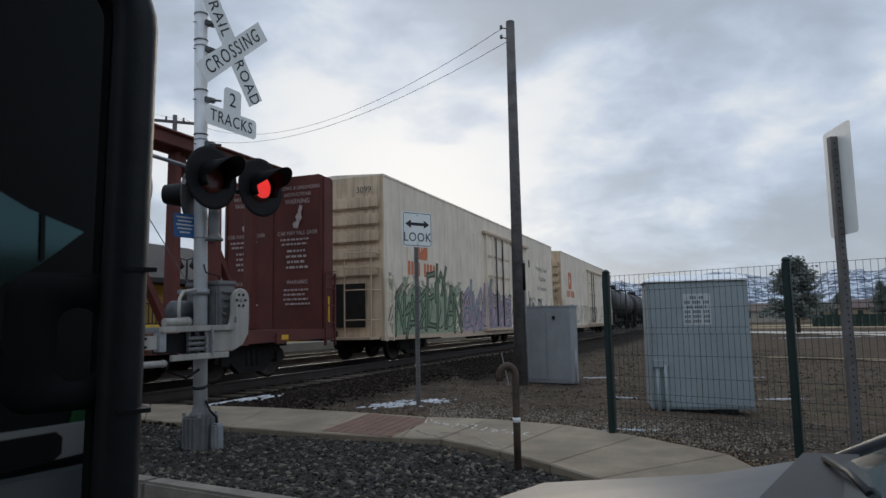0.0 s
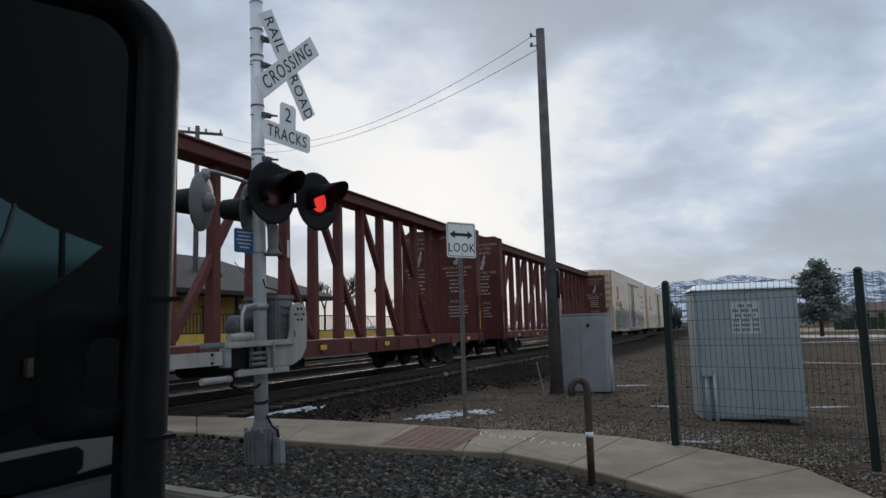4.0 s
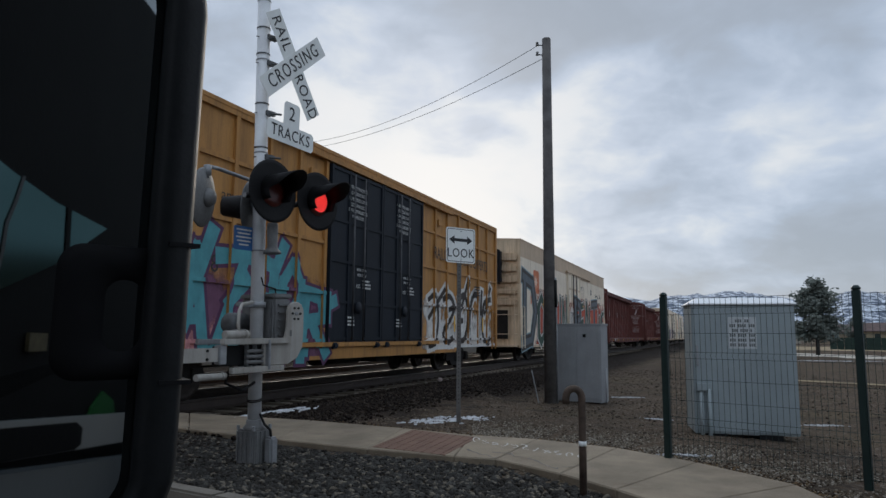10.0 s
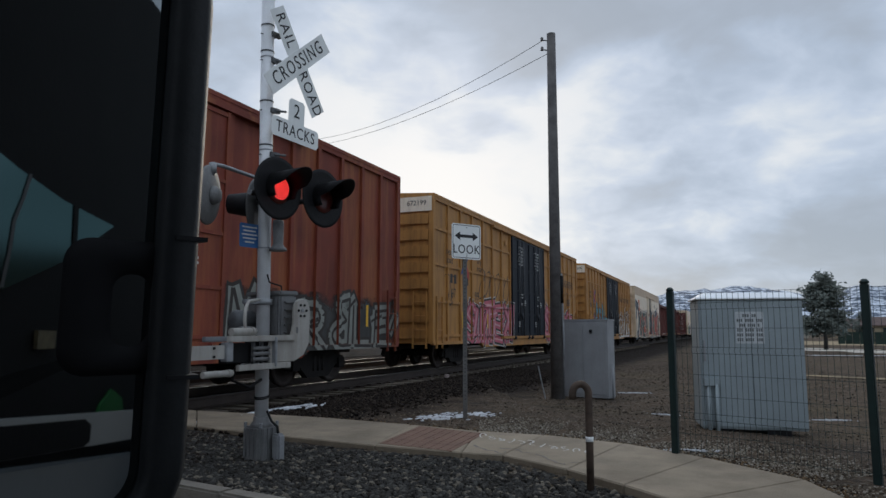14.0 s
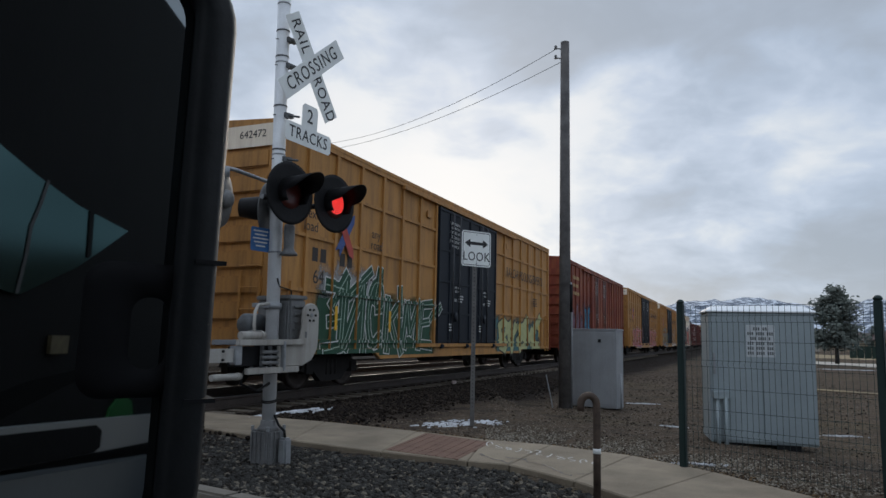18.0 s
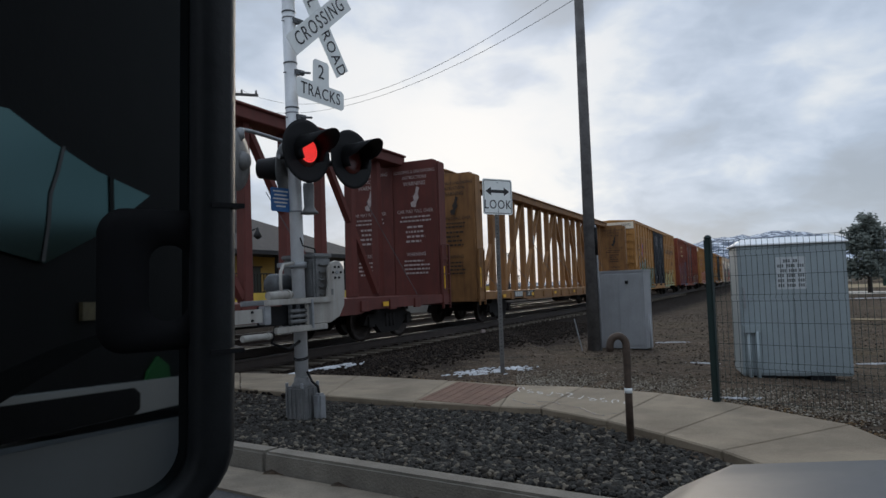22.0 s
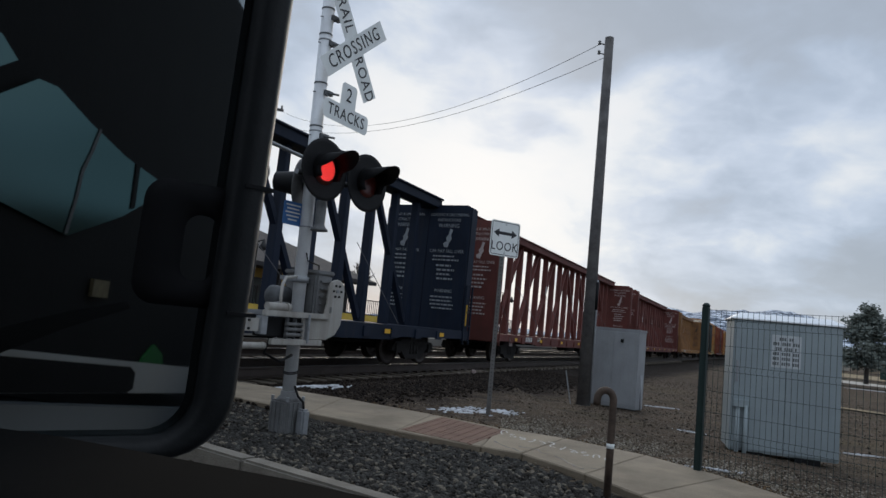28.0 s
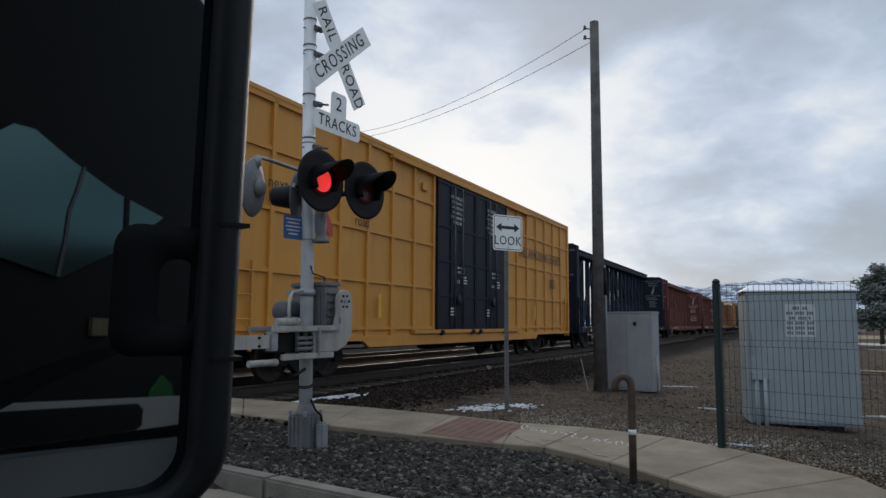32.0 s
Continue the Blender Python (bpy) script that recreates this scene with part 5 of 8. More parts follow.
def wheel_mesh():
    bm = bmesh.new()
    m = Matrix.Rotation(math.pi / 2, 4, "X")
    lathe(bm, [(0.05, -0.07), (0.12, -0.07), (0.14, -0.03), (0.33, -0.02), (0.36, -0.065), (0.42, -0.065), (0.43, 0.05), (0.455, 0.06), (0.455, 0.075), (0.36, 0.075), (0.33, 0.02), (0.14, 0.03), (0.12, 0.075), (0.05, 0.075)], m, 28)
    return mesh_of(bm, "wheel", M["wheel"])


def sideframe_mesh():
    bm = bmesh.new()
    m = Matrix.Rotation(math.pi / 2, 4, "X")
    prism(bm, [(-1.15, 0.40), (-1.02, 0.60), (-0.72, 0.62), (-0.45, 0.78), (0.45, 0.78), (0.72, 0.62), (1.02, 0.60), (1.15, 0.40), (0.95, 0.36), (0.72, 0.42), (0.40, 0.17), (-0.40, 0.17), (-0.72, 0.42), (-0.95, 0.36)], -0.07, 0.07, m)
    for x in (-0.88, 0.88):
        quad_box(bm, (x - 0.12, -0.12, 0.33), (x + 0.12, 0.10, 0.56))
    for x in (-0.17, 0.0, 0.17):
        rod(bm, (x, -0.02, 0.30), (x, -0.02, 0.62), 0.07, 8)
    return mesh_of(bm, "sideframe", M["truck"])


WHEEL_ME, FRAME_ME = wheel_mesh(), sideframe_mesh()
bm = bmesh.new()
rod(bm, (0, -0.8, 0.455), (0, 0.8, 0.455), 0.07, 10)
AXLE_ME = mesh_of(bm, "axle", M["truck"])
bm = bmesh.new()
quad_box(bm, (-0.22, -1.0, 0.42), (0.22, 1.0, 0.70))
quad_box(bm, (-0.5, -0.45, 0.62), (0.5, 0.45, 0.74))
BOLSTER_ME = mesh_of(bm, "bolster", M["truck"])
bm = bmesh.new()
quad_box(bm, (0.0, -0.10, 0.74), (0.62, 0.10, 0.92))
quad_box(bm, (0.52, -0.17, 0.70), (0.82, 0.17, 0.98))
bevel(bm, 0.03, 1)
COUPLER_ME = mesh_of(bm, "coupler", M["truck"])


def running_gear(car, length, inset):
    for x in (-length / 2 + inset, length / 2 - inset):
        bogie = part("bogie", BOLSTER_ME, M["truck"], car)
        bogie.location = (x, 0, 0)
        for y in (-1.0, 1.0):
            ob = part("sideframe", FRAME_ME, M["truck"], bogie)
            ob.location = (0, y, 0)
        for dx in (-0.88, 0.88):
            ob = part("axle", AXLE_ME, M["truck"], bogie)
            ob.location = (dx, 0, 0)
            for y in (-0.7525, 0.7525):
                wh = part("wheel", WHEEL_ME, M["wheel"], bogie)
                wh.matrix_basis = Matrix.Translation((dx, y, 0)) @ Matrix.Translation((0, 0, 0.455)) @ Matrix.Rotation(0 if y < 0 else math.pi, 4, "Z")
    for sgn in (-1, 1):
        ob = part("coupler", COUPLER_ME, M["truck"], car)
        ob.matrix_basis = Matrix.Translation((sgn * (length / 2 - 0.1), 0, 0)) @ Matrix.Rotation(0 if sgn > 0 else math.pi, 4, "Z")
    bm = bmesh.new()
    quad_box(bm, (-length / 2 + 0.3, -0.32, 0.62), (length / 2 - 0.3, 0.32, 0.95))
    for x in np.arange(-length / 2 + 3.2, length / 2 - 3.0, 1.6):
        quad_box(bm, (x - 0.06, -1.42, 0.68), (x + 0.06, 1.42, 0.85))
    rod(bm, (-1.6, -0.75, 0.60), (0.4, -0.75, 0.60), 0.16, 10)
    quad_box(bm, (1.0, -1.0, 0.45), (1.7, -0.5, 0.8))
    rod(bm, (-length / 2 + 2.5, -0.6, 0.55), (length / 2 - 2.5, -0.6, 0.55), 0.02, 6)
    part("underframe", bm, M["truck"], car)


def ladder(car, x, y, z0, z1, mat, width=0.42, side=True, rungs=None):
    bm = bmesh.new()
    n = rungs or int((z1 - z0) / 0.4) + 1
    if side:
        for xx in (x, x + width):
            quad_box(bm, (xx - 0.02, y - 0.05, z0), (xx + 0.02, y, z1))
        for k in range(n):
            z = z0 + 0.12 + k * 0.4
            rod(bm, (x, y - 0.045, z), (x + width, y - 0.045, z), 0.012, 6)
    else:
        for yy in (y, y + width):
            quad_box(bm, (x - 0.05, yy - 0.02, z0), (x, yy + 0.02, z1))
        for k in range(n):
            z = z0 + 0.12 + k * 0.4
            rod(bm, (x - 0.045, y, z), (x - 0.045, y + width, z), 0.012, 6)
    return part("ladder", bm, mat, car)


SIDE_M = Matrix(((1, 0, 0, 0), (0, 0, -1, 0), (0, 1, 0, 0), (0, 0, 0, 1)))      # letters on the near side: x along, y up
END_M = Matrix(((0, 0, -1, 0), (-1, 0, 0, 0), (0, 1, 0, 0), (0, 0, 0, 1)))      # letters on the trailing end


def side_at(x, z, y=-HALF - 0.03):
    return Matrix.Translation((x, y, z)) @ SIDE_M


def bars(name, car, x, z, rows, w, h, gap, mat, y, seed=0, end=False):
    """Lines of small print that cannot be read."""
    random.seed(seed)
    for r in range(rows):
        bm = bmesh.new()
        u = -w / 2 + random.uniform(0, 0.12 * w)
        stop = w / 2 - random.uniform(0, 0.25 * w)
        while u < stop:
            ln = random.uniform(0.4, 1.6) * h * 1.8
            zz = z - r * gap
            if end:
                quad_box(bm, (x - 0.004, y - u - min(ln, stop - u), zz), (x, y - u, zz + h))
            else:
                quad_box(bm, (x + u, y - 0.004, zz), (x + min(u + ln, stop + 0.01), y, zz + h))
            u += ln + h * 0.6
        tagged(part(name, bm, mat, car), kind="stuff")


GLYPHS = {
    "D": (((0, 0), (0, 1)), ((-0.1, 1), (0.6, 0.92), (0.9, 0.5), (0.6, 0.06), (-0.1, 0))),
    "O": (((0.08, 0.12), (0.02, 0.8), (0.45, 1.02), (0.9, 0.8), (0.88, 0.14), (0.42, -0.02), (0.08, 0.12)),),
    "N": (((0, 0), (0.02, 1)), ((0.02, 1), (0.82, 0.02)), ((0.84, 0), (0.92, 1.06))),
    "E": (((0.04, 0), (0, 1)), ((0, 0.98), (0.8, 1.04)), ((0.04, 0.52), (0.66, 0.58)), ((0, 0.02), (0.86, -0.02))),
    "I": (((0.42, -0.03), (0.48, 1.05)),),
    "R": (((0, 0), (0, 1)), ((0, 0.98), (0.76, 0.9), (0.74, 0.56), (0, 0.48)), ((0.3, 0.5), (0.94, -0.03))),
    "A": (((-0.03, 0), (0.42, 1.08)), ((0.42, 1.08), (0.96, -0.04)), ((0.18, 0.34), (0.76, 0.34))),
    "L": (((0.04, 1.04), (0.08, 0)), ((0.04, 0.02), (0.84, 0.0))),
    "T": (((0.45, -0.03), (0.45, 1)), ((-0.06, 0.97), (0.98, 1.03))),
    "M": (((0, 0), (0.06, 1)), ((0.06, 1), (0.45, 0.3)), ((0.45, 0.3), (0.86, 1.04)), ((0.86, 1.04), (0.95, -0.02))),
    "S": (((0.86, 0.88), (0.34, 1.02), (0.06, 0.74), (0.74, 0.46), (0.86, 0.16), (0.4, -0.02), (-0.02, 0.12)),),
    "G": (((0.86, 0.84), (0.36, 1.02), (0.04, 0.56), (0.24, 0.04), (0.78, 0.02), (0.84, 0.42), (0.48, 0.44))),
    "C": (((0.9, 0.86), (0.4, 1.02), (0.04, 0.6), (0.2, 0.06), (0.9, 0.0)),),
    "K": (((0, 0), (0.04, 1.02)), ((0.9, 1.0), (0.1, 0.5)), ((0.3, 0.56), (0.92, -0.04))),
    "B": (((0, 0), (0, 1)), ((0, 0.98), (0.66, 0.86), (0.1, 0.52)), ((0.1, 0.52), (0.84, 0.3), (0.6, 0.0), (0, 0.02))),
    "U": (((0.02, 1.04), (0.06, 0.2), (0.44, -0.02), (0.84, 0.2), (0.9, 1.02)),),
    "Z": (((0, 0.98), (0.86, 1.02)), ((0.82, 1.0), (0.06, 0.04)), ((0, 0), (0.9, 0.04))),
    "Y": (((0.0, 1.04), (0.42, 0.48)), ((0.92, 1.04), (0.3, -0.06))),
    "V": (((0.0, 1.04), (0.42, -0.02)), ((0.42, -0.02), (0.92, 1.06))),
}
GLYPHS["G"] = (GLYPHS["G"],)
SURFACE = {}


def spray(car, name, faces, mat, label=""):
    """Paint laid on the car's side: every face is cut at ribs, rails and doors and lies on what is there."""
    xs, zs, depth = SURFACE[car]
    bm = bmesh.new()
    for quad, lift in faces:
        bm.faces.new([bm.verts.new((x, -lift, z)) for x, z in quad])
    for axis, cuts in ((0, xs), (2, zs)):
        lo, hi = min(v.co[axis] for v in bm.verts), max(v.co[axis] for v in bm.verts)
        for c in cuts:
            if lo < c < hi:
                no = Vector((0, 0, 0))
                no[axis] = 1
                bmesh.ops.bisect_plane(bm, geom=bm.verts[:] + bm.edges[:] + bm.faces[:], plane_co=no * c, plane_no=no)
    out = bmesh.new()
    for f in bm.faces:
        mid = f.calc_center_median()
        y = depth(mid.x, mid.z)
        if y is not None:
            out.faces.new([out.verts.new((v.co.x, y + v.co.y, v.co.z)) for v in f.verts])
    bm.free()
    return tagged(part(name, out, mat, car, label), kind="stuff")


def lettered(car, text, x0, x1, z0, z1, layers, seed, wide=0.2, lean=0.1, jump=0.12, tight=0.9, wild=True, soft=False):
    """Angular spray-can letters: square-ended bands in layers (paint, share of the width, extra metres)."""
    random.seed(seed)
    pitch = (x1 - x0) / len(text)
    shapes = []
    for k, ch in enumerate(text):
        if ch == " ":
            continue
        w, h = pitch * tight * random.uniform(0.92, 1.08), (z1 - z0) * random.uniform(1 - jump, 1 + jump)
        bx, bz, tilt = x0 + pitch * (k + 0.06), z0 + random.uniform(-0.3, 0.5) * jump * (z1 - z0), lean + random.uniform(-0.08, 0.08)
        fat = wide * pitch * random.uniform(0.88, 1.12)
        flip, fall = (random.choice((True, False)), random.choice((True, False))) if wild else (False, False)
        lines = [[(1 - px if flip else px, 1 - pz if fall else pz) for px, pz in line] for line in GLYPHS[ch]]
        if wild:
            lines.append([(random.uniform(0, 1), random.uniform(0.2, 0.8)), (random.uniform(0.6, 1.5), random.uniform(0.7, 1.3))])
        for line in lines:
            pts = [Vector((bx + px * w + tilt * pz * w + random.uniform(-0.03, 0.03) * w, bz + pz * h)) for px, pz in line]
            for _ in range(2 if soft and len(pts) > 2 else 0):
                pts = [pts[0]] + [v for p, q in zip(pts, pts[1:]) for v in (p.lerp(q, 0.25), p.lerp(q, 0.75))] + [pts[-1]]
            for p, q in zip(pts, pts[1:]):
                shapes.append((k, p, q, fat * random.uniform(0.8, 1.05), fat * random.uniform(0.85, 1.2)))
    base = 0.0012
    for mat, share, extra in layers:
        faces = []
        for n, (k, p, q, w0, w1) in enumerate(shapes):
            d = (q - p).normalized()
            sd = Vector((-d.y, d.x))
            reach = (0.08 if soft else 0.36) * (w0 + w1) / 2 * share + extra
            a, b = p - d * reach, q + d * reach
            u0, u1 = w0 * 0.5 * share + extra, w1 * 0.5 * share + extra
            faces.append(([a - sd * u0, b - sd * u1, b + sd * u1, a + sd * u0], base + 0.00025 * (n % 12)))
        spray(car, "graffiti_letters", faces, mat, "spray-painted graffiti letters")
        base += 0.0034


def scrawl(car, x0, x1, z0, z1, mat, seed, thick=0.02, count=7):
    """Thin freehand loops and slashes."""
    random.seed(seed)
    faces = []
    for k in range(count):
        x = x0 + (x1 - x0) * (k + 0.5) / count
        w, h = (x1 - x0) / count, z1 - z0
        a0, turn = random.uniform(0, 6.28), random.uniform(3.5, 7.5)
        pts = [Vector((x + w * (0.62 * math.cos(a0 + turn * i / 9) + 0.10 * i / 9 - 0.05), z0 + h * (0.5 + 0.46 * math.sin(a0 * 1.7 + turn * 0.8 * i / 9)))) for i in range(10)]
        for i, (p, q) in enumerate(zip(pts, pts[1:])):
            d = (q - p).normalized()
            sd = Vector((-d.y, d.x)) * thick * random.uniform(0.6, 1.3)
            faces.append(([p - sd - d * thick, q - sd + d * thick, q + sd + d * thick, p + sd - d * thick], 0.0015 + 0.0003 * i))
    spray(car, "graffiti_scrawl", faces, mat, "thin freehand graffiti scrawl")


def cloud(car, x0, x1, z0, z1, col, soft=0.5, rough=1.5, lift=0.0006):
    """A field of spray mist that thins out at its upper edge and ends."""
    mat = material("spray_mist", col, 0.65, var=0.22, scale=3, bump=0.0, streak=tuple(min(1, c * 1.5 + 0.04) for c in col), streak_amount=0.4)
    nt = mat.node_tree
    co = nt.nodes.new("ShaderNodeTexCoord")
    sep = nt.nodes.new("ShaderNodeSeparateXYZ")
    nt.links.new(co.outputs["Object"], sep.inputs[0])
    ns = nt.nodes.new("ShaderNodeTexNoise")
    ns.inputs["Scale"].default_value, ns.inputs["Detail"].default_value, ns.inputs["Roughness"].default_value = 2.2, 8.0, 0.62
    nt.links.new(co.outputs["Object"], ns.inputs["Vector"])

    def span(socket, lo, hi):
        r = nt.nodes.new("ShaderNodeMapRange")
        r.clamp = False
        r.inputs["From Min"].default_value, r.inputs["From Max"].default_value = lo, hi
        nt.links.new(socket, r.inputs["Value"])
        return r.outputs[0]

    def least(a, b):
        nd = nt.nodes.new("ShaderNodeMath")
        nd.operation = "MINIMUM"
        nt.links.new(a, nd.inputs[0])
        nt.links.new(b, nd.inputs[1])
        return nd.outputs[0]
    edge = least(least(span(sep.outputs["X"], x0, x0 + soft), span(sep.outputs["X"], x1, x1 - soft)), span(sep.outputs["Z"], z1, z1 - soft))
    wob = nt.nodes.new("ShaderNodeMath")
    wob.operation = "MULTIPLY_ADD"
    nt.links.new(span(ns.outputs[0], 0.5, 0.9), wob.inputs[0])
    wob.inputs[1].default_value = rough
    nt.links.new(edge, wob.inputs[2])
    wob.use_clamp = True
    nt.links.new(wob.outputs[0], nt.nodes["Principled BSDF"].inputs["Alpha"])
    n = max(2, int((x1 - x0) / 0.8))
    faces = [([(x0 + (x1 - x0) * i / n, z0), (x0 + (x1 - x0) * (i + 1) / n, z0), (x0 + (x1 - x0) * (i + 1) / n, z1), (x0 + (x1 - x0) * i / n, z1)], lift) for i in range(n)]
    spray(car, "spray_cloud", faces, mat, "misty field of spray paint")


def paint(name, col):
    if name not in M:
        M[name] = material(name, col, 0.6, var=0.18, scale=5, bump=0.0, streak=tuple(c * 0.6 for c in col), streak_amount=0.35)
    return M[name]


def boxcar(label, length, mat, door_mat, end_mat=None, ribs=True, grid=True, worn=0, number="", seed=0, patch=True):
    """A plug-door box car: ribbed sides, corrugated ends, flat roof, sills, ladders."""
    car = thing("boxcar", label, "freight car", group="train")
    L, z0, z1 = length, 0.86, 5.13
    bm = bmesh.new()
    quad_box(bm, (-L / 2 + 0.06, -HALF + 0.10, z0), (L / 2 - 0.06, HALF - 0.10, z1))
    part("car_body", bm, mat, car)
    for y in (-HALF + 0.08, HALF - 0.08):
        bm = bmesh.new()
        s = -1 if y < 0 else 1
        quad_box(bm, (-L / 2, min(y, y + s * 0.04), z0 - 0.02), (L / 2, max(y, y + s * 0.04), z1 - 0.02))
        part("side_sheet", bm, mat, car)
    bm = bmesh.new()
    prism(bm, [(-HALF - 0.03, z1 - 0.06), (HALF + 0.03, z1 - 0.06), (HALF + 0.03, z1 + 0.02), (0, z1 + 0.12), (-HALF - 0.03, z1 + 0.02)], -L / 2 - 0.02, L / 2 + 0.02, Matrix(((0, 0, 1, 0), (1, 0, 0, 0), (0, 1, 0, 0), (0, 0, 0, 1))))
    part("roof", bm, mat, car)
    # sills: shallow at the ends, deeper between the bogies
    for s in (-1, 1):
        bm = bmesh.new()
        y = s * (HALF - 0.02)
        prism(bm, [(-L / 2, z0), (L / 2, z0), (L / 2, 0.76), (L / 2 - 4.0, 0.76), (L / 2 - 4.25, 0.62), (-L / 2 + 4.25, 0.62), (-L / 2 + 4.0, 0.76), (-L / 2, 0.76)], y - 0.05, y + 0.05, Matrix(((1, 0, 0, 0), (0, 0, 1, 0), (0, 1, 0, 0), (0, 0, 0, 1))))
        part("side_sill", bm, mat, car)
    dw = 2.45
    d0, d1 = -dw + 0.1, dw + 0.1
    # ribs
    bm = bmesh.new()
    quad_box(bm, (-0.05, -0.055, z0), (0.05, 0.02, z1 - 0.10))
    rib_me = mesh_of(bm, "side_post", mat)
    if ribs:
        for s in (-1, 1):
            y = s * (HALF - 0.035)
            xs = list(np.linspace(-L / 2 + 0.06, d0 - 0.1, 8)) + list(np.linspace(d1 + 0.1, L / 2 - 0.06, 8))
            for x in xs:
                ob = part("side_post", rib_me, mat, car)
                ob.matrix_basis = Matrix.Translation((x, y, 0)) @ Matrix.Rotation(0 if s < 0 else math.pi, 4, "Z")
    if grid:
        for z in (1.02, 2.02, 3.10, 4.15):
            for a, b in ((-L / 2 + 0.05, d0 - 0.05), (d1 + 0.05, L / 2 - 0.05)):
                bm = bmesh.new()
                quad_box(bm, (a, -HALF - 0.005, z - 0.035), (b, -HALF + 0.045, z + 0.035))
                part("side_stringer", bm, mat, car)
    for s in (-1, 1):
        bm = bmesh.new()
        y = s * (HALF - 0.03)
        quad_box(bm, (-L / 2, y - 0.05, z1 - 0.16), (L / 2, y + 0.05, z1 - 0.04))
        part("eave_rail", bm, mat, car)
    # doors
    for a, b in ((d0, 0.09), (0.11, d1)):
        bm = bmesh.new()
        quad_box(bm, (a, -HALF - 0.045, 0.98), (b, -HALF + 0.03, 4.86))
        door = part("plug_door", bm, door_mat, car, "dark plug door with lock bars")
        bm = bmesh.new()
        quad_box(bm, (a + 0.03, -0.025, -0.03), (b - 0.03, 0.015, 0.03))
        bar_me = mesh_of(bm, "door_rail", door_mat)
        for z in (1.05, 1.85, 2.75, 3.65, 4.8):
            part("door_rail", bar_me, door_mat, door).location = (0, -HALF - 0.045, z)
        bm = bmesh.new()
        quad_box(bm, (-0.035, -0.03, 0.98), (0.035, 0.015, 4.86))
        stile_me = mesh_of(bm, "door_stile", door_mat)
        for x in (a + 0.04, b - 0.04, (a + b) / 2 - 0.42, (a + b) / 2 + 0.42):
            part("door_stile", stile_me, door_mat, door).location = (x, -HALF - 0.045, 0)
        for x in ((a + b) / 2 - 0.25, (a + b) / 2 + 0.25):
            bm = bmesh.new()
            rod(bm, (x, -HALF - 0.10, 1.0), (x, -HALF - 0.10, 4.8), 0.022, 8)
            part("lock_bar", bm, M["steel_bar"], door)
        for x in (a + 0.25, b - 0.25):
            bm = bmesh.new()
            quad_box(bm, (x - 0.10, -HALF - 0.14, 0.84), (x + 0.10, -HALF - 0.02, 0.97))
            bevel(bm, 0.03, 2)
            part("door_roller", bm, door_mat, door)
        bm = bmesh.new()
        lathe(bm, [(0.02, 0), (0.14, 0.0), (0.14, 0.02), (0.02, 0.02)], Matrix.Translation(((a + b) / 2, -HALF - 0.10, 1.75)) @ Matrix.Rotation(math.pi / 2, 4, "X"), 14)
        part("lock_wheel", bm, door_mat, door)
        for r, text in enumerate(("CERRAR Y BLOQUEAR", "LAS PUERTAS ANTES", "DE MOVER EL CARRO", "CLOSE AND LOCK", "BOTH DOORS BEFORE", "MOVING CAR")):
            words("lettering", text, 0.115, M["stencil"], door, side_at((a + b) / 2 - 0.05, 4.50 - r * 0.135, -HALF - 0.0725), width=0.74)
        for text, dx, z, size in (("ABRIR  CERRAR", 0.18, 2.62, 0.085), ("OPEN  CLOSE", 0.18, 2.50, 0.085), ("ASD", 0.02, 2.24, 0.13)):
            words("lettering", text, size, M["stencil"], door, side_at((a + b) / 2 + dx, z, -HALF - 0.0725), width=0.8)
        bars("print_line", door, (a + b) / 2 + 0.42, 2.36, 3, 0.42, 0.04, 0.08, M["stencil"], -HALF - 0.078, seed + 4)
        bars("print_line", door, (a + b) / 2 - 0.3, 1.5, 3, 0.35, 0.04, 0.08, M["stencil"], -HALF - 0.078, seed + 5)
    for z in (0.93, 4.93):
        bm = bmesh.new()
        quad_box(bm, (d0 - 1.2 if z < 2 else d0 - 2.3, -HALF - 0.09, z - 0.045), (d1 + 1.2 if z < 2 else d1 + 2.3, -HALF + 0.02, z + 0.045))
        part("door_track", bm, mat, car)
    # ends
    for s in (-1, 1):
        bm = bmesh.new()
        x = s * L / 2
        prism(bm, [(-1.42, -0.17), (1.42, -0.17), (1.42, 0.17), (-1.42, 0.17)], 0.0, 0.06, Matrix(((0, 0, s, 0), (1, 0, 0, 0), (0, 1, 0, 0), (0, 0, 0, 1))))
        bevel(bm, 0.045, 2)
        rib_me = mesh_of(bm, "end_rib", end_mat or mat)
        for k in range(8):
            part("end_rib", rib_me, end_mat or mat, car).location = (x, 0, 1.08 + k * 0.475)
        bm = bmesh.new()
        quad_box(bm, (min(x, x - s * 0.08), -HALF, 0.8), (max(x, x - s * 0.08), HALF, z1))
        part("end_wall", bm, end_mat or mat, car)
        for y in (-HALF + 0.05, HALF - 0.05):
            bm = bmesh.new()
            quad_box(bm, (min(x, x + s * 0.05), y - 0.07, 0.8), (max(x, x + s * 0.05), y + 0.07, z1))
            part("corner_post", bm, end_mat or mat, car)
    if patch:
        bm = bmesh.new()
        quad_box(bm, (-L / 2 - 0.066, -1.50, 4.63), (-L / 2 - 0.052, 0.2, 5.06))
        part("number_panel", bm, M["reefer"], car, "pale number panel")
        if number:
            words("lettering", number, 0.21, M["stencil_dark"], car, Matrix.Translation((-L / 2 - 0.070, -1.02, 4.87)) @ END_M)
    ladder(car, -L / 2 + 0.18, -HALF - 0.01, 0.66, 2.15, mat)
    ladder(car, L / 2 - 0.62, -HALF - 0.01, 0.66, 2.15, mat)
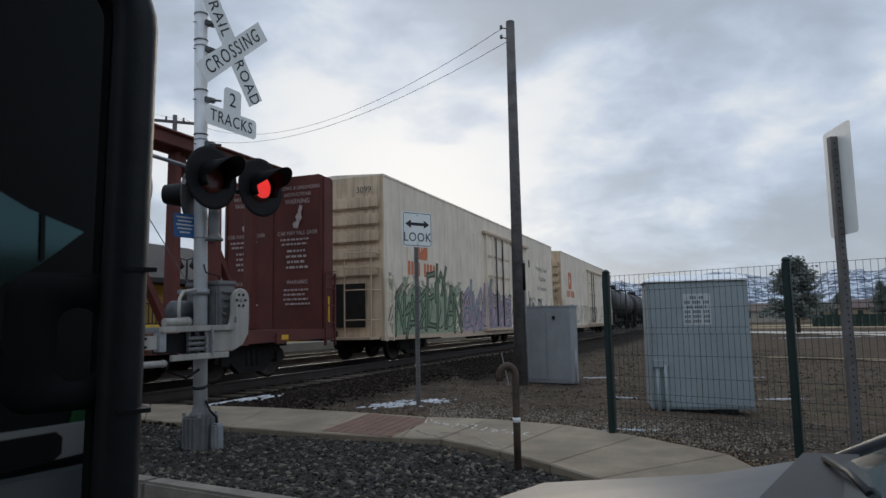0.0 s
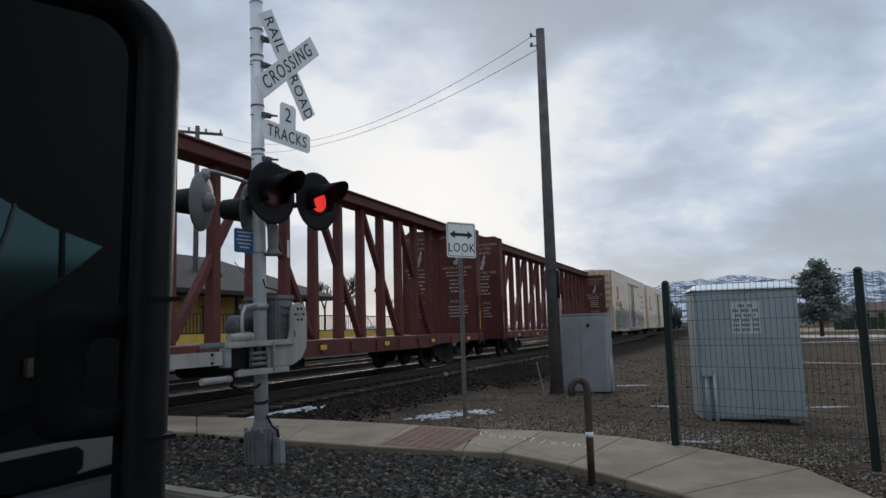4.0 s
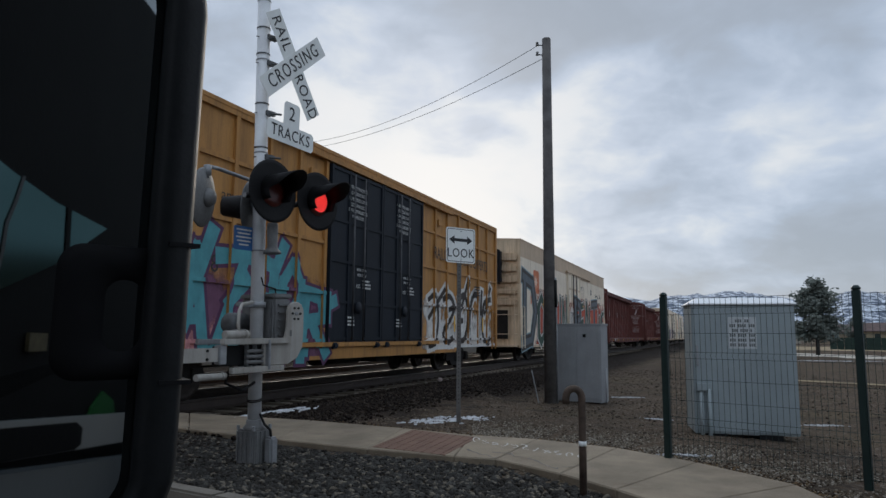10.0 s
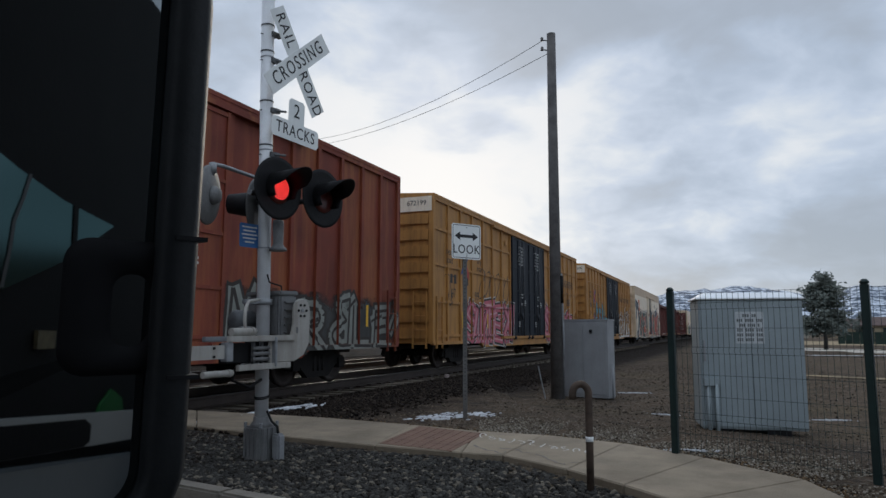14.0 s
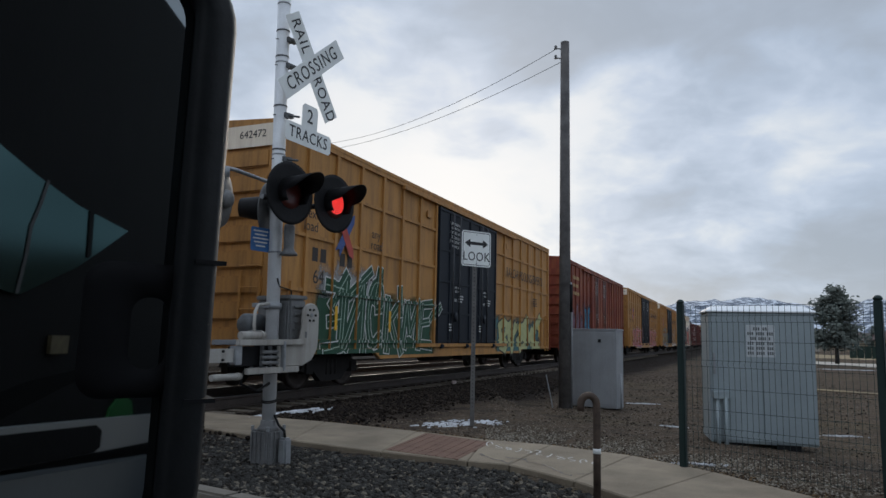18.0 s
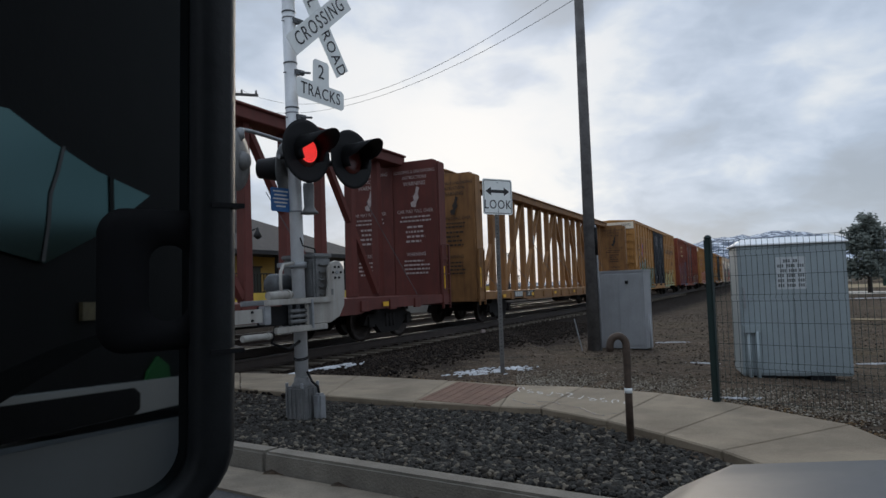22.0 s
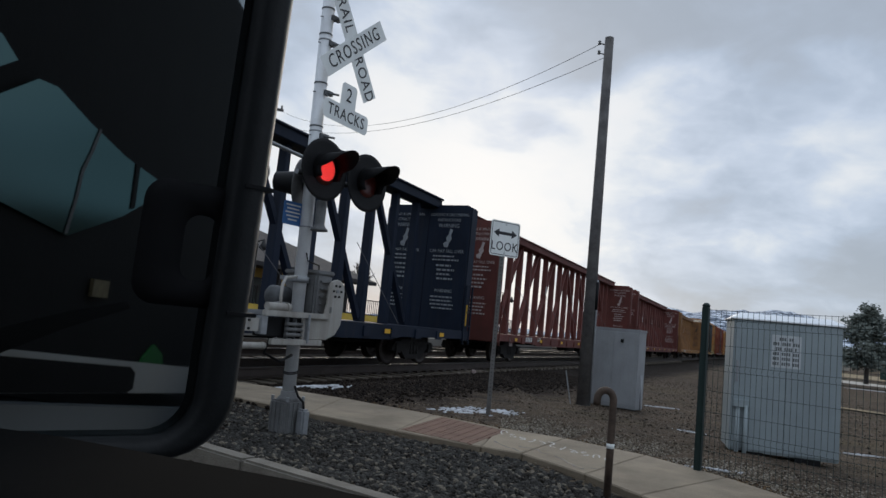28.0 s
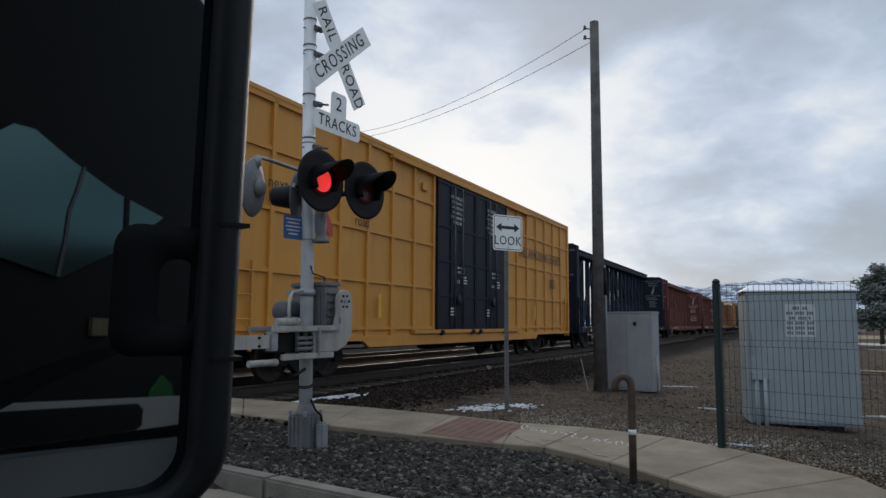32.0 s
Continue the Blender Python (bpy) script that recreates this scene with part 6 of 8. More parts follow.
    ladder(car, -L / 2 - 0.05, -1.35, 0.66, 2.3, mat, side=False)
    for x in (-L / 2 + 2.2, -L / 2 + 4.6, L / 2 - 4.4, L / 2 - 1.7):
        bm = bmesh.new()
        quad_box(bm, (x - 0.05, -HALF - 0.062, 1.25), (x + 0.05, -HALF - 0.058, 1.75))
        part("reflector", bm, M["safety"], car)
    for x in (d0 - 0.6, d1 + 1.4):
        bm = bmesh.new()
        quad_box(bm, (x - 0.14, -HALF - 0.02, 4.42), (x + 0.14, -HALF + 0.01, 4.60))
        part("tack_board", bm, mat, car)
    rib_x = list(np.linspace(-L / 2 + 0.06, d0 - 0.1, 8)) + list(np.linspace(d1 + 0.1, L / 2 - 0.06, 8))
    rail_z = (1.02, 2.02, 3.10, 4.15) if grid else ()

    def side_depth(x, z):
        if d0 <= x <= d1 and z > 0.98:
            return -HALF - 0.078
        if z < z0:
            return -HALF - 0.031 if z > 0.76 or abs(x) < L / 2 - 4.2 else None
        if any(abs(x - r) < 0.05 for r in rib_x):
            return -HALF - 0.0205
        if any(abs(z - r) < 0.035 for r in rail_z):
            return -HALF - 0.006
        return -HALF + 0.0395
    SURFACE[car] = ([e for r in rib_x for e in (r - 0.05, r + 0.05)] + [d0, d1], [e for r in rail_z for e in (r - 0.035, r + 0.035)] + [z0, 0.98, 0.76], side_depth)
    running_gear(car, L, 2.9)
    return car


def reefer(label, length, band, seed=0, unit=True):
    """A smooth-sided refrigerator car with one sliding plug door."""
    car = thing("refrigerator_car", label, "freight car", group="train")
    L, z0, z1 = length, 0.74, 5.18
    bm = bmesh.new()
    quad_box(bm, (-L / 2 + 0.02, -HALF, z0), (L / 2 - 0.02, HALF, 4.45))
    part("car_body", bm, M["reefer"], car)
    bm = bmesh.new()
    quad_box(bm, (-L / 2 + 0.02, -HALF - 0.002, 4.45), (L / 2 - 0.02, HALF + 0.002, z1))
    part("upper_band", bm, band, car)
    bm = bmesh.new()
    prism(bm, [(-HALF - 0.02, z1 - 0.02), (HALF + 0.02, z1 - 0.02), (HALF + 0.02, z1 + 0.03), (0, z1 + 0.12), (-HALF - 0.02, z1 + 0.03)], -L / 2, L / 2, Matrix(((0, 0, 1, 0), (1, 0, 0, 0), (0, 1, 0, 0), (0, 0, 0, 1))))
    part("roof", bm, band, car)
    bm = bmesh.new()
    quad_box(bm, (-0.006, -0.004, z0 + 0.02), (0.006, 0, 4.45))
    seam_me = mesh_of(bm, "panel_seam", M["reefer_band"])
    for x in np.arange(-L / 2 + 1.6, L / 2 - 0.5, 1.52):
        if abs(x) > 2.0:
            part("panel_seam", seam_me, M["reefer_band"], car).location = (x, -HALF, 0)
    bm = bmesh.new()
    for s in (-1, 1):
        prism(bm, [(-L / 2, z0 + 0.02), (L / 2, z0 + 0.02), (L / 2, z0 - 0.10), (L / 2 - 4, z0 - 0.10), (L / 2 - 4.3, 0.58), (-L / 2 + 4.3, 0.58), (-L / 2 + 4, z0 - 0.10), (-L / 2, z0 - 0.10)], s * (HALF - 0.05) - 0.05, s * (HALF - 0.05) + 0.05, Matrix(((1, 0, 0, 0), (0, 0, 1, 0), (0, 1, 0, 0), (0, 0, 0, 1))))
    part("side_sill", bm, M["reefer_band"], car)
    bm = bmesh.new()
    quad_box(bm, (-1.65, -HALF - 0.07, 0.86), (1.65, -HALF + 0.02, 4.55))
    door = part("plug_door", bm, M["reefer"], car)
    for x in (-1.6, 1.6, -0.8, 0.8):
        bm = bmesh.new()
        quad_box(bm, (x - 0.05, -HALF - 0.11, 0.86), (x + 0.05, -HALF - 0.06, 4.55))
        part("door_stile", bm, M["reefer"], door)
    for z in (0.92, 1.9, 2.9, 3.7, 4.5):
        bm = bmesh.new()
        quad_box(bm, (-1.6, -HALF - 0.095, z - 0.04), (1.6, -HALF - 0.06, z + 0.04))
        part("door_rail", bm, M["reefer_band"], door)
    for x in (-0.45, 0.45):
        bm = bmesh.new()
        rod(bm, (x, -HALF - 0.13, 0.9), (x, -HALF - 0.13, 4.5), 0.03, 8)
        part("lock_bar", bm, M["stencil_dark"], door)
    for zz in (4.55, 0.74):
        bm = bmesh.new()
        quad_box(bm, (-1.9, -HALF - 0.13, zz), (5.0, -HALF, zz + 0.10))
        part("door_track", bm, M["reefer_band"], car)
    for s in (-1, 1):
        bm = bmesh.new()
        x = s * L / 2
        prism(bm, [(-1.42, -0.17), (1.42, -0.17), (1.42, 0.17), (-1.42, 0.17)], 0, 0.09, Matrix(((0, 0, s, 0), (1, 0, 0, 0), (0, 1, 0, 0), (0, 0, 0, 1))))
        bevel(bm, 0.06, 2)
        rib_me = mesh_of(bm, "end_rib", M["reefer_end"])
        for k in range(5):
            part("end_rib", rib_me, M["reefer_end"], car).location = (x, 0, 2.55 + k * 0.47)
        bm = bmesh.new()
        quad_box(bm, (min(x, x - s * 0.06), -HALF, 0.74), (max(x, x - s * 0.06), HALF, z1))
        part("end_wall", bm, M["reefer_end"], car)
    if unit:
        bm = bmesh.new()
        quad_box(bm, (-L / 2 - 0.45, -0.75, 3.3), (-L / 2 - 0.02, 1.2, 4.75))
        bevel(bm, 0.08, 2)
        part("cooling_unit", bm, M["door_blue"], car, "dark refrigeration unit on the end wall")
    # the end wall is closed: a dark panel stands for the shaded opening
    bm = bmesh.new()
    quad_box(bm, (-L / 2 - 0.10, -1.0, 1.0), (-L / 2 - 0.06, 1.2, 2.2))
    part("opening_shade", bm, M["truck"], car, "dark panel painted as the shade of a machinery opening")
    bm = bmesh.new()
    for y in (-1.4, -0.6, 0.2, 1.0):
        rod(bm, (-L / 2 - 0.5, y, 0.72), (-L / 2 - 0.5, y, 3.0 if y < 0 else 1.8), 0.02, 6)
    for z in (1.2, 2.0, 2.6, 3.0):
        rod(bm, (-L / 2 - 0.5, -1.4, z), (-L / 2 - 0.5, -0.6, z), 0.016, 6)
        rod(bm, (-L / 2 - 0.5, -1.4, z), (-L / 2, -1.4, z), 0.016, 6)
    quad_box(bm, (-L / 2 - 0.55, -1.4, 0.68), (-L / 2, 1.4, 0.74))
    part("end_platform", bm, M["reefer_band"], car)
    ladder(car, -L / 2 + 0.12, -HALF, 0.62, 2.3, M["reefer"])
    ladder(car, L / 2 - 0.55, -HALF, 0.62, 2.3, M["reefer"])
    # orange emblem and its line of letters, drawn as plain shapes
    bm = bmesh.new()
    prism(bm, [(x * 0.9, y) for x, y in rounded(1.1, 1.05, 0.14)], 0, 0.002, side_at(-L / 2 + 2.6, 3.55, -HALF - 0.002))
    emb = part("emblem", bm, M["orange"], car, "orange square emblem")
    bm = bmesh.new()
    for k in range(4):
        a = math.pi * k / 4
        mm = side_at(-L / 2 + 2.55, 3.55, -HALF - 0.005) @ Matrix.Rotation(a, 4, "Z")
        prism(bm, [(-0.28, -0.025), (0.28, -0.025), (0.28, 0.025), (-0.28, 0.025)], 0.0002 * k, 0.001 + 0.0002 * k, mm)
    part("emblem_flake", bm, M["reefer"], emb)
    bm = bmesh.new()
    for k in range(10):
        if k != 4:
            prism(bm, [(x * 0.2, y * 0.42) for x, y in rounded(0.9, 1.0, 0.2, 3)], 0, 0.002, side_at(-L / 2 + 1.7 + k * 0.24, 2.72, -HALF - 0.002))
    part("name_line", bm, M["orange"], car)
    for k, (line, dx) in enumerate((("Protecting Today's", 0), ("Perishables", 0.25), ("For Tomorrow", 0.1))):
        words("lettering", line, 0.34, M["stencil_dark"], car, side_at(L / 2 - 2.6 + dx * 0.4, 3.75 - 0.5 * k, -HALF - 0.002) @ Matrix.Shear("XZ", 4, (0, 0)), width=0.95)
    bm = bmesh.new()
    quad_box(bm, (L / 2 - 5.3, -HALF - 0.012, 3.7), (L / 2 - 5.1, -HALF, 4.05))
    part("placard_holder", bm, M["stencil_dark"], car)
    SURFACE[car] = ([-1.65, 1.65], [], lambda x, z: -HALF - (0.112 if abs(x) < 1.65 else 0.0045))
    running_gear(car, L, 2.9)
    return car


def centerbeam(label, length, mat, bulk_mat=None, number="", seed=0, print_mat=None, plate=None):
    """A centre-beam flat car: a deck, a truss of posts along the middle, a bulkhead at each end."""
    bulk_mat = bulk_mat or mat
    print_mat = print_mat or M["stencil_worn"]
    car = thing("centerbeam_car", label, "freight car", group="train")
    L = length
    bm = bmesh.new()
    quad_box(bm, (-L / 2 + 0.1, -1.30, 0.88), (L / 2 - 0.1, 1.30, 1.00))
    part("deck", bm, mat, car)
    for s in (-1, 1):
        bm = bmesh.new()
        prism(bm, [(-L / 2, 1.0), (L / 2, 1.0), (L / 2, 0.78), (L / 2 - 4.0, 0.74), (L / 2 - 4.6, 0.66), (-L / 2 + 4.6, 0.66), (-L / 2 + 4.0, 0.74), (-L / 2, 0.78)], s * 1.40 - 0.06, s * 1.40 + 0.06, Matrix(((1, 0, 0, 0), (0, 0, 1, 0), (0, 1, 0, 0), (0, 0, 0, 1))))
        part("side_sill", bm, mat, car)
        bm = bmesh.new()
        quad_box(bm, (-0.14, s * 1.47 - 0.03, 0.72), (0.14, s * 1.47 + 0.03, 0.94))
        winch_me = mesh_of(bm, "winch", mat)
        for x in np.arange(-L / 2 + 1.6, L / 2 - 1.2, 1.21):
            part("winch", winch_me, mat, car).location = (x, 0, 0)
    bm = bmesh.new()
    quad_box(bm, (-L / 2 + 0.2, -0.30, 4.58), (L / 2 - 0.2, 0.30, 4.86))
    quad_box(bm, (-L / 2 + 0.2, -0.36, 4.82), (L / 2 - 0.2, 0.36, 4.88))
    bevel(bm, 0.02, 1)
    part("top_beam", bm, mat, car)
    # tapered posts
    bm = bmesh.new()
    prism(bm, [(-0.130, 1.0), (0.130, 1.0), (0.085, 4.58), (-0.085, 4.58)], -0.11, 0.11, Matrix(((1, 0, 0, 0), (0, 0, 1, 0), (0, 1, 0, 0), (0, 0, 0, 1))))
    bevel(bm, 0.02, 1)
    post_mesh = mesh_of(bm, "beam_post", mat)
    n = 2 * round((L - 2.6) / 1.225 / 2) + 1
    xs = np.linspace(-L / 2 + 1.3, L / 2 - 1.3, n)
    for x in xs:
        ob = part("beam_post", post_mesh, mat, car)
        ob.location = (x, 0, 0)
    for k in range(0, n - 2, 2):
        up = k + 1 < n / 2
        a, b = xs[k] + 0.12, xs[k + 2] - 0.12
        bm = bmesh.new()
        p0, p1 = (Vector((a, 0, 1.1)), Vector((b, 0, 4.5))) if up else (Vector((a, 0, 4.5)), Vector((b, 0, 1.1)))
        d = (p1 - p0)
        ang = math.atan2(d.z, d.x)
        quad_box(bm, (0, -0.08, -0.065), (d.length, 0.08, 0.065), Matrix.Translation(p0) @ Matrix.Rotation(-ang, 4, "Y"))
        part("diagonal_brace", bm, mat, car)
    # pale plates on two posts: sky seen through slots, put in as colour
    for x in (xs[7], xs[11]):
        bm = bmesh.new()
        prism(bm, [(px + 0.0, py) for px, py in rounded(0.10, 0.42, 0.045)], 0, 0.003, side_at(x, 3.1, -0.114))
        part("slot_sky_plate", bm, M["stencil"], car, "pale plate coloured like sky seen through a post slot")
    for s in (-1, 1):
        bm = bmesh.new()
        x = s * (L / 2 - 0.22)
        quad_box(bm, (x - 0.22, -1.42, 0.72), (x + 0.22, 1.42, 4.60))
        quad_box(bm, (x - 0.14, -1.25, 4.56), (x + 0.14, 1.25, 4.68))
        bevel(bm, 0.03, 2)
        bulk = part("bulkhead", bm, bulk_mat, car)
        bm = bmesh.new()
        quad_box(bm, (-0.252, -0.03, 0.8), (0.252, 0.03, 4.5))
        rib_me = mesh_of(bm, "bulkhead_rib", bulk_mat)
        for y in (-1.36, 0.0, 1.36):
            part("bulkhead_rib", rib_me, bulk_mat, bulk).location = (x, y, 0)
        for y in (-0.72, 0.74):
            face = Matrix.Translation((x - 0.2555, y, 0)) @ END_M
            for text, z, size in (("LOADING & UNLOADING", 4.36, 0.125), ("INSTRUCTIONS", 4.20, 0.125), ("WARNING", 4.03, 0.165), ("CAR MAY FALL OVER", 3.27, 0.135), ("WARNING", 2.10, 0.14)):
                words("lettering", text, size, print_mat, bulk, face @ Matrix.Translation((0, z, 0)), width=0.86)
            bars("print_line", bulk, x - 0.254, 3.10, 2, 0.95, 0.045, 0.11, print_mat, y, seed + 2, end=True)
            bars("print_line", bulk, x - 0.254, 2.82, 4, 0.62, 0.055, 0.13, print_mat, y, seed + 3 + int(y > 0), end=True)
            bars("print_line", bulk, x - 0.254, 1.90, 4, 0.8, 0.045, 0.11, print_mat, y, seed + 6, end=True)
            bm = bmesh.new()
            fig = [(-0.10, -0.25), (0.02, -0.27), (0.06, -0.12), (0.13, -0.02), (0.10, 0.10), (0.15, 0.26), (0.06, 0.30), (0.02, 0.12), (-0.05, 0.02), (-0.02, -0.08), (-0.13, -0.14)]
            prism(bm, fig, 0, 0.003, face @ Matrix.Translation((0, 3.65, 0)))
            part("pictogram", bm, print_mat, bulk)
        ladder(car, s * (L / 2 - 0.22) - 0.21, -1.44, 0.62, 2.3, mat)
        bm = bmesh.new()
        quad_box(bm, (x - 0.04, -1.445, 1.15), (x + 0.01, -1.425, 1.75))
        part("reflector", bm, M["safety"], car)
    random.seed(seed)
    for k in range(0, n - 1, 3):
        bm = bmesh.new()
        x = (xs[k] + xs[k + 1]) / 2
        rod(bm, (x - 0.3, -0.28, 3.0 + random.uniform(-0.6, 0.4)), (x + 0.35, -1.30, 1.02), 0.009, 5)
        part("tie_down_cable", bm, M["steel_bar"], car)
    bm = bmesh.new()
    quad_box(bm, (-0.12, -1.51, 0.80), (0.12, -1.502, 0.90))
    refl_me = mesh_of(bm, "reflector", M["safety"])
    for x in np.arange(-L / 2 + 2.0, L / 2 - 1.5, 2.9):
        part("reflector", refl_me, M["safety"], car).location = (x, 0, 0)
    bm = bmesh.new()
    for k in range(2):
        quad_box(bm, (-L / 2 + 1.45 - 0.02, -1.49, 0.62), (-L / 2 + 1.45 + 0.24, -1.47, 0.92))
    part("inspection_panel", bm, M["stencil_worn"], car)
    if number:
        if plate:
            bm = bmesh.new()
            quad_box(bm, (-L / 2 + 3.0, -1.466, 0.77), (-L / 2 + 5.3, -1.4615, 0.985))
            part("number_plate_panel", bm, plate, car, "black panel behind the number")
        bm = bmesh.new()
        for k in range(4):
            quad_box(bm, (-L / 2 + 3.15 + k * 0.20, -1.470, 0.80), (-L / 2 + 3.28 + k * 0.20, -1.4665, 0.96))
        part("reporting_mark", bm, M["stencil"], car)
        words("lettering", number, 0.22, M["stencil"], car, side_at(-L / 2 + 4.75, 0.88, -1.467), width=0.9)
    running_gear(car, L, 2.6)
    return car


def tank_car(label, length):
    car = thing("tank_car", label, "freight car", group="train")
    bm = bmesh.new()
    m = Matrix.Translation((0, 0, 2.72)) @ Matrix.Rotation(math.pi / 2, 4, "Y")
    h = length / 2 - 0.5
    lathe(bm, [(0.2, -h), (0.9, -h + 0.12), (1.3, -h + 0.4), (1.46, -h + 0.9), (1.46, h - 0.9), (1.3, h - 0.4), (0.9, h - 0.12), (0.2, h)], m, 36)
    part("tank", bm, M["tank_black"], car)
    bm = bmesh.new()
    lathe(bm, [(0.55, 4.1), (0.55, 4.55), (0.5, 4.62), (0.1, 4.64)], None, 20)
    part("dome", bm, M["tank_black"], car)
    bm = bmesh.new()
    quad_box(bm, (-1.3, -1.3, 4.05), (1.3, 1.3, 4.10))
    for x in (-1.3, 1.3):
        for y in (-1.3, 1.3):
            rod(bm, (x, y, 4.1), (x, y, 5.0), 0.025, 6)
    for y in (-1.3, 1.3):
        rod(bm, (-1.3, y, 5.0), (1.3, y, 5.0), 0.025, 6)
        rod(bm, (-1.3, y, 4.6), (1.3, y, 4.6), 0.025, 6)
    part("walkway", bm, M["tank_black"], car)
    bm = bmesh.new()
    quad_box(bm, (-length / 2, -0.5, 0.85), (length / 2, 0.5, 1.2))
    for x in (-h + 1.2, h - 1.2):
        quad_box(bm, (x - 0.5, -1.3, 0.9), (x + 0.5, 1.3, 1.6))
    part("frame", bm, M["truck"], car)
    ladder(car, -0.2, -1.5, 0.8, 4.1, M["tank_black"])
    running_gear(car, length, 2.2)
    return car


TRAIN = []


def put(car, lead, trail):
    TRAIN.append((car, (lead + trail) / 2))


def tbox_marks(car, L, number, slogan=False, shift=0.0):
    y = -HALF - 0.024
    if slogan:
        words("lettering", "RAILCAR POOLING EXPERTS", 0.50, M["stencil_dark"], car, side_at(L / 2 - 3.55, 3.55, y), width=0.76)
    bay = (L / 2 - 2.51) / 7
    if number:
        for k in (1, 2):
            bm = bmesh.new()
            for u in (-0.26, 0.04):
                prism(bm, [(u, 2.62), (u + 0.20, 2.62), (u + 0.20, 2.90), (u, 2.90)], 0, 0.002, side_at(-L / 2 + 0.06 + bay * (k + 0.5) + shift, 0, y + 0.06))
            tagged(part("reporting_mark", bm, M["stencil_dark"], car), kind="stuff")
        for k in range(3):
            words("lettering", number[2 * k:2 * k + 2], 0.42, M["stencil_dark"], car, side_at(-L / 2 + 0.06 + bay * (k + 1.5) + shift, 2.30, y + 0.06))
    for word, dx, z in (("next", 1.2, 3.55), ("load", 1.2, 3.29), ("any", 3.85, 3.50), ("road", 3.9, 3.24)):
        words("lettering", word, 0.30, M["stencil_dark"], car, side_at(-L / 2 + dx, z, y))
    for k, (c, a) in enumerate(((paint("emblem_blue", (0.05, 0.09, 0.25)), 55), (paint("emblem_red", (0.45, 0.07, 0.05)), -55))):
        bm = bmesh.new()
        prism(bm, [(-0.75, -0.15), (0.6, -0.15), (0.85, 0.0), (0.6, 0.15), (-0.75, 0.15), (-0.55, 0)], 0, 0.002, side_at(-L / 2 + 2.5, 3.30, y - 0.002 - 0.003 * k) @ Matrix.Rotation(radians(a), 4, "Z") @ Matrix.Scale(0.72, 4))
        part("crossed_arrow", bm, c, car)
    bars("print_line", car, L / 2 - 2.2, 2.75, 4, 0.7, 0.05, 0.09, M["stencil_dark"], -HALF - 0.024, 9)


put(tank_car("black tank car with a domed top and walkway", 17.5), 101.5, 84.0)
put(tank_car("black tank car with a domed top and walkway", 17.5), 82.0, 64.4)
ra = reefer("white refrigerator car with faded graffiti", 21.4, M["reefer"], 1, unit=False)
BLACK, CHALK = M["stencil_dark"], M["stencil"]
scrawl(ra, -9.5, 9.0, 0.9, 2.1, paint("grey_green_spray", (0.16, 0.18, 0.16)), 21, 0.035, 22)
put(ra, 62.2, 40.6)
rb = reefer("dirty white refrigerator car with graffiti along its lower side", 21.2, M["reefer"], 2, unit=False)
cloud(rb, -10.3, -4.4, 0.76, 2.5, (0.30, 0.36, 0.24), 0.7, 2.6)
cloud(rb, -4.6, 1.6, 0.76, 2.2, (0.45, 0.33, 0.38), 0.6, 2.6)
lettered(rb, "NAKEUAN", -10.0, -4.4, 0.85, 2.25, [(BLACK, 0.5, 0.05), (paint("green_spray", (0.16, 0.25, 0.15)), 0.5, 0.0)], 31, 0.22, 0.05, 0.3)
lettered(rb, "GMAUNE", -4.3, 1.6, 0.85, 2.05, [(paint("teal_spray", (0.12, 0.22, 0.25)), 0.5, 0.05), (paint("lilac_spray", (0.42, 0.30, 0.36)), 0.5, 0.0)], 33, 0.25, 0.05, 0.25)
scrawl(rb, -10.2, 8.8, 0.85, 2.3, BLACK, 34, 0.02, 26)
lettered(rb, "KAMUEN", 2.2, 8.8, 0.85, 1.9, [(BLACK, 0.3, 0.03), (paint("grey_green_spray", (0.16, 0.18, 0.16)), 0.3, 0.0)], 35, 0.2, 0.1, 0.3)
words("lettering", "3099", 0.24, M["stencil_dark"], rb, Matrix.Translation((-10.72, -1.0, 4.78)) @ END_M)
put(rb, 38.3, 17.0)
put(centerbeam("empty brown-red centerbeam flat car with warning lettering", 24.4, M["beam_red"], seed=41), 14.65, -9.9)
put(centerbeam("empty brown-red centerbeam flat car with a diagonal truss", 23.9, M["beam_red"], seed=42, number="9458"), -12.1, -36.0)
re = reefer("white refrigerator car painted with large green and orange graffiti", 21.6, M["reefer_band"], 3)
ORANGE_RED = (0.50, 0.075, 0.035)
cloud(re, -8.6, -1.66, 0.76, 3.3, ORANGE_RED, 0.8, 1.3)
cloud(re, -1.64, 1.64, 0.86, 3.0, ORANGE_RED, 0.6, 1.3)
cloud(re, 1.66, 10.7, 0.76, 3.35, ORANGE_RED, 0.8, 1.3)
WORD_GREEN, WORD_WHITE, WORD_GREY = paint("bottle_green_spray", (0.014, 0.055, 0.035)), paint("white_spray", (0.66, 0.63, 0.58)), paint("slate_spray", (0.10, 0.12, 0.14))
TALL = [(BLACK, 1.0, 0.12), (WORD_WHITE, 1.0, 0.075), (WORD_GREEN, 1.0, 0.0)]
DARK = [(paint("pale_blue_spray", (0.22, 0.32, 0.36)), 1.0, 0.10), (BLACK, 1.0, 0.04), (WORD_GREY, 0.55, 0.0)]
lettered(re, "D", -10.4, -8.2, 0.80, 3.7, DARK, 37, 0.24, 0.0, 0.02, wild=False)
lettered(re, "ONE", -8.0, -3.9, 0.85, 2.85, TALL, 38, 0.27, 0.12, 0.08, wild=False)
lettered(re, "IN", -3.9, -1.75, 0.80, 3.0, TALL, 39, 0.27, 0.10, 0.06, wild=False)
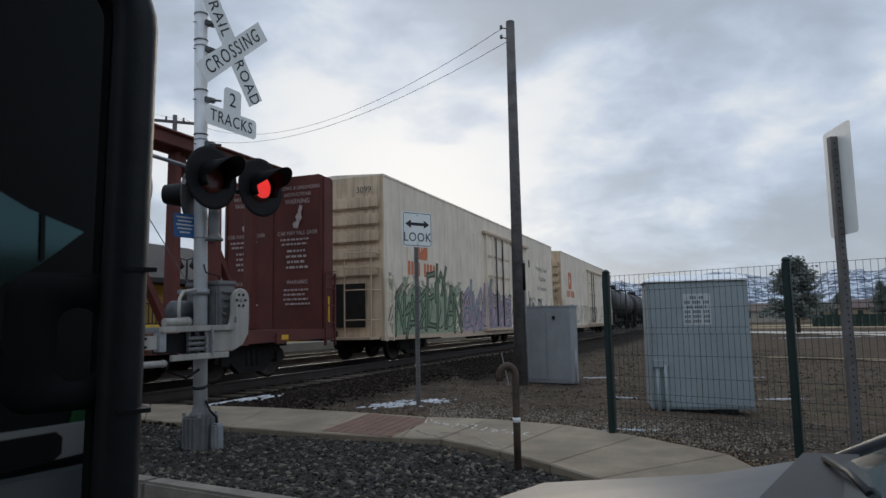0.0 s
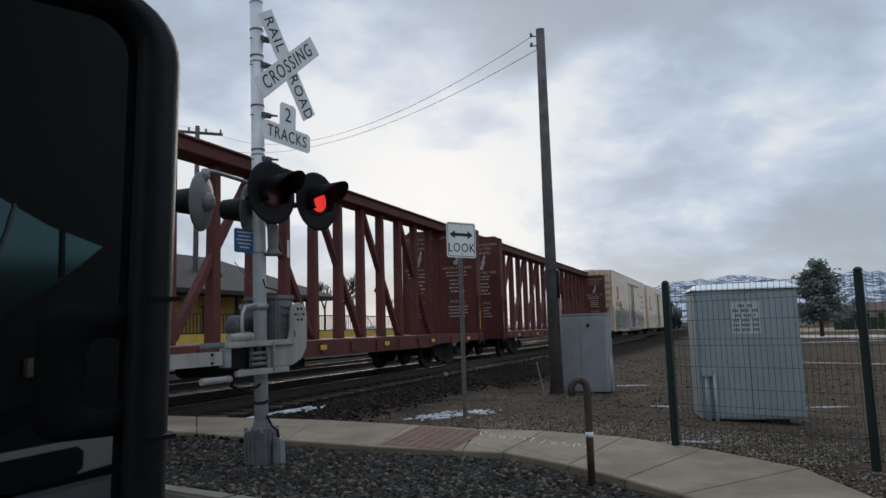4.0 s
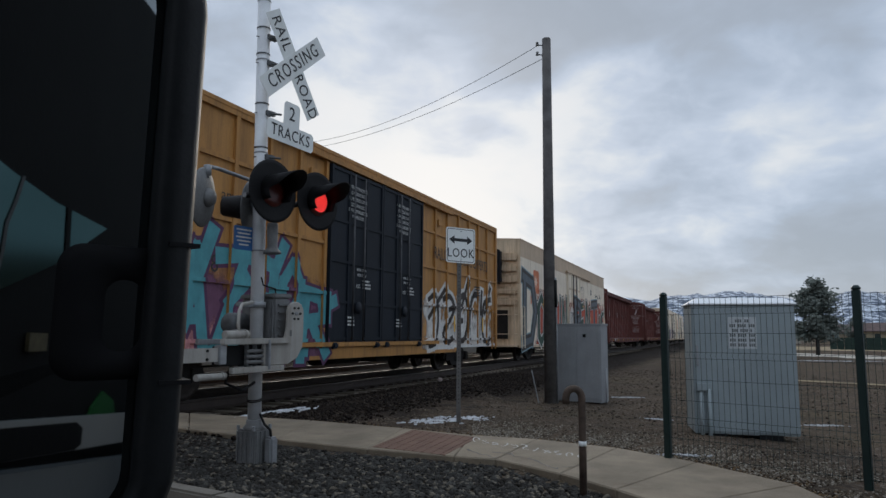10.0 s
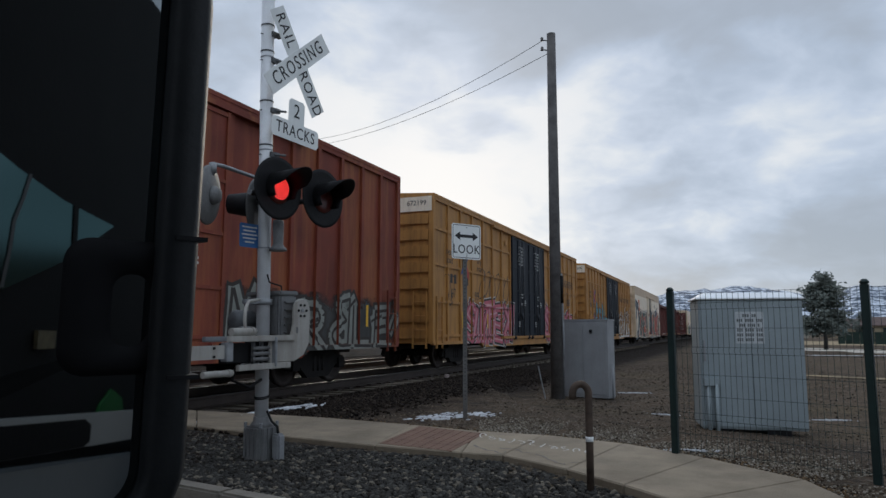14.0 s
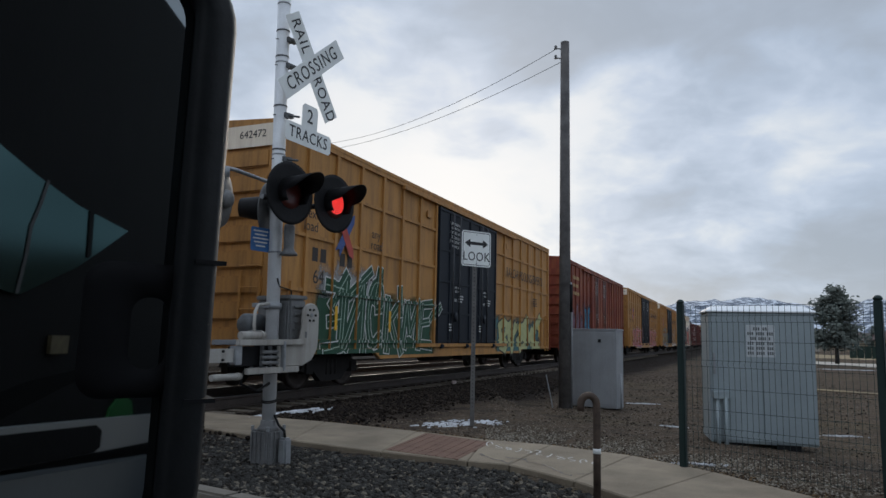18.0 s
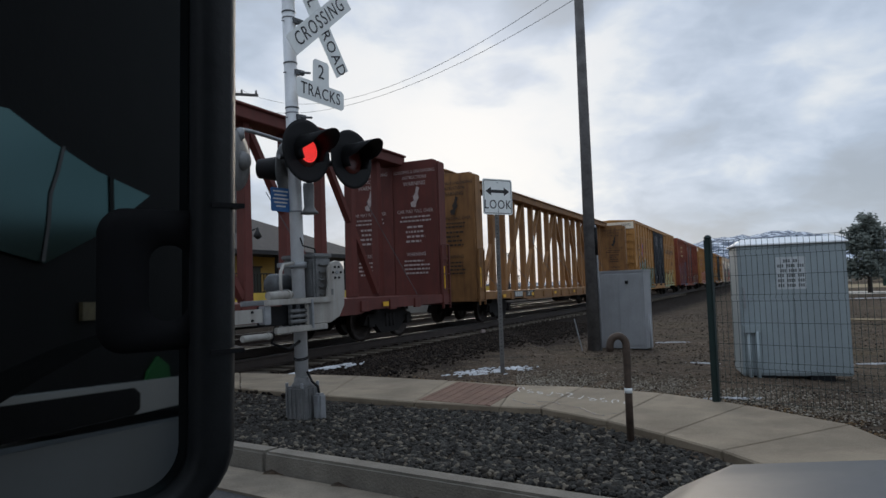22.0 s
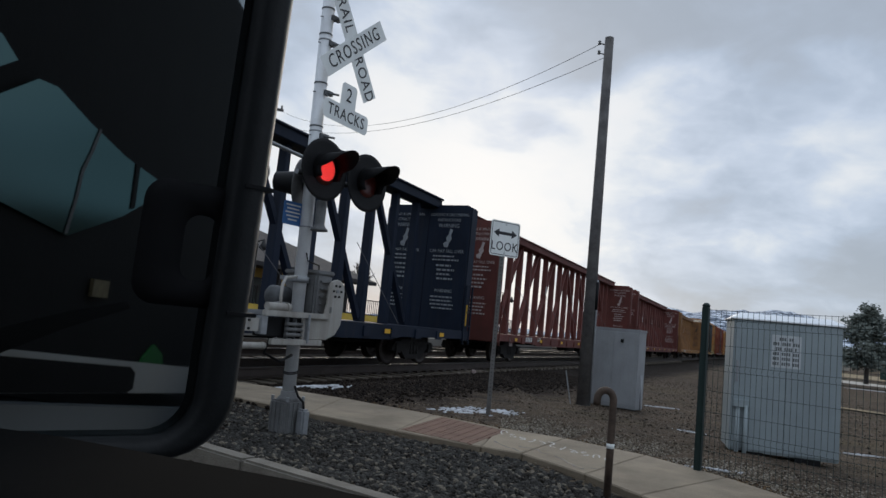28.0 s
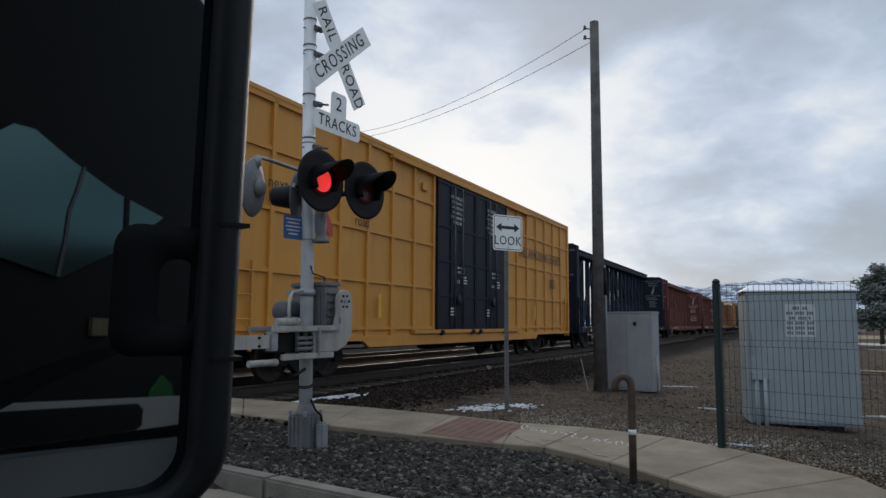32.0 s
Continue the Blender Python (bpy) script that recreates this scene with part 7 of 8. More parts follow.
lettered(re, "R", -0.1, 1.9, 0.85, 3.05, DARK, 40, 0.25, 0.05, 0.04, wild=False)
lettered(re, "EAL", 1.9, 5.9, 0.80, 2.85, TALL, 43, 0.25, 0.14, 0.08, wild=False)
lettered(re, "T", 5.8, 7.8, 0.80, 3.15, DARK, 44, 0.26, 0.02, 0.03, wild=False)
lettered(re, "IME", 7.5, 10.4, 0.80, 2.5, TALL, 45, 0.27, 0.12, 0.08, wild=False)
random.seed(46)
for x, z in ((-6.9, 2.6), (-4.2, 1.5), (2.9, 2.9), (5.3, 2.2), (7.2, 1.6), (9.2, 1.9), (-2.3, 1.4)):
    r = random.uniform(0.22, 0.34)
    pts = [(x + (r if i % 2 == 0 else r * 0.28) * math.sin(math.pi * i / 4), z + (r if i % 2 == 0 else r * 0.28) * math.cos(math.pi * i / 4)) for i in range(8)]
    spray(re, "painted_star", [([(x, z), pts[i], pts[(i + 1) % 8]], 0.0105) for i in range(8)], paint("ochre_spray", (0.55, 0.30, 0.07)), "ochre spray-painted star")
cx, cz = -0.85, 1.95
skull = [(cx + 0.62 * math.cos(a) * (1 if math.sin(a) > -0.2 else 0.72), cz + 0.82 * math.sin(a)) for a in np.linspace(0, 2 * math.pi, 17)[:-1]]
spray(re, "painted_blob", [([(cx, cz), skull[i], skull[(i + 1) % 16]], 0.001) for i in range(16)], WORD_WHITE, "pale spray-painted blob on the door")
scrawl(re, cx - 0.45, cx + 0.45, cz - 0.5, cz + 0.5, BLACK, 47, 0.03, 5)
scrawl(re, 2.0, 3.0, 3.1, 4.1, BLACK, 48, 0.018, 3)
put(re, -37.9, -59.7)
f1 = boxcar("yellow ribbed box car with dark doors and spray-painted graffiti", 18.9, M["tbox_yellow"], M["door_blue"], number="643598", seed=51)
tbox_marks(f1, 18.9, "643598", True)
TURQ, PURPLE = paint("turquoise_spray", (0.08, 0.30, 0.34)), paint("purple_spray", (0.09, 0.03, 0.08))
cloud(f1, -7.2, -2.36, 0.70, 2.35, (0.15, 0.06, 0.11), 0.4, 1.2)
cloud(f1, -6.8, -3.2, 0.70, 1.5, (0.55, 0.24, 0.24), 0.5, 1.6, 0.0009)
lettered(f1, "AZEUR", -6.9, -2.3, 0.80, 2.3, [(PURPLE, 1.0, 0.07), (TURQ, 1.0, 0.0)], 61, 0.30, 0.15, 0.2)
cloud(f1, 2.62, 9.2, 0.72, 2.2, (0.62, 0.61, 0.58), 0.9, 1.6)
lettered(f1, "CSGUC", 2.9, 8.9, 0.85, 2.40, [(CHALK, 1.0, 0.11), (BLACK, 1.0, 0.0)], 66, 0.15, 0.12, 0.12, soft=True)
put(f1, -62.85, -81.9)
g1 = boxcar("yellow ribbed box car with pink graffiti and dark doors", 19.8, M["tbox_yellow"], M["door_blue"], number="672199", seed=52)
tbox_marks(g1, 19.8, "672199", True)
PINK = paint("pink_spray", (0.52, 0.12, 0.17))
for x0, x1, word, sd in ((-7.3, -2.4, "SITEK", 65), (2.8, 8.2, "SITEC", 67)):
    cloud(g1, x0, x1, 0.70, 2.15, (0.50, 0.15, 0.19), 0.35, 1.1)
    lettered(g1, word, x0 + 0.1, x1 - 0.1, 0.86, 1.98, [(CHALK, 1.0, 0.10), (BLACK, 1.0, 0.07), (PINK, 1.0, 0.0), (paint("pale_pink_spray", (0.62, 0.36, 0.38)), 0.25, 0.0)], sd, 0.30, 0.12, 0.14)
scrawl(g1, -5.9, -2.6, 2.2, 3.3, BLACK, 68, 0.022, 6)
scrawl(g1, 3.0, 7.6, 2.2, 3.2, BLACK, 70, 0.020, 8)
scrawl(g1, -9.0, -8.2, 1.9, 2.9, BLACK, 69, 0.018, 3)
put(g1, -84.5, -104.4)
h1 = boxcar("oxide-red box car with rusty streaks and grey graffiti", 18.3, M["box_red"], M["box_red"], seed=53, grid=False, number="", patch=False)
cloud(h1, -8.8, -4.1, 0.70, 2.5, (0.12, 0.06, 0.10), 0.4, 1.4)
lettered(h1, "KAVNM", -8.6, -4.3, 0.80, 2.55, [(BLACK, 1.0, 0.08), (paint("mauve_spray", (0.26, 0.14, 0.20)), 1.0, 0.0), (BLACK, 0.2, 0.0)], 71, 0.24, 0.05, 0.2)
cloud(h1, 2.56, 9.0, 0.70, 1.95, (0.045, 0.045, 0.042), 0.4, 1.4)
lettered(h1, "MARBLE", 2.7, 8.9, 0.80, 1.85, [(BLACK, 1.0, 0.07), (paint("pale_grey_spray", (0.24, 0.25, 0.22)), 1.0, 0.0), (BLACK, 0.25, 0.0)], 73, 0.30, 0.1, 0.2, soft=True)
cloud(h1, -4.1, -2.36, 0.70, 3.2, (0.02, 0.15, 0.24), 0.5, 1.0)
M["cream_letters"] = material("faded_cream_letters", (0.42, 0.29, 0.13), 0.7, var=0.3, scale=12, bump=0.0)
for k in range(3):
    bars("name_line", h1, -6.3, 4.25 - 0.40 * k, 1, 1.7, 0.17, 0.3, M["cream_letters"], -HALF - 0.03, 75 + k)
put(h1, -106.4, -125.1)
i1 = boxcar("yellow ribbed box car with green and white graffiti", 19.6, M["tbox_yellow"], M["door_blue"], number="642472", seed=54)
tbox_marks(i1, 19.6, "642472", True)
GREEN = paint("dark_green_spray", (0.013, 0.065, 0.033))
cloud(i1, -8.4, -2.36, 0.70, 2.2, (0.016, 0.065, 0.034), 0.3, 1.1)
cloud(i1, -8.3, -5.4, 1.9, 2.75, (0.30, 0.31, 0.31), 0.4, 1.4)
lettered(i1, "ENGKME", -8.2, -2.5, 0.84, 2.15, [(CHALK, 1.0, 0.028), (GREEN, 1.0, 0.0), (paint("mint_spray", (0.36, 0.47, 0.38)), 0.10, 0.0)], 81, 0.25, 0.15, 0.2, soft=True)
cloud(i1, 2.62, 8.6, 0.70, 1.95, (0.05, 0.14, 0.14), 0.4, 1.2)
lettered(i1, "SABMC", 3.0, 8.3, 0.82, 1.65, [(BLACK, 1.0, 0.05), (paint("lime_spray", (0.45, 0.46, 0.22)), 1.0, 0.0)], 83, 0.30, 0.1, 0.2)
put(i1, -127.6, -147.2)
put(centerbeam("empty rusty yellow centerbeam flat car with tie-down cables", 23.8, M["tan_yellow"], seed=91, number="861 29", plate=M["stencil_dark"], print_mat=M["stencil_dark"]), -149.5, -173.3)
put(centerbeam("empty brown-red centerbeam flat car with worn white print", 22.9, M["beam_red"], seed=92, number="4781"), -175.4, -198.3)
put(centerbeam("empty brown-red centerbeam flat car with tie-down cables", 23.8, M["beam_red"], seed=93, number="6199"), -200.4, -224.2)
put(centerbeam("empty dark blue centerbeam flat car with white print", 24.2, M["beam_blue"], seed=94, print_mat=M["stencil_grey"]), -226.3, -250.5)
n1 = boxcar("clean yellow ribbed box car with dark double doors", 19.4, M["new_yellow"], M["door_blue"], number="", seed=55)
tbox_marks(n1, 19.4, "", True)
put(n1, -252.3, -271.7)

# ---- the waiting pickup from which the view is taken ----
HEAD = Vector((-0.94, 0.33, 0)).normalized()
OUT = Vector((HEAD.y, -HEAD.x, 0))                   # away from its kerb-side door
EYE = Vector((-0.10, 0.225, 1.285))
truck = thing("pickup_truck", "dark pickup cab side with a large black door mirror", "pickup truck", Matrix())


def cab(g, z, off=0.08):
    """A place on the cab's side: g metres back from the window, at height z."""
    p = EYE - HEAD * g + OUT * off
    return Vector((p.x, p.y, z))


MIR_N = Vector((0.688, -0.722, -0.05)).normalized()
MIR_T = Vector((0, 0, 1)).cross(MIR_N).normalized()
MIR_U = MIR_N.cross(MIR_T)
MIR_O = Vector((-0.363, 0.8463, 1.363))
MIR_M = Matrix(((MIR_T.x, MIR_U.x, MIR_N.x, MIR_O.x), (MIR_T.y, MIR_U.y, MIR_N.y, MIR_O.y), (MIR_T.z, MIR_U.z, MIR_N.z, MIR_O.z), (0, 0, 0, 1)))


M["cab_black"] = material("black_cab_trim", (0.009, 0.009, 0.010), 0.7, var=0.2, scale=4, bump=0.05, spec=0.1)


def ring_outline(x0, x1, y0, y1, r, seg=7):
    return [((x0 + x1) / 2 + x, (y0 + y1) / 2 + y) for x, y in rounded(x1 - x0, y1 - y0, r, seg)]


bm = bmesh.new()
loops = []
for (x0, x1, y0, y1, r, z) in ((-0.262, -0.030, -0.240, 0.272, 0.04, -0.022), (-0.268, -0.034, -0.238, 0.270, 0.036, 0.002), (-0.278, -0.024, -0.248, 0.280, 0.05, 0.009), (-0.283, -0.004, -0.255, 0.287, 0.06, 0.010), (-0.286, 0.005, -0.259, 0.291, 0.062, -0.002), (-0.288, 0.008, -0.261, 0.293, 0.062, -0.03), (-0.275, -0.004, -0.250, 0.282, 0.07, -0.09), (-0.22, -0.05, -0.19, 0.22, 0.08, -0.125)):
    loops.append([bm.verts.new(MIR_M @ Vector((x, y, z))) for x, y in ring_outline(x0, x1, y0, y1, r)])
for a, b in zip(loops, loops[1:]):
    for i in range(len(a)):
        j = (i + 1) % len(a)
        f = bm.faces.new((a[i], a[j], b[j], b[i]))
        f.smooth = True
bm.faces.new(loops[-1])
housing = part("mirror_housing", bm, M["black_plastic"], truck, "glossy black plastic mirror housing")
M["mirror"] = bpy.data.materials.new("dark_mirror_glass")
M["mirror"].use_nodes = True
mb = M["mirror"].node_tree.nodes["Principled BSDF"]
mb.inputs["Base Color"].default_value, mb.inputs["Metallic"].default_value, mb.inputs["Roughness"].default_value = (0.29, 0.32, 0.33, 1), 1.0, 0.02
bm = bmesh.new()
prism(bm, ring_outline(-0.262, -0.032, -0.239, 0.271, 0.038), -0.021, -0.015, MIR_M)
part("mirror_glass", bm, M["mirror"], truck, "tall flat mirror glass")
bm = bmesh.new()
rims = []
for x0, x1, y0, y1, r, z in ((-0.104, 0.0, -0.118, 0.002, 0.022, -0.016), (-0.102, -0.002, -0.116, 0.000, 0.022, -0.010), (-0.096, -0.006, -0.110, -0.006, 0.020, -0.006), (-0.070, -0.028, -0.097, -0.024, 0.018, -0.0065), (-0.064, -0.033, -0.092, -0.029, 0.014, -0.011)):
    rims.append([bm.verts.new(MIR_M @ Vector((x, y, z))) for x, y in ring_outline(x0, x1, y0, y1, r)])
for a, b in zip(rims, rims[1:]):
    for i in range(len(a)):
        j = (i + 1) % len(a)
        bm.faces.new((a[i], a[j], b[j], b[i])).smooth = True
part("spot_mirror_frame", bm, M["cab_black"], truck)
bm = bmesh.new()
prism(bm, ring_outline(-0.066, -0.031, -0.094, -0.027, 0.015), -0.0135, -0.0108, MIR_M)
part("spot_mirror_glass", bm, M["mirror"], truck, "small dark spot mirror")
for y in (-0.121, 0.004):
    bm = bmesh.new()
    prism(bm, [(-0.02, y), (0.0088, y), (0.0088, y + 0.004), (-0.02, y + 0.004)], -0.03, 0.0112, MIR_M)
    part("housing_seam", bm, M["black_metal"], truck)
bm = bmesh.new()
for y in (-0.12, 0.10):
    a = MIR_M @ Vector((-0.20, y, -0.09))
    b = cab(-0.62, a.z - 0.03, 0.06)
    rod(bm, a, b, 0.022, 10)
part("mirror_arm", bm, M["black_plastic"], truck)


def cab_panel(name, outline, off0, off1, mat, label=""):
    bm = bmesh.new()
    a = [bm.verts.new(cab(g, z, off0)) for g, z in outline]
    b = [bm.verts.new(cab(g, z, off1)) for g, z in outline]
    bm.faces.new(a[::-1])
    bm.faces.new(b)
    for i in range(len(outline)):
        j = (i + 1) % len(outline)
        bm.faces.new((a[i], a[j], b[j], b[i]))
    return part(name, bm, mat, truck, label)


M["truck_silver"] = material("silver_truck_paint", (0.19, 0.205, 0.225), 0.5, 0.1, var=0.06, scale=3, bump=0.01)
M["chrome"] = material("bright_trim", (0.40, 0.41, 0.42), 0.4, 0.3, var=0.05, bump=0.0)
M["tint"] = bpy.data.materials.new("tinted_side_glass")
M["tint"].use_nodes = True
tb = M["tint"].node_tree.nodes["Principled BSDF"]
tb.inputs["Base Color"].default_value, tb.inputs["Metallic"].default_value, tb.inputs["Roughness"].default_value = (0.19, 0.275, 0.275, 1), 1.0, 0.16
tb.inputs["Specular Tint"].default_value = (0.48, 0.60, 0.60, 1)
# cab side made taller than the cab, to block sky from the mirror
cab_panel("cab_side", [(-0.30, 1.10), (3.2, 0.16), (3.2, 2.6), (-0.30, 2.2)], -0.12, -0.05, M["cab_black"], "black cab side, raised to keep sky out of the mirror")


def slope(z, fall, g0, g1):
    return [(g0, z - fall * g0), (g1, z - fall * g1)]


cab_panel("door_skin", [(-0.60, 0.32), (3.2, -0.20)] + slope(0.997, 0.232, 3.2, -0.60), 0.03, 0.09, M["truck_silver"], "silver lower door skin")
belt = cab_panel("belt_moulding", slope(1.016, 0.206, -0.60, 2.6) + slope(1.087, 0.186, 2.6, -0.60), 0.092, 0.112, M["chrome"], "chrome belt moulding")
# no hollow here: a black plate on the moulding gives the recess its shade
cab_panel("recess_shade", slope(1.017, 0.206, -0.60, 0.82) + [(0.88, 0.848), (0.88, 0.892), (0.82, 0.919)] + slope(1.076, 0.190, 0.82, -0.60), 0.1125, 0.115, M["cab_black"], "black plate painted as the shade of the handle recess")
bm = bmesh.new()
bm.faces.new([bm.verts.new(cab(g, z, -0.04)) for g, z in ((0.16, 1.50), (0.33, 1.575), (0.43, 1.582), (0.66, 1.545), (1.0, 1.503), (1.61, 1.463), (1.32, 1.39), (1.05, 1.325), (0.63, 1.257), (0.28, 1.312), (0.18, 1.33))])
part("side_window", bm, M["tint"], truck, "green-tinted side window")
bm = bmesh.new()
bm.faces.new([bm.verts.new(cab(g, z, -0.04)) for g, z in ((-0.05, 1.64), (0.10, 1.612), (0.155, 1.613), (0.23, 1.586), (0.13, 1.54), (-0.05, 1.47))])
part("quarter_window", bm, M["tint"], truck, "green-tinted quarter window")
bm = bmesh.new()
bm.faces.new([bm.verts.new(cab(g, z, -0.037)) for g, z in ((1.10, 1.508), (1.145, 1.504), (1.165, 1.36), (1.12, 1.352))])
part("window_post", bm, M["cab_black"], truck)
bm = bmesh.new()
trace = [(0.735, 1.542), (0.70, 1.48), (0.655, 1.42), (0.645, 1.35), (0.615, 1.262)]
for (g0, z0), (g1, z1) in zip(trace, trace[1:]):
    bm.faces.new([bm.verts.new(cab(g, z, -0.038)) for g, z in ((g0 - 0.010, z0), (g0 + 0.010, z0), (g1 + 0.011, z1), (g1 - 0.011, z1))])
part("belt_strap", bm, M["steel_bar"], truck, "grey seat-belt strap behind the glass")
# two coloured plates added for a green and a warm spot in the mirror
cab_panel("green_plate", [(1.56, 0.745), (2.02, 0.69), (1.97, 0.76), (1.78, 0.83), (1.62, 0.80)], -0.045, -0.035, material("green_plate", (0.010, 0.11, 0.02), 0.5, var=0.15, bump=0.0), "small green plate added for a green spot in the mirror")
cab_panel("tan_patch", [(0.88, 1.09), (1.03, 1.075), (1.03, 1.125), (0.88, 1.14)], -0.045, -0.035, material("tan_patch", (0.10, 0.085, 0.05), 0.6, var=0.5, scale=30, bump=0.0), "tan patch added for a warm spot in the mirror")
bm = bmesh.new()
edge = [(-0.62, 1.150), (-0.36, 1.167), (-0.19, 1.173), (0.13, 1.174)]
a = [bm.verts.new(cab(g, z, 0.25)) for g, z in edge]
b = [bm.verts.new(cab(g, z - 0.03, 0.16)) for g, z in edge]
c = [bm.verts.new(cab(g, z - 0.012, 0.258)) for g, z in edge]
for i in range(3):
    bm.faces.new((a[i], a[i + 1], b[i + 1], b[i])).smooth = True
    bm.faces.new((c[i], c[i + 1], a[i + 1], a[i])).smooth = True
part("window_sill", bm, material("soft_black_sill", (0.004, 0.004, 0.004), 0.95, var=0.2, scale=8, bump=0.05, spec=0.05), truck, "black door window sill")


# the rest of the pickup, behind and beside the window
def truck_box(name, g0, g1, off0, off1, z0, z1, mat, label="", soft=0.05):
    bm = bmesh.new()
    fr = Matrix(((-HEAD.x, OUT.x, 0, EYE.x), (-HEAD.y, OUT.y, 0, EYE.y), (0, 0, 1, 0), (0, 0, 0, 1)))
    quad_box(bm, (g0, off0, z0), (g1, off1, z1), fr)
    bmesh.ops.recalc_face_normals(bm, faces=bm.faces)
    bevel(bm, soft, 3)
    return part(name, bm, mat, truck, label)


truck_box("cab_floor", -0.80, 2.2, -1.80, -0.14, 0.38, 0.92, M["truck_silver"])
truck_box("hood", -2.35, -0.82, -1.78, -0.12, 0.62, 1.12, M["truck_silver"], "silver truck hood", 0.10)
truck_box("cab_roof", -0.30, 2.0, -1.72, -0.18, 1.84, 1.92, M["truck_silver"], "", 0.035)
truck_box("cargo_bed", 2.25, 4.1, -1.80, -0.14, 0.52, 1.14, M["truck_silver"], "silver truck cargo bed", 0.05)
truck_box("bumper", -2.50, -2.33, -1.75, -0.15, 0.42, 0.66, M["chrome"], "", 0.04)
for g in (-1.60, 3.2):
    for off in (-0.26, -1.66):
        bm = bmesh.new()
        c = cab(g, 0.36, off)
        lathe(bm, [(0.14, -0.12), (0.34, -0.12), (0.385, -0.08), (0.385, 0.08), (0.34, 0.12), (0.14, 0.12)], Matrix.Translation((c.x, c.y, 0.355)) @ Matrix.Rotation(math.atan2(OUT.y, OUT.x), 4, "Z") @ Matrix.Rotation(math.pi / 2, 4, "Y"), 24)
        wh = part("wheel", bm, M["black_plastic"], truck)
        bm = bmesh.new()
        lathe(bm, [(0.02, -0.06), (0.20, -0.06), (0.22, 0.06), (0.02, 0.06)], Matrix.Translation((c.x, c.y, 0.355)) @ Matrix.Rotation(math.atan2(OUT.y, OUT.x), 4, "Z") @ Matrix.Rotation(math.pi / 2, 4, "Y"), 20)
        part("rim", bm, M["chrome"], wh)

# ---- silver car in the next lane ----
M["car_silver"] = material("silver_car_paint", (0.046, 0.053, 0.061), 0.45, 0.15, var=0.12, scale=3, fine=200, bump=0.01, streak=(0.10, 0.10, 0.105), streak_amount=0.4)
M["car_glass"] = bpy.data.materials.new("windscreen_glass")
M["car_glass"].use_nodes = True
cg = M["car_glass"].node_tree.nodes["Principled BSDF"]
cg.inputs["Base Color"].default_value, cg.inputs["Metallic"].default_value, cg.inputs["Roughness"].default_value = (0.13, 0.17, 0.17, 1), 0.6, 0.05
sedan = thing("sedan", "silver sedan waiting beside the kerb", "car", Matrix.Translation((2.05, 1.34, -0.020)) @ Matrix.Rotation(math.atan2(0.47, -0.88), 4, "Z") @ Matrix.Diagonal((1, 1, 0.92, 1)))


def loft(stations, mat, name, parent, label=""):
    """A skin over cross-sections: (x, list of (half width, z))."""
    bm = bmesh.new()
    rows = []
    for x, sec in stations:
        rows.append([bm.verts.new((x, s * w, z)) for s, sec_ in ((-1, sec), (1, sec[::-1])) for w, z in sec_])
    n = len(rows[0])
    for a, b in zip(rows, rows[1:]):
        for i in range(n - 1):
            bm.faces.new((a[i], a[i + 1], b[i + 1], b[i])).smooth = True
    bm.faces.new(rows[0])
    bm.faces.new(rows[-1][::-1])
    return part(name, bm, mat, parent, label)


loft([(2.10, [(0.50, 0.25), (0.62, 0.40), (0.58, 0.58), (0.45, 0.66), (0.2, 0.68)]), (1.95, [(0.68, 0.22), (0.75, 0.40), (0.71, 0.66), (0.58, 0.73), (0.25, 0.76)]), (1.4, [(0.74, 0.2), (0.79, 0.42), (0.76, 0.74), (0.66, 0.80), (0.3, 0.83)]), (1.12, [(0.75, 0.2), (0.79, 0.45), (0.77, 0.82), (0.69, 0.87), (0.3, 0.90)]), (1.0, [(0.75, 0.2), (0.79, 0.45), (0.77, 0.84), (0.70, 0.88), (0.3, 0.89)]), (-1.4, [(0.75, 0.2), (0.79, 0.45), (0.77, 0.86), (0.70, 0.90), (0.3, 0.90)]), (-2.0, [(0.70, 0.25), (0.75, 0.45), (0.72, 0.84), (0.62, 0.90), (0.3, 0.92)]), (-2.15, [(0.55, 0.3), (0.62, 0.45), (0.6, 0.72), (0.5, 0.8), (0.2, 0.82)])], M["car_silver"], "car_body", sedan)
loft([(1.02, [(0.70, 0.86), (0.69, 0.875), (0.5, 0.90)]), (0.25, [(0.62, 0.88), (0.56, 1.30), (0.3, 1.35)]), (-0.9, [(0.62, 0.88), (0.56, 1.33), (0.3, 1.38)]), (-1.75, [(0.64, 0.88), (0.60, 0.92), (0.3, 0.94)])], M["car_glass"], "cabin_glass", sedan, "dark windscreen and windows")
loft([(0.30, [(0.585, 1.285), (0.57, 1.32), (0.3, 1.375)]), (-0.5, [(0.59, 1.30), (0.57, 1.36), (0.3, 1.41)]), (-1.0, [(0.59, 1.28), (0.56, 1.33), (0.3, 1.385)])], M["car_silver"], "car_roof", sedan)
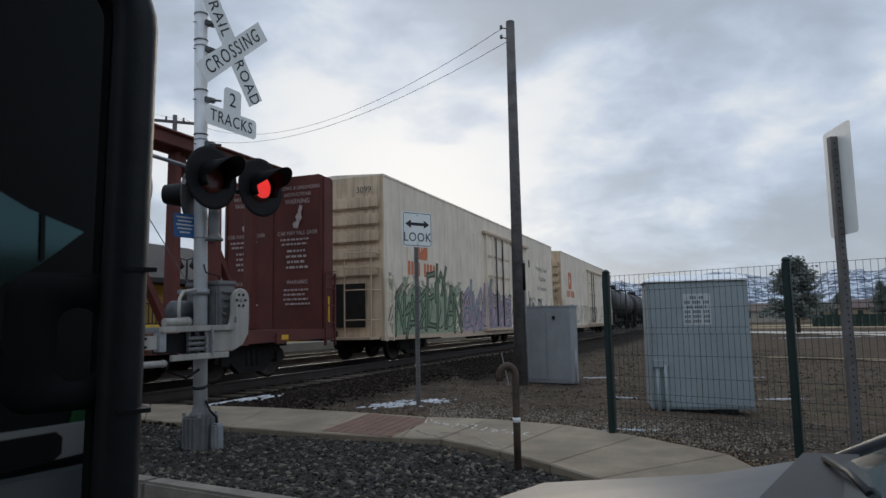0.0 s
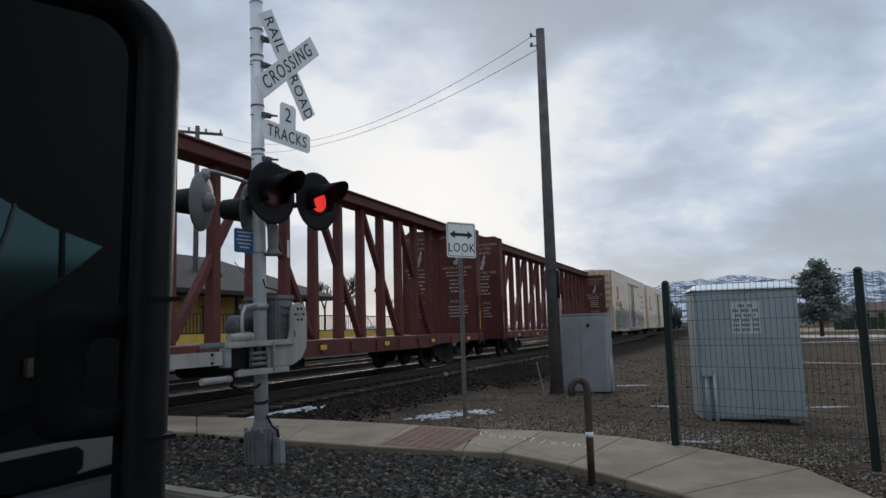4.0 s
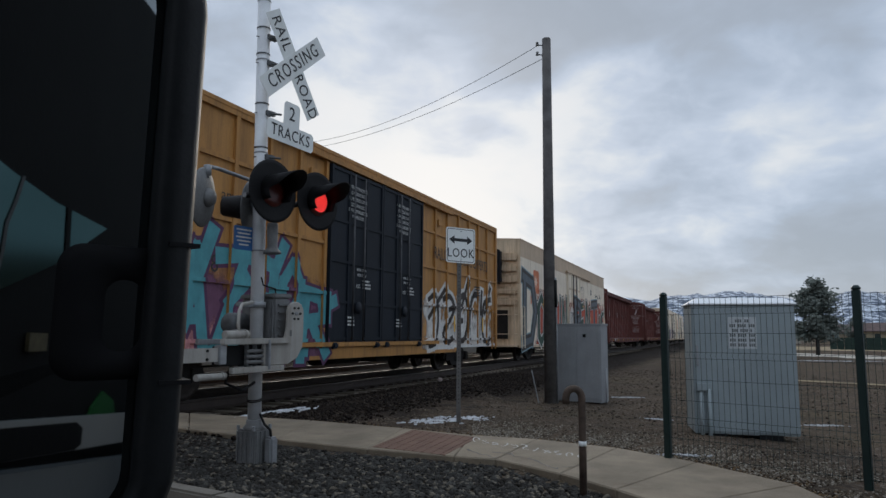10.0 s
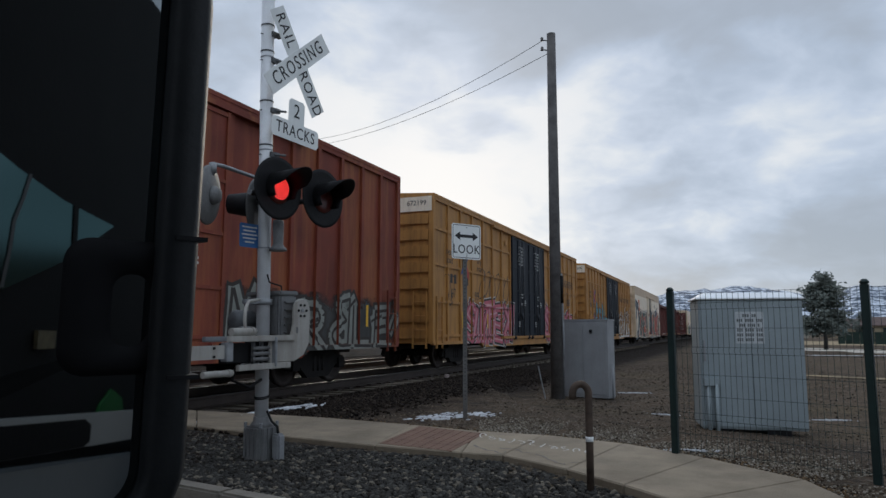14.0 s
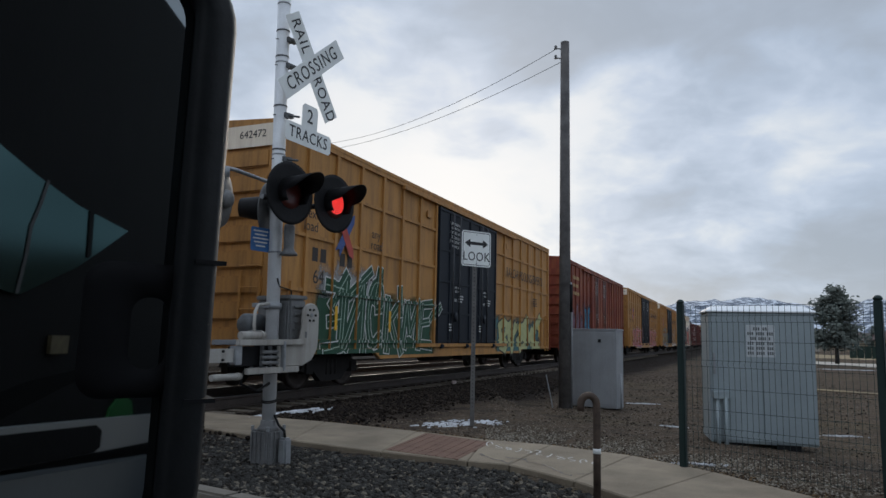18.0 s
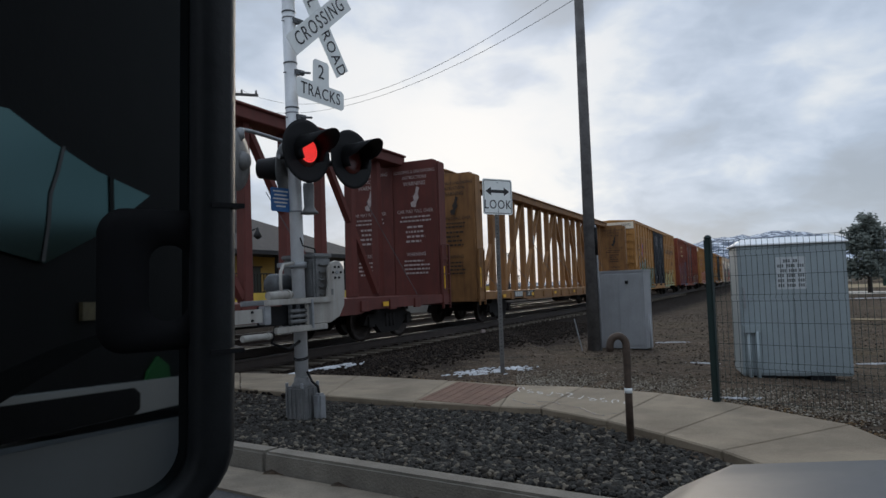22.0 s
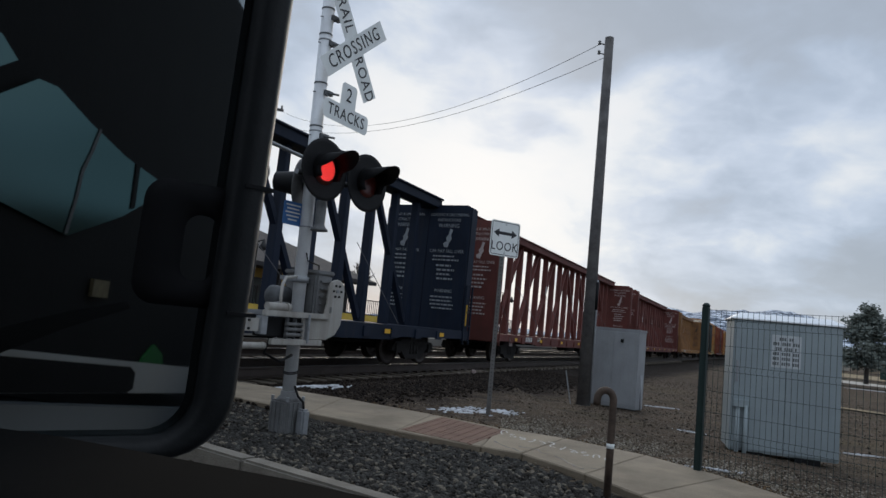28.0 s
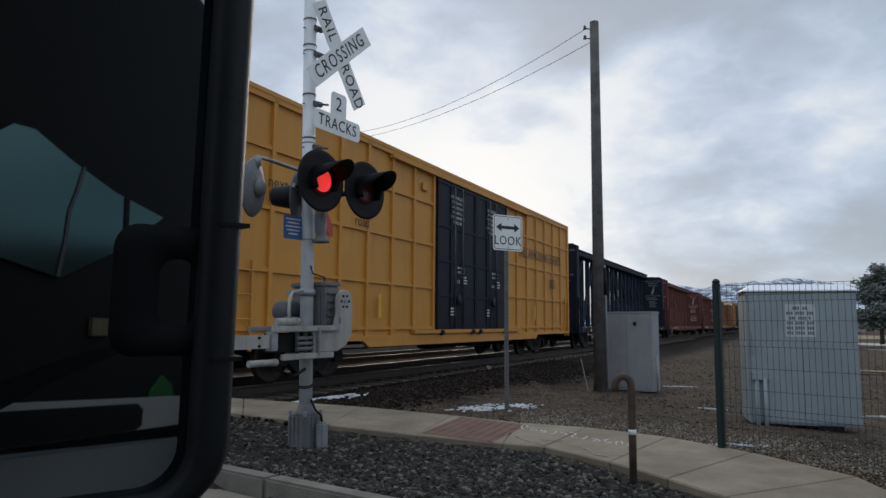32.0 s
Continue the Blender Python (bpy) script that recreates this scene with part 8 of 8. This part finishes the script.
for s in (-1, 1):
    bm = bmesh.new()
    tube(bm, [(1.04, s * 0.71, 0.86), (0.65, s * 0.665, 1.08), (0.28, s * 0.595, 1.30), (-0.9, s * 0.59, 1.32)], 0.028, 8)
    part("pillar", bm, M["car_silver"], sedan)
    bm = bmesh.new()
    prism(bm, [(1.62, -0.02), (1.65, -0.02), (1.25, 0.02), (1.22, 0.02)], 0, 0.004, Matrix.Translation((0, s * 0.55, 0.838)) @ Matrix.Rotation(radians(4), 4, "Y"))
    part("hood_crease", bm, M["car_silver"], sedan)
    for x in (1.32, -1.35):
        bm = bmesh.new()
        lathe(bm, [(0.12, -0.10), (0.29, -0.10), (0.31, -0.06), (0.31, 0.06), (0.29, 0.10), (0.12, 0.10)], Matrix.Translation((x, s * 0.70, 0.31)) @ Matrix.Rotation(math.pi / 2, 4, "X"), 24)
        wh = part("wheel", bm, M["black_plastic"], sedan)
        bm = bmesh.new()
        lathe(bm, [(0.02, 0.0), (0.18, 0.0), (0.19, 0.02), (0.02, 0.03)], Matrix.Translation((x, s * 0.805, 0.31)) @ Matrix.Rotation(-s * math.pi / 2, 4, "X"), 16)
        part("rim", bm, M["chrome"], wh)
    bm = bmesh.new()
    prism(bm, rounded(0.22, 0.10, 0.04), -0.02, 0.03, Matrix.Translation((2.0, s * 0.56, 0.60)) @ Matrix.Rotation(math.pi / 2, 4, "Y") @ Matrix.Rotation(math.pi / 2, 4, "Z"))
    part("headlight", bm, M["chrome"], sedan)
bm = bmesh.new()
prism(bm, [(0.96, -0.66), (1.12, -0.62), (1.18, 0), (1.12, 0.62), (0.96, 0.66)], 0.872, 0.905)
part("wiper_cowl", bm, M["black_plastic"], sedan, "black cowl below the windscreen")
for y0 in (-0.5, 0.05):
    bm = bmesh.new()
    tube(bm, [(1.06, y0, 0.915), (1.00, y0 + 0.25, 0.93), (0.96, y0 + 0.5, 0.935)], 0.01, 6)
    part("wiper", bm, M["black_plastic"], sedan)

# ---- far pole and the wires ----
FARPOLE = along(26.3, 24.0, 0.1)
fpole = thing("utility_pole", "distant wooden utility pole with two crossarms", "utility pole", Matrix.Translation(FARPOLE))
bm = bmesh.new()
rod(bm, (0, 0, 0), (0, 0, 11.6), 0.15, 10, 0.11)
part("pole_shaft", bm, M["wood_pole"], fpole)
for z in (9.9, 11.2):
    bm = bmesh.new()
    quad_box(bm, (-1.2, -0.06, z), (1.2, 0.06, z + 0.12), Matrix.Rotation(radians(25), 4, "Z"))
    part("crossarm", bm, M["wood_pole"], fpole)
    for k in (-1.1, -0.4, 0.4, 1.1):
        bm = bmesh.new()
        c = Matrix.Rotation(radians(25), 4, "Z") @ Vector((k, 0, z + 0.12))
        lathe(bm, [(0.03, 0), (0.06, 0.04), (0.04, 0.12), (0.06, 0.15), (0.02, 0.2)], Matrix.Translation(c), 8)
        part("insulator", bm, M["casting"], fpole)


def wire(a, b, sag, r=0.0065):
    bm = bmesh.new()
    a, b = Vector(a), Vector(b)
    tube(bm, [a.lerp(b, t) - Vector((0, 0, sag * 4 * t * (1 - t))) for t in np.linspace(0, 1, 24)], r, 5)
    return tagged(part("overhead_wire", bm, M["wire"]), "thin black overhead wire between the poles", "wire", group="overhead wires")


TOP = POLE + Vector((-0.20, 0, POLE_H - 0.18))
wire(TOP + Vector((0, 0, 0.02)), FARPOLE + Vector((0.4, 0, 11.45)), 1.55)
wire(TOP + Vector((0.10, 0, -0.30)), FARPOLE + Vector((-0.4, 0, 10.9)), 1.40)
wire(FARPOLE + Vector((0.4, 0.2, 11.4)), along(-40, 34, 10.5), 1.2)

# ---- station beyond the tracks ----
M["station_yellow"] = material("yellow_station_wall", (0.42, 0.27, 0.07), 0.8, var=0.12, scale=1.0, bump=0.1)
M["station_roof"] = material("dark_station_roof", (0.035, 0.033, 0.034), 0.85, var=0.3, scale=3, bump=0.3)
M["platform"] = material("platform_concrete", (0.20, 0.19, 0.17), 0.9, var=0.2, scale=1, bump=0.2)
M["iron"] = material("black_iron_railing", (0.014, 0.014, 0.015), 0.6, var=0.2, bump=0.05)
station = thing("station_building", "low yellow station building with a dark hipped roof", "building", Matrix.Translation(along(0, 0, 0.12)) @ TURN)
bm = bmesh.new()
quad_box(bm, (8, 23.2, 0), (33.0, 31, 3.2))
part("wall", bm, M["station_yellow"], station)
bm = bmesh.new()
ea = [(6.6, 21.6), (35.6, 21.6), (35.6, 32.4), (6.6, 32.4)]
lo = [bm.verts.new((x, y, 3.05)) for x, y in ea]
md = [bm.verts.new((x, y, 3.25)) for x, y in ea]
hi = [bm.verts.new(p) for p in ((11.5, 26.8, 5.5), (30.6, 26.8, 5.5))]
bm.faces.new(lo[::-1])
for i in range(4):
    j = (i + 1) % 4
    bm.faces.new((lo[i], lo[j], md[j], md[i]))
bm.faces.new((md[0], md[1], hi[1], hi[0]))
bm.faces.new((md[1], md[2], hi[1]))
bm.faces.new((md[2], md[3], hi[0], hi[1]))
bm.faces.new((md[3], md[0], hi[0]))
part("roof", bm, M["station_roof"], station)
for x in (10.5, 14.5, 18.5, 22.5, 26.5, 30.5):
    bm = bmesh.new()
    quad_box(bm, (x - 0.6, 23.15, 1.0), (x + 0.6, 23.22, 2.5))
    win = part("window", bm, M["car_glass"], station)
    bm = bmesh.new()
    quad_box(bm, (x - 0.68, 23.10, 0.92), (x + 0.68, 23.2, 1.0))
    quad_box(bm, (x - 0.68, 23.10, 2.5), (x + 0.68, 23.2, 2.58))
    part("window_trim", bm, M["station_roof"], win)
for x in (9, 15, 21, 27, 33):
    bm = bmesh.new()
    quad_box(bm, (x - 0.1, 21.9, 0), (x + 0.1, 22.1, 3.1))
    part("canopy_post", bm, M["station_roof"], station)
plat = thing("platform", "concrete station platform with a yellow edge wall", "platform", Matrix.Translation(along(0, 0, 0.0)) @ TURN, kind="structure")
bm = bmesh.new()
quad_box(bm, (-5, 17.6, 0), (60, 21.5, 0.42))
part("platform_slab", bm, M["platform"], plat)
bm = bmesh.new()
quad_box(bm, (-5, 19.0, 0.42), (48, 19.25, 1.36))
part("edge_wall", bm, material("platform_yellow", (0.60, 0.42, 0.07), 0.7, var=0.15, scale=2, bump=0.1), plat, "yellow painted low wall")
railing = thing("railing", "black iron railing along the platform", "railing", Matrix.Translation(along(0, 0, 0.42)) @ TURN)
bm = bmesh.new()
for z in (0.95, 1.75):
    quad_box(bm, (4, 20.3, z), (58, 20.36, z + 0.05))
part("rail_bar", bm, M["iron"], railing)
bm = bmesh.new()
quad_box(bm, (-0.012, 20.31, 0), (0.012, 20.34, 1.78))
bal = mesh_of(bm, "baluster", M["iron"])
for i in range(270):
    ob = part("baluster", bal, M["iron"], railing)
    ob.location = (4 + i * 0.2, 0, 0)


def lamp_post(s, d, h):
    lp = thing("lamp_post", "black ornamental platform lamp post", "lamp post", Matrix.Translation(along(s, d, 0.4)), group="platform lamps")
    bm = bmesh.new()
    lathe(bm, [(0.12, 0), (0.12, 0.3), (0.06, 0.4), (0.05, h - 0.5), (0.03, h - 0.3)], None, 10)
    part("post", bm, M["iron"], lp)
    for sx in (-1, 1):
        bm = bmesh.new()
        lathe(bm, [(0.05, h - 0.75), (0.20, h - 0.62), (0.12, h - 0.45), (0.04, h - 0.25), (0.02, h - 0.2)], Matrix.Translation((sx * 0.3, 0, 0)), 10)
        rod(bm, (0, 0, h - 0.35), (sx * 0.3, 0, h - 0.25), 0.025, 6)
        part("lantern", bm, M["iron"], lp)


for s in (24, 40, 57):
    lamp_post(s, 21.0, 4.1)

# wayside signal lights between the tracks and the town
ws = thing("wayside_signal", "small dark wayside signal on a post", "signal", Matrix.Translation(along(45, 18.6, 0.2)))
bm = bmesh.new()
rod(bm, (0, 0, 0), (0, 0, 2.9), 0.06, 8)
part("post", bm, M["galv"], ws)
bm = bmesh.new()
lathe(bm, [(0.05, -0.06), (0.3, -0.04), (0.3, 0.02), (0.05, 0.06)], Matrix.Translation((0, -0.15, 2.5)) @ Matrix.Rotation(math.pi / 2, 4, "X"), 16)
part("head", bm, M["black_metal"], ws)


# ---- trees ----
def bare_tree(at, h, seed):
    random.seed(seed)
    tr = thing("bare_tree", "leafless grey-brown tree with thin branches", "tree", Matrix.Translation(at), group="bare trees")
    bm = bmesh.new()

    def grow(p, d, ln, r, depth):
        q = p + d * ln
        rod(bm, p, q, r, 5 if depth > 1 else 7, r * 0.7, caps=False)
        if depth >= 5:
            return
        for _ in range(3 if depth < 3 else 2):
            nd = (d + Vector((random.uniform(-0.7, 0.7), random.uniform(-0.7, 0.7), random.uniform(-0.1, 0.45)))).normalized()
            grow(p.lerp(q, random.uniform(0.65, 1.0)), nd, ln * random.uniform(0.6, 0.8), r * 0.72, depth + 1)
    rod(bm, (0, 0, 0), (0, 0, h * 0.25), h * 0.022, 8, h * 0.018)
    part("trunk", bm, M["wood_pole"], tr)
    bm = bmesh.new()
    grow(Vector((0, 0, h * 0.24)), Vector((0, 0, 1)), h * 0.22, h * 0.016, 0)
    part("crown", bm, material("bare_twigs", (0.060, 0.048, 0.042), 0.9, var=0.3, bump=0.0), tr)


for k, (s, d, h) in enumerate(((68, 43, 9.0), (83, 47, 8.6), (62, 46, 9.0), (98, 44, 8.0), (52, 40, 6.5), (74, 44, 10.5), (120, 60, 9.5), (75, 60, 9))):
    bare_tree(along(s, d, 0.0), h, 100 + k)


def pine(at, h, spread, seed, label):
    random.seed(seed)
    tr = thing("pine_tree", label, "tree", Matrix.Translation(at), group="evergreens")
    bm = bmesh.new()
    rod(bm, (0, 0, 0), (0.1, 0, h * 0.95), h * 0.03, 8, h * 0.008)
    part("trunk", bm, M["wood_pole"], tr)
    bm = bmesh.new()
    for _ in range(170):
        z = h * (0.24 + 0.75 * random.random() ** 1.2)
        w = spread * (1.0 - ((z / h - 0.24) / 0.80) ** 1.5) ** 0.85 * random.uniform(0.35, 1.08)
        a = random.uniform(0, 6.28)
        tip = Vector((math.cos(a) * w, math.sin(a) * w, z + random.uniform(-0.05, 0.08) * h))
        root = Vector((0, 0, z - 0.03 * h))
        rod(bm, root, tip, 0.05, 4, 0.01, caps=False)
        for _ in range(40):
            c = root.lerp(tip, random.uniform(0.35, 1.08)) + Vector((random.gauss(0, 0.2), random.gauss(0, 0.2), random.gauss(0, 0.13))) * spread * 0.4
            s = random.uniform(0.10, 0.26) * spread * 0.3
            d1 = Vector((random.uniform(-1, 1), random.uniform(-1, 1), random.uniform(-0.4, 0.6))).normalized() * s
            d2 = d1.orthogonal().normalized() * s * 0.55
            bm.faces.new([bm.verts.new(c + v) for v in (d1, d2, -d1, -d2)])
    # needle colour is lightened and greyed to stand for haze
    part("crown", bm, material("hazy_pine_needles", (0.125, 0.14, 0.12), 0.9, var=0.4, scale=6, bump=0.0), tr)


def polar(az, dist, z=0.0):
    return Vector((-0.1 + dist * math.sin(radians(az)), 0.2 + dist * math.cos(radians(az)), z))


pine(polar(25.4, 60, -0.05), 5.6, 2.65, 5, "large dark pine standing alone on the bare lot")
pine(polar(21.2, 130, 0), 6.0, 2.2, 6, "dark evergreen beside the houses")
pine(polar(30.5, 150, 0), 7.0, 2.5, 7, "dark evergreen beside the houses")
pine(polar(33.5, 120, 0), 6.5, 2.2, 8, "dark evergreen beside the houses")
pine(polar(27.9, 170, 0), 6.0, 2.5, 9, "dark evergreen beside the houses")
pine(polar(19.4, 190, 0), 6.5, 3.0, 10, "dark evergreen beside the houses")


# ---- houses across the lot ----
def house(az, dist, w, dp, h, col, roof_col, seed, turn):
    random.seed(seed)
    hs = thing("house", "small tan house with a low gabled roof", "house", Matrix.Translation(polar(az, dist * 1.45, -0.05)) @ Matrix.Rotation(radians(turn), 4, "Z"), group="houses across the lot")
    wm = material("house_wall", tuple(c * 0.72 for c in col), 0.8, var=0.1, scale=1, bump=0.05)
    rm = material("house_roof", roof_col, 0.9, var=0.25, scale=2, bump=0.2)
    bm = bmesh.new()
    quad_box(bm, (-w / 2, -dp / 2, 0), (w / 2, dp / 2, h))
    prism(bm, [(-dp / 2, h), (dp / 2, h), (0, h + dp * 0.22)], -w / 2, w / 2, Matrix(((0, 0, 1, 0), (1, 0, 0, 0), (0, 1, 0, 0), (0, 0, 0, 1))))
    part("wall", bm, wm, hs)
    bm = bmesh.new()
    for s in (-1, 1):
        prism(bm, [(s * (dp / 2 + 0.5), h - 0.2), (s * (dp / 2 + 0.5), h - 0.05), (0, h + dp * 0.22 + 0.2), (0, h + dp * 0.22 + 0.04)], -w / 2 - 0.4, w / 2 + 0.4, Matrix(((0, 0, 1, 0), (1, 0, 0, 0), (0, 1, 0, 0), (0, 0, 0, 1))))
    part("roof", bm, rm, hs)
    for k in range(int(w / 2.6)):
        x = -w / 2 + 1.5 + k * 2.6
        bm = bmesh.new()
        quad_box(bm, (x - 0.5, -dp / 2 - 0.05, 1.0), (x + 0.5, -dp / 2 + 0.02, 2.2))
        part("window", bm, M["car_glass"], hs)
        bm = bmesh.new()
        quad_box(bm, (x - 0.5, dp / 2 - 0.02, 1.0), (x + 0.5, dp / 2 + 0.05, 2.2))
        part("window", bm, M["car_glass"], hs)


house(22.8, 120, 9, 7, 2.6, (0.55, 0.50, 0.42), (0.16, 0.12, 0.10), 1, -20)
house(26.9, 125, 10, 7, 2.6, (0.50, 0.40, 0.28), (0.12, 0.09, 0.08), 2, -25)
house(29.3, 118, 9, 7, 2.8, (0.58, 0.48, 0.32), (0.14, 0.10, 0.09), 3, -30)
house(31.6, 112, 10, 7, 2.8, (0.52, 0.42, 0.30), (0.13, 0.10, 0.09), 4, -28)
house(20.6, 150, 11, 8, 3.0, (0.60, 0.57, 0.52), (0.14, 0.12, 0.11), 5, -10)
house(34.5, 105, 10, 7, 2.8, (0.45, 0.38, 0.30), (0.13, 0.10, 0.09), 6, -35)
lot = thing("lot_fence", "low green board fence before the houses", "fence", Matrix.Translation((0, 0, 0)))
M["board_green"] = material("green_boards", (0.055, 0.09, 0.075), 0.8, var=0.2, scale=2, bump=0.2)
for k in range(24):
    a, b = polar(26.2 + k * 0.45, 88 - k * 0.3, 0), polar(26.2 + (k + 0.96) * 0.45, 88 - (k + 1) * 0.3, 0)
    bm = bmesh.new()
    bm.faces.new([bm.verts.new(p) for p in (a, b, b + Vector((0, 0, 1.3)), a + Vector((0, 0, 1.3)))])
    bmesh.ops.solidify(bm, geom=bm.faces[:], thickness=0.06)
    part("board", bm, M["board_green"], lot)
# a pale lane and strips of snow and straw across the lot
M["lane"] = material("pale_lane", (0.40, 0.37, 0.32), 0.9, var=0.2, scale=0.6, bump=0.1)
M["straw"] = material("straw_grass", (0.24, 0.185, 0.105), 0.95, var=0.4, scale=0.7, fine=8, bump=0.3)


def strip(name, az0, az1, d0, d1, mat, label, seed, lift=0.03, near=1.0):
    random.seed(seed)
    bm = bmesh.new()
    n = 36
    rows = []
    for i in range(n + 1):
        az = az0 + (az1 - az0) * i / n
        w = math.sin(math.pi * i / n) ** 0.3 * random.uniform(0.7, 1.1)
        mid, half = (d0 + d1) / 2 * (1 + (near - 1) * i / n), (d1 - d0) / 2 * w
        pr = []
        for d in (mid - half, mid + half):
            p = polar(az, d)
            pr.append(bm.verts.new((p.x, p.y, ground_z(p.x, p.y) + lift)))
        rows.append(pr)
    for a, b in zip(rows, rows[1:]):
        bm.faces.new((a[0], b[0], b[1], a[1]))
    return tagged(part(name, bm, mat), label, "ground cover", kind="stuff")


strip("lane", 20, 46, 70, 84, M["lane"], "pale packed lane across the lot", 1, 0.03, 0.62)
strip("dead_grass", 19, 50, 92, 140, M["straw"], "straw-coloured dead grass before the houses", 2)
strip("dead_grass", 23, 50, 26.4, 27.6, M["straw"], "straw-coloured dead grass strip", 3, 0.03, 0.8)
for k, (az, dist, ln) in enumerate(((22, 17.8, 1.0), (25.5, 13.5, 0.7), (35, 21, 1.8), (27, 55, 6.0))):
    p = polar(az, dist)
    snow_patch("snow", (p.x, p.y), (ln, ln * 0.22), 60 + k, "thin broken patch of snow on the lot")

# ---- snowy hills ----
hm = bpy.data.materials.new("hazy_snowy_hills")
hm.use_nodes = True
ht = hm.node_tree
hb = ht.nodes["Principled BSDF"]
hco = ht.nodes.new("ShaderNodeTexCoord")
hmap = ht.nodes.new("ShaderNodeMapping")
hmap.inputs["Scale"].default_value = (0.020, 0.020, 0.050)
ht.links.new(hco.outputs["Object"], hmap.inputs[0])
hn = ht.nodes.new("ShaderNodeTexNoise")
hn.inputs["Scale"].default_value, hn.inputs["Detail"].default_value, hn.inputs["Roughness"].default_value = 1.6, 9.0, 0.68
ht.links.new(hmap.outputs[0], hn.inputs["Vector"])
hr = ht.nodes.new("ShaderNodeValToRGB")
# bluish haze of the distance is mixed into the forest and snow colours
hr.color_ramp.elements[0].position, hr.color_ramp.elements[0].color = 0.47, (0.085, 0.110, 0.155, 1)
hr.color_ramp.elements[1].position, hr.color_ramp.elements[1].color = 0.57, (0.66, 0.71, 0.78, 1)
ht.links.new(hn.outputs[0], hr.inputs[0])
ht.links.new(hr.outputs[0], hb.inputs["Base Color"])
hb.inputs["Roughness"].default_value = 1.0
bm = bmesh.new()
rows = []
for j in range(9):
    fr = j / 8
    row = []
    for i in range(241):
        az = -45 + 110 * i / 240
        dist = 2400 + 900 * fr
        crest = 150 + 40 * noise.noise((az * 0.09, 0, 1)) + 26 * noise.noise((az * 0.45, 0, 3)) + 10 * noise.noise((az * 1.6, 0, 7)) + 34 * smooth(12, 17, az) - 30 * smooth(20, 24, az) + 26 * smooth(25.5, 28, az)
        crest *= 0.12 + 0.88 * smooth(3, 11, az)
        z = -6 + crest * math.sin(fr * math.pi / 2) ** 1.4 * 1.12 + 16 * fr * noise.noise((az * 0.8, fr * 6, 0))
        p = polar(az, dist)
        row.append(bm.verts.new((p.x, p.y, z)))
    rows.append(row)
for a, b in zip(rows, rows[1:]):
    for i in range(len(a) - 1):
        bm.faces.new((a[i], a[i + 1], b[i + 1], b[i])).smooth = True
tagged(part("backdrop", bm, hm), "distant dark hills patched with snow, haze put into their colour", "hills", kind="structure")


# ---- what moves ----
def car_pose(q, t):
    return Matrix.Translation(along(q + SPEED * t, MID, RAIL_Z)) @ TURN


def motions():
    # the pickup rolls its last half metre up to the crossing
    walk(truck, [(t, Matrix.Translation((g, 0, z))) for t, g, z in ((0, 0.418, -0.09), (0.5, 0.186, -0.06), (1, 0.012, -0.045), (1.5, 0.0, -0.035), (2, -0.02, -0.035), (3, -0.033, -0.035), (4, -0.03, -0.03), (5.5, 0.004, 0), (6, 0.004, 0), (6.6, -0.008, 0), (7.2, -0.015, 0), (8, -0.020, 0), (9, -0.013, 0), (10, -0.014, 0), (11, -0.014, 0), (12, -0.010, 0), (13, 0.003, 0), (14, -0.008, 0), (15, -0.006, 0), (16.5, -0.004, 0), (18, -0.006, 0), (19, -0.012, 0), (20, 0.007, 0), (21, 0.019, 0), (22, 0.014, 0), (23, -0.016, 0), (24, -0.009, 0), (25, 0.0, 0), (26.5, 0.03, 0.02), (27, 0.026, 0.025), (28, 0.005, 0.006), (29, -0.008, 0.018), (30, 0.046, 0.035), (31, 0.026, 0.03), (32, -0.004, 0))])
    for car, q in TRAIN:
        walk(car, [(t, car_pose(q, t)) for t in (0, 8, 16, 24, 32)])
    # the two flashers light in turn: each LED array stands before its lens while lit, and behind it while dark
    for k, (led, place) in enumerate(flashers):
        rows = []
        for half in range(-1, 55):
            lit = half % 2 == k
            a = 0.54 + 0.595 * half
            for t in (a + 0.02, a + 0.56):
                if 0 <= t <= 32:
                    rows.append((t, Matrix.Translation(place + FACE * (0.024 if lit else -0.05))))
        if rows[0][0] > 0:
            rows.insert(0, (0, rows[0][1]))
        if rows[-1][0] < 32:
            rows.append((32, rows[-1][1]))
        walk(led, rows)


motions()
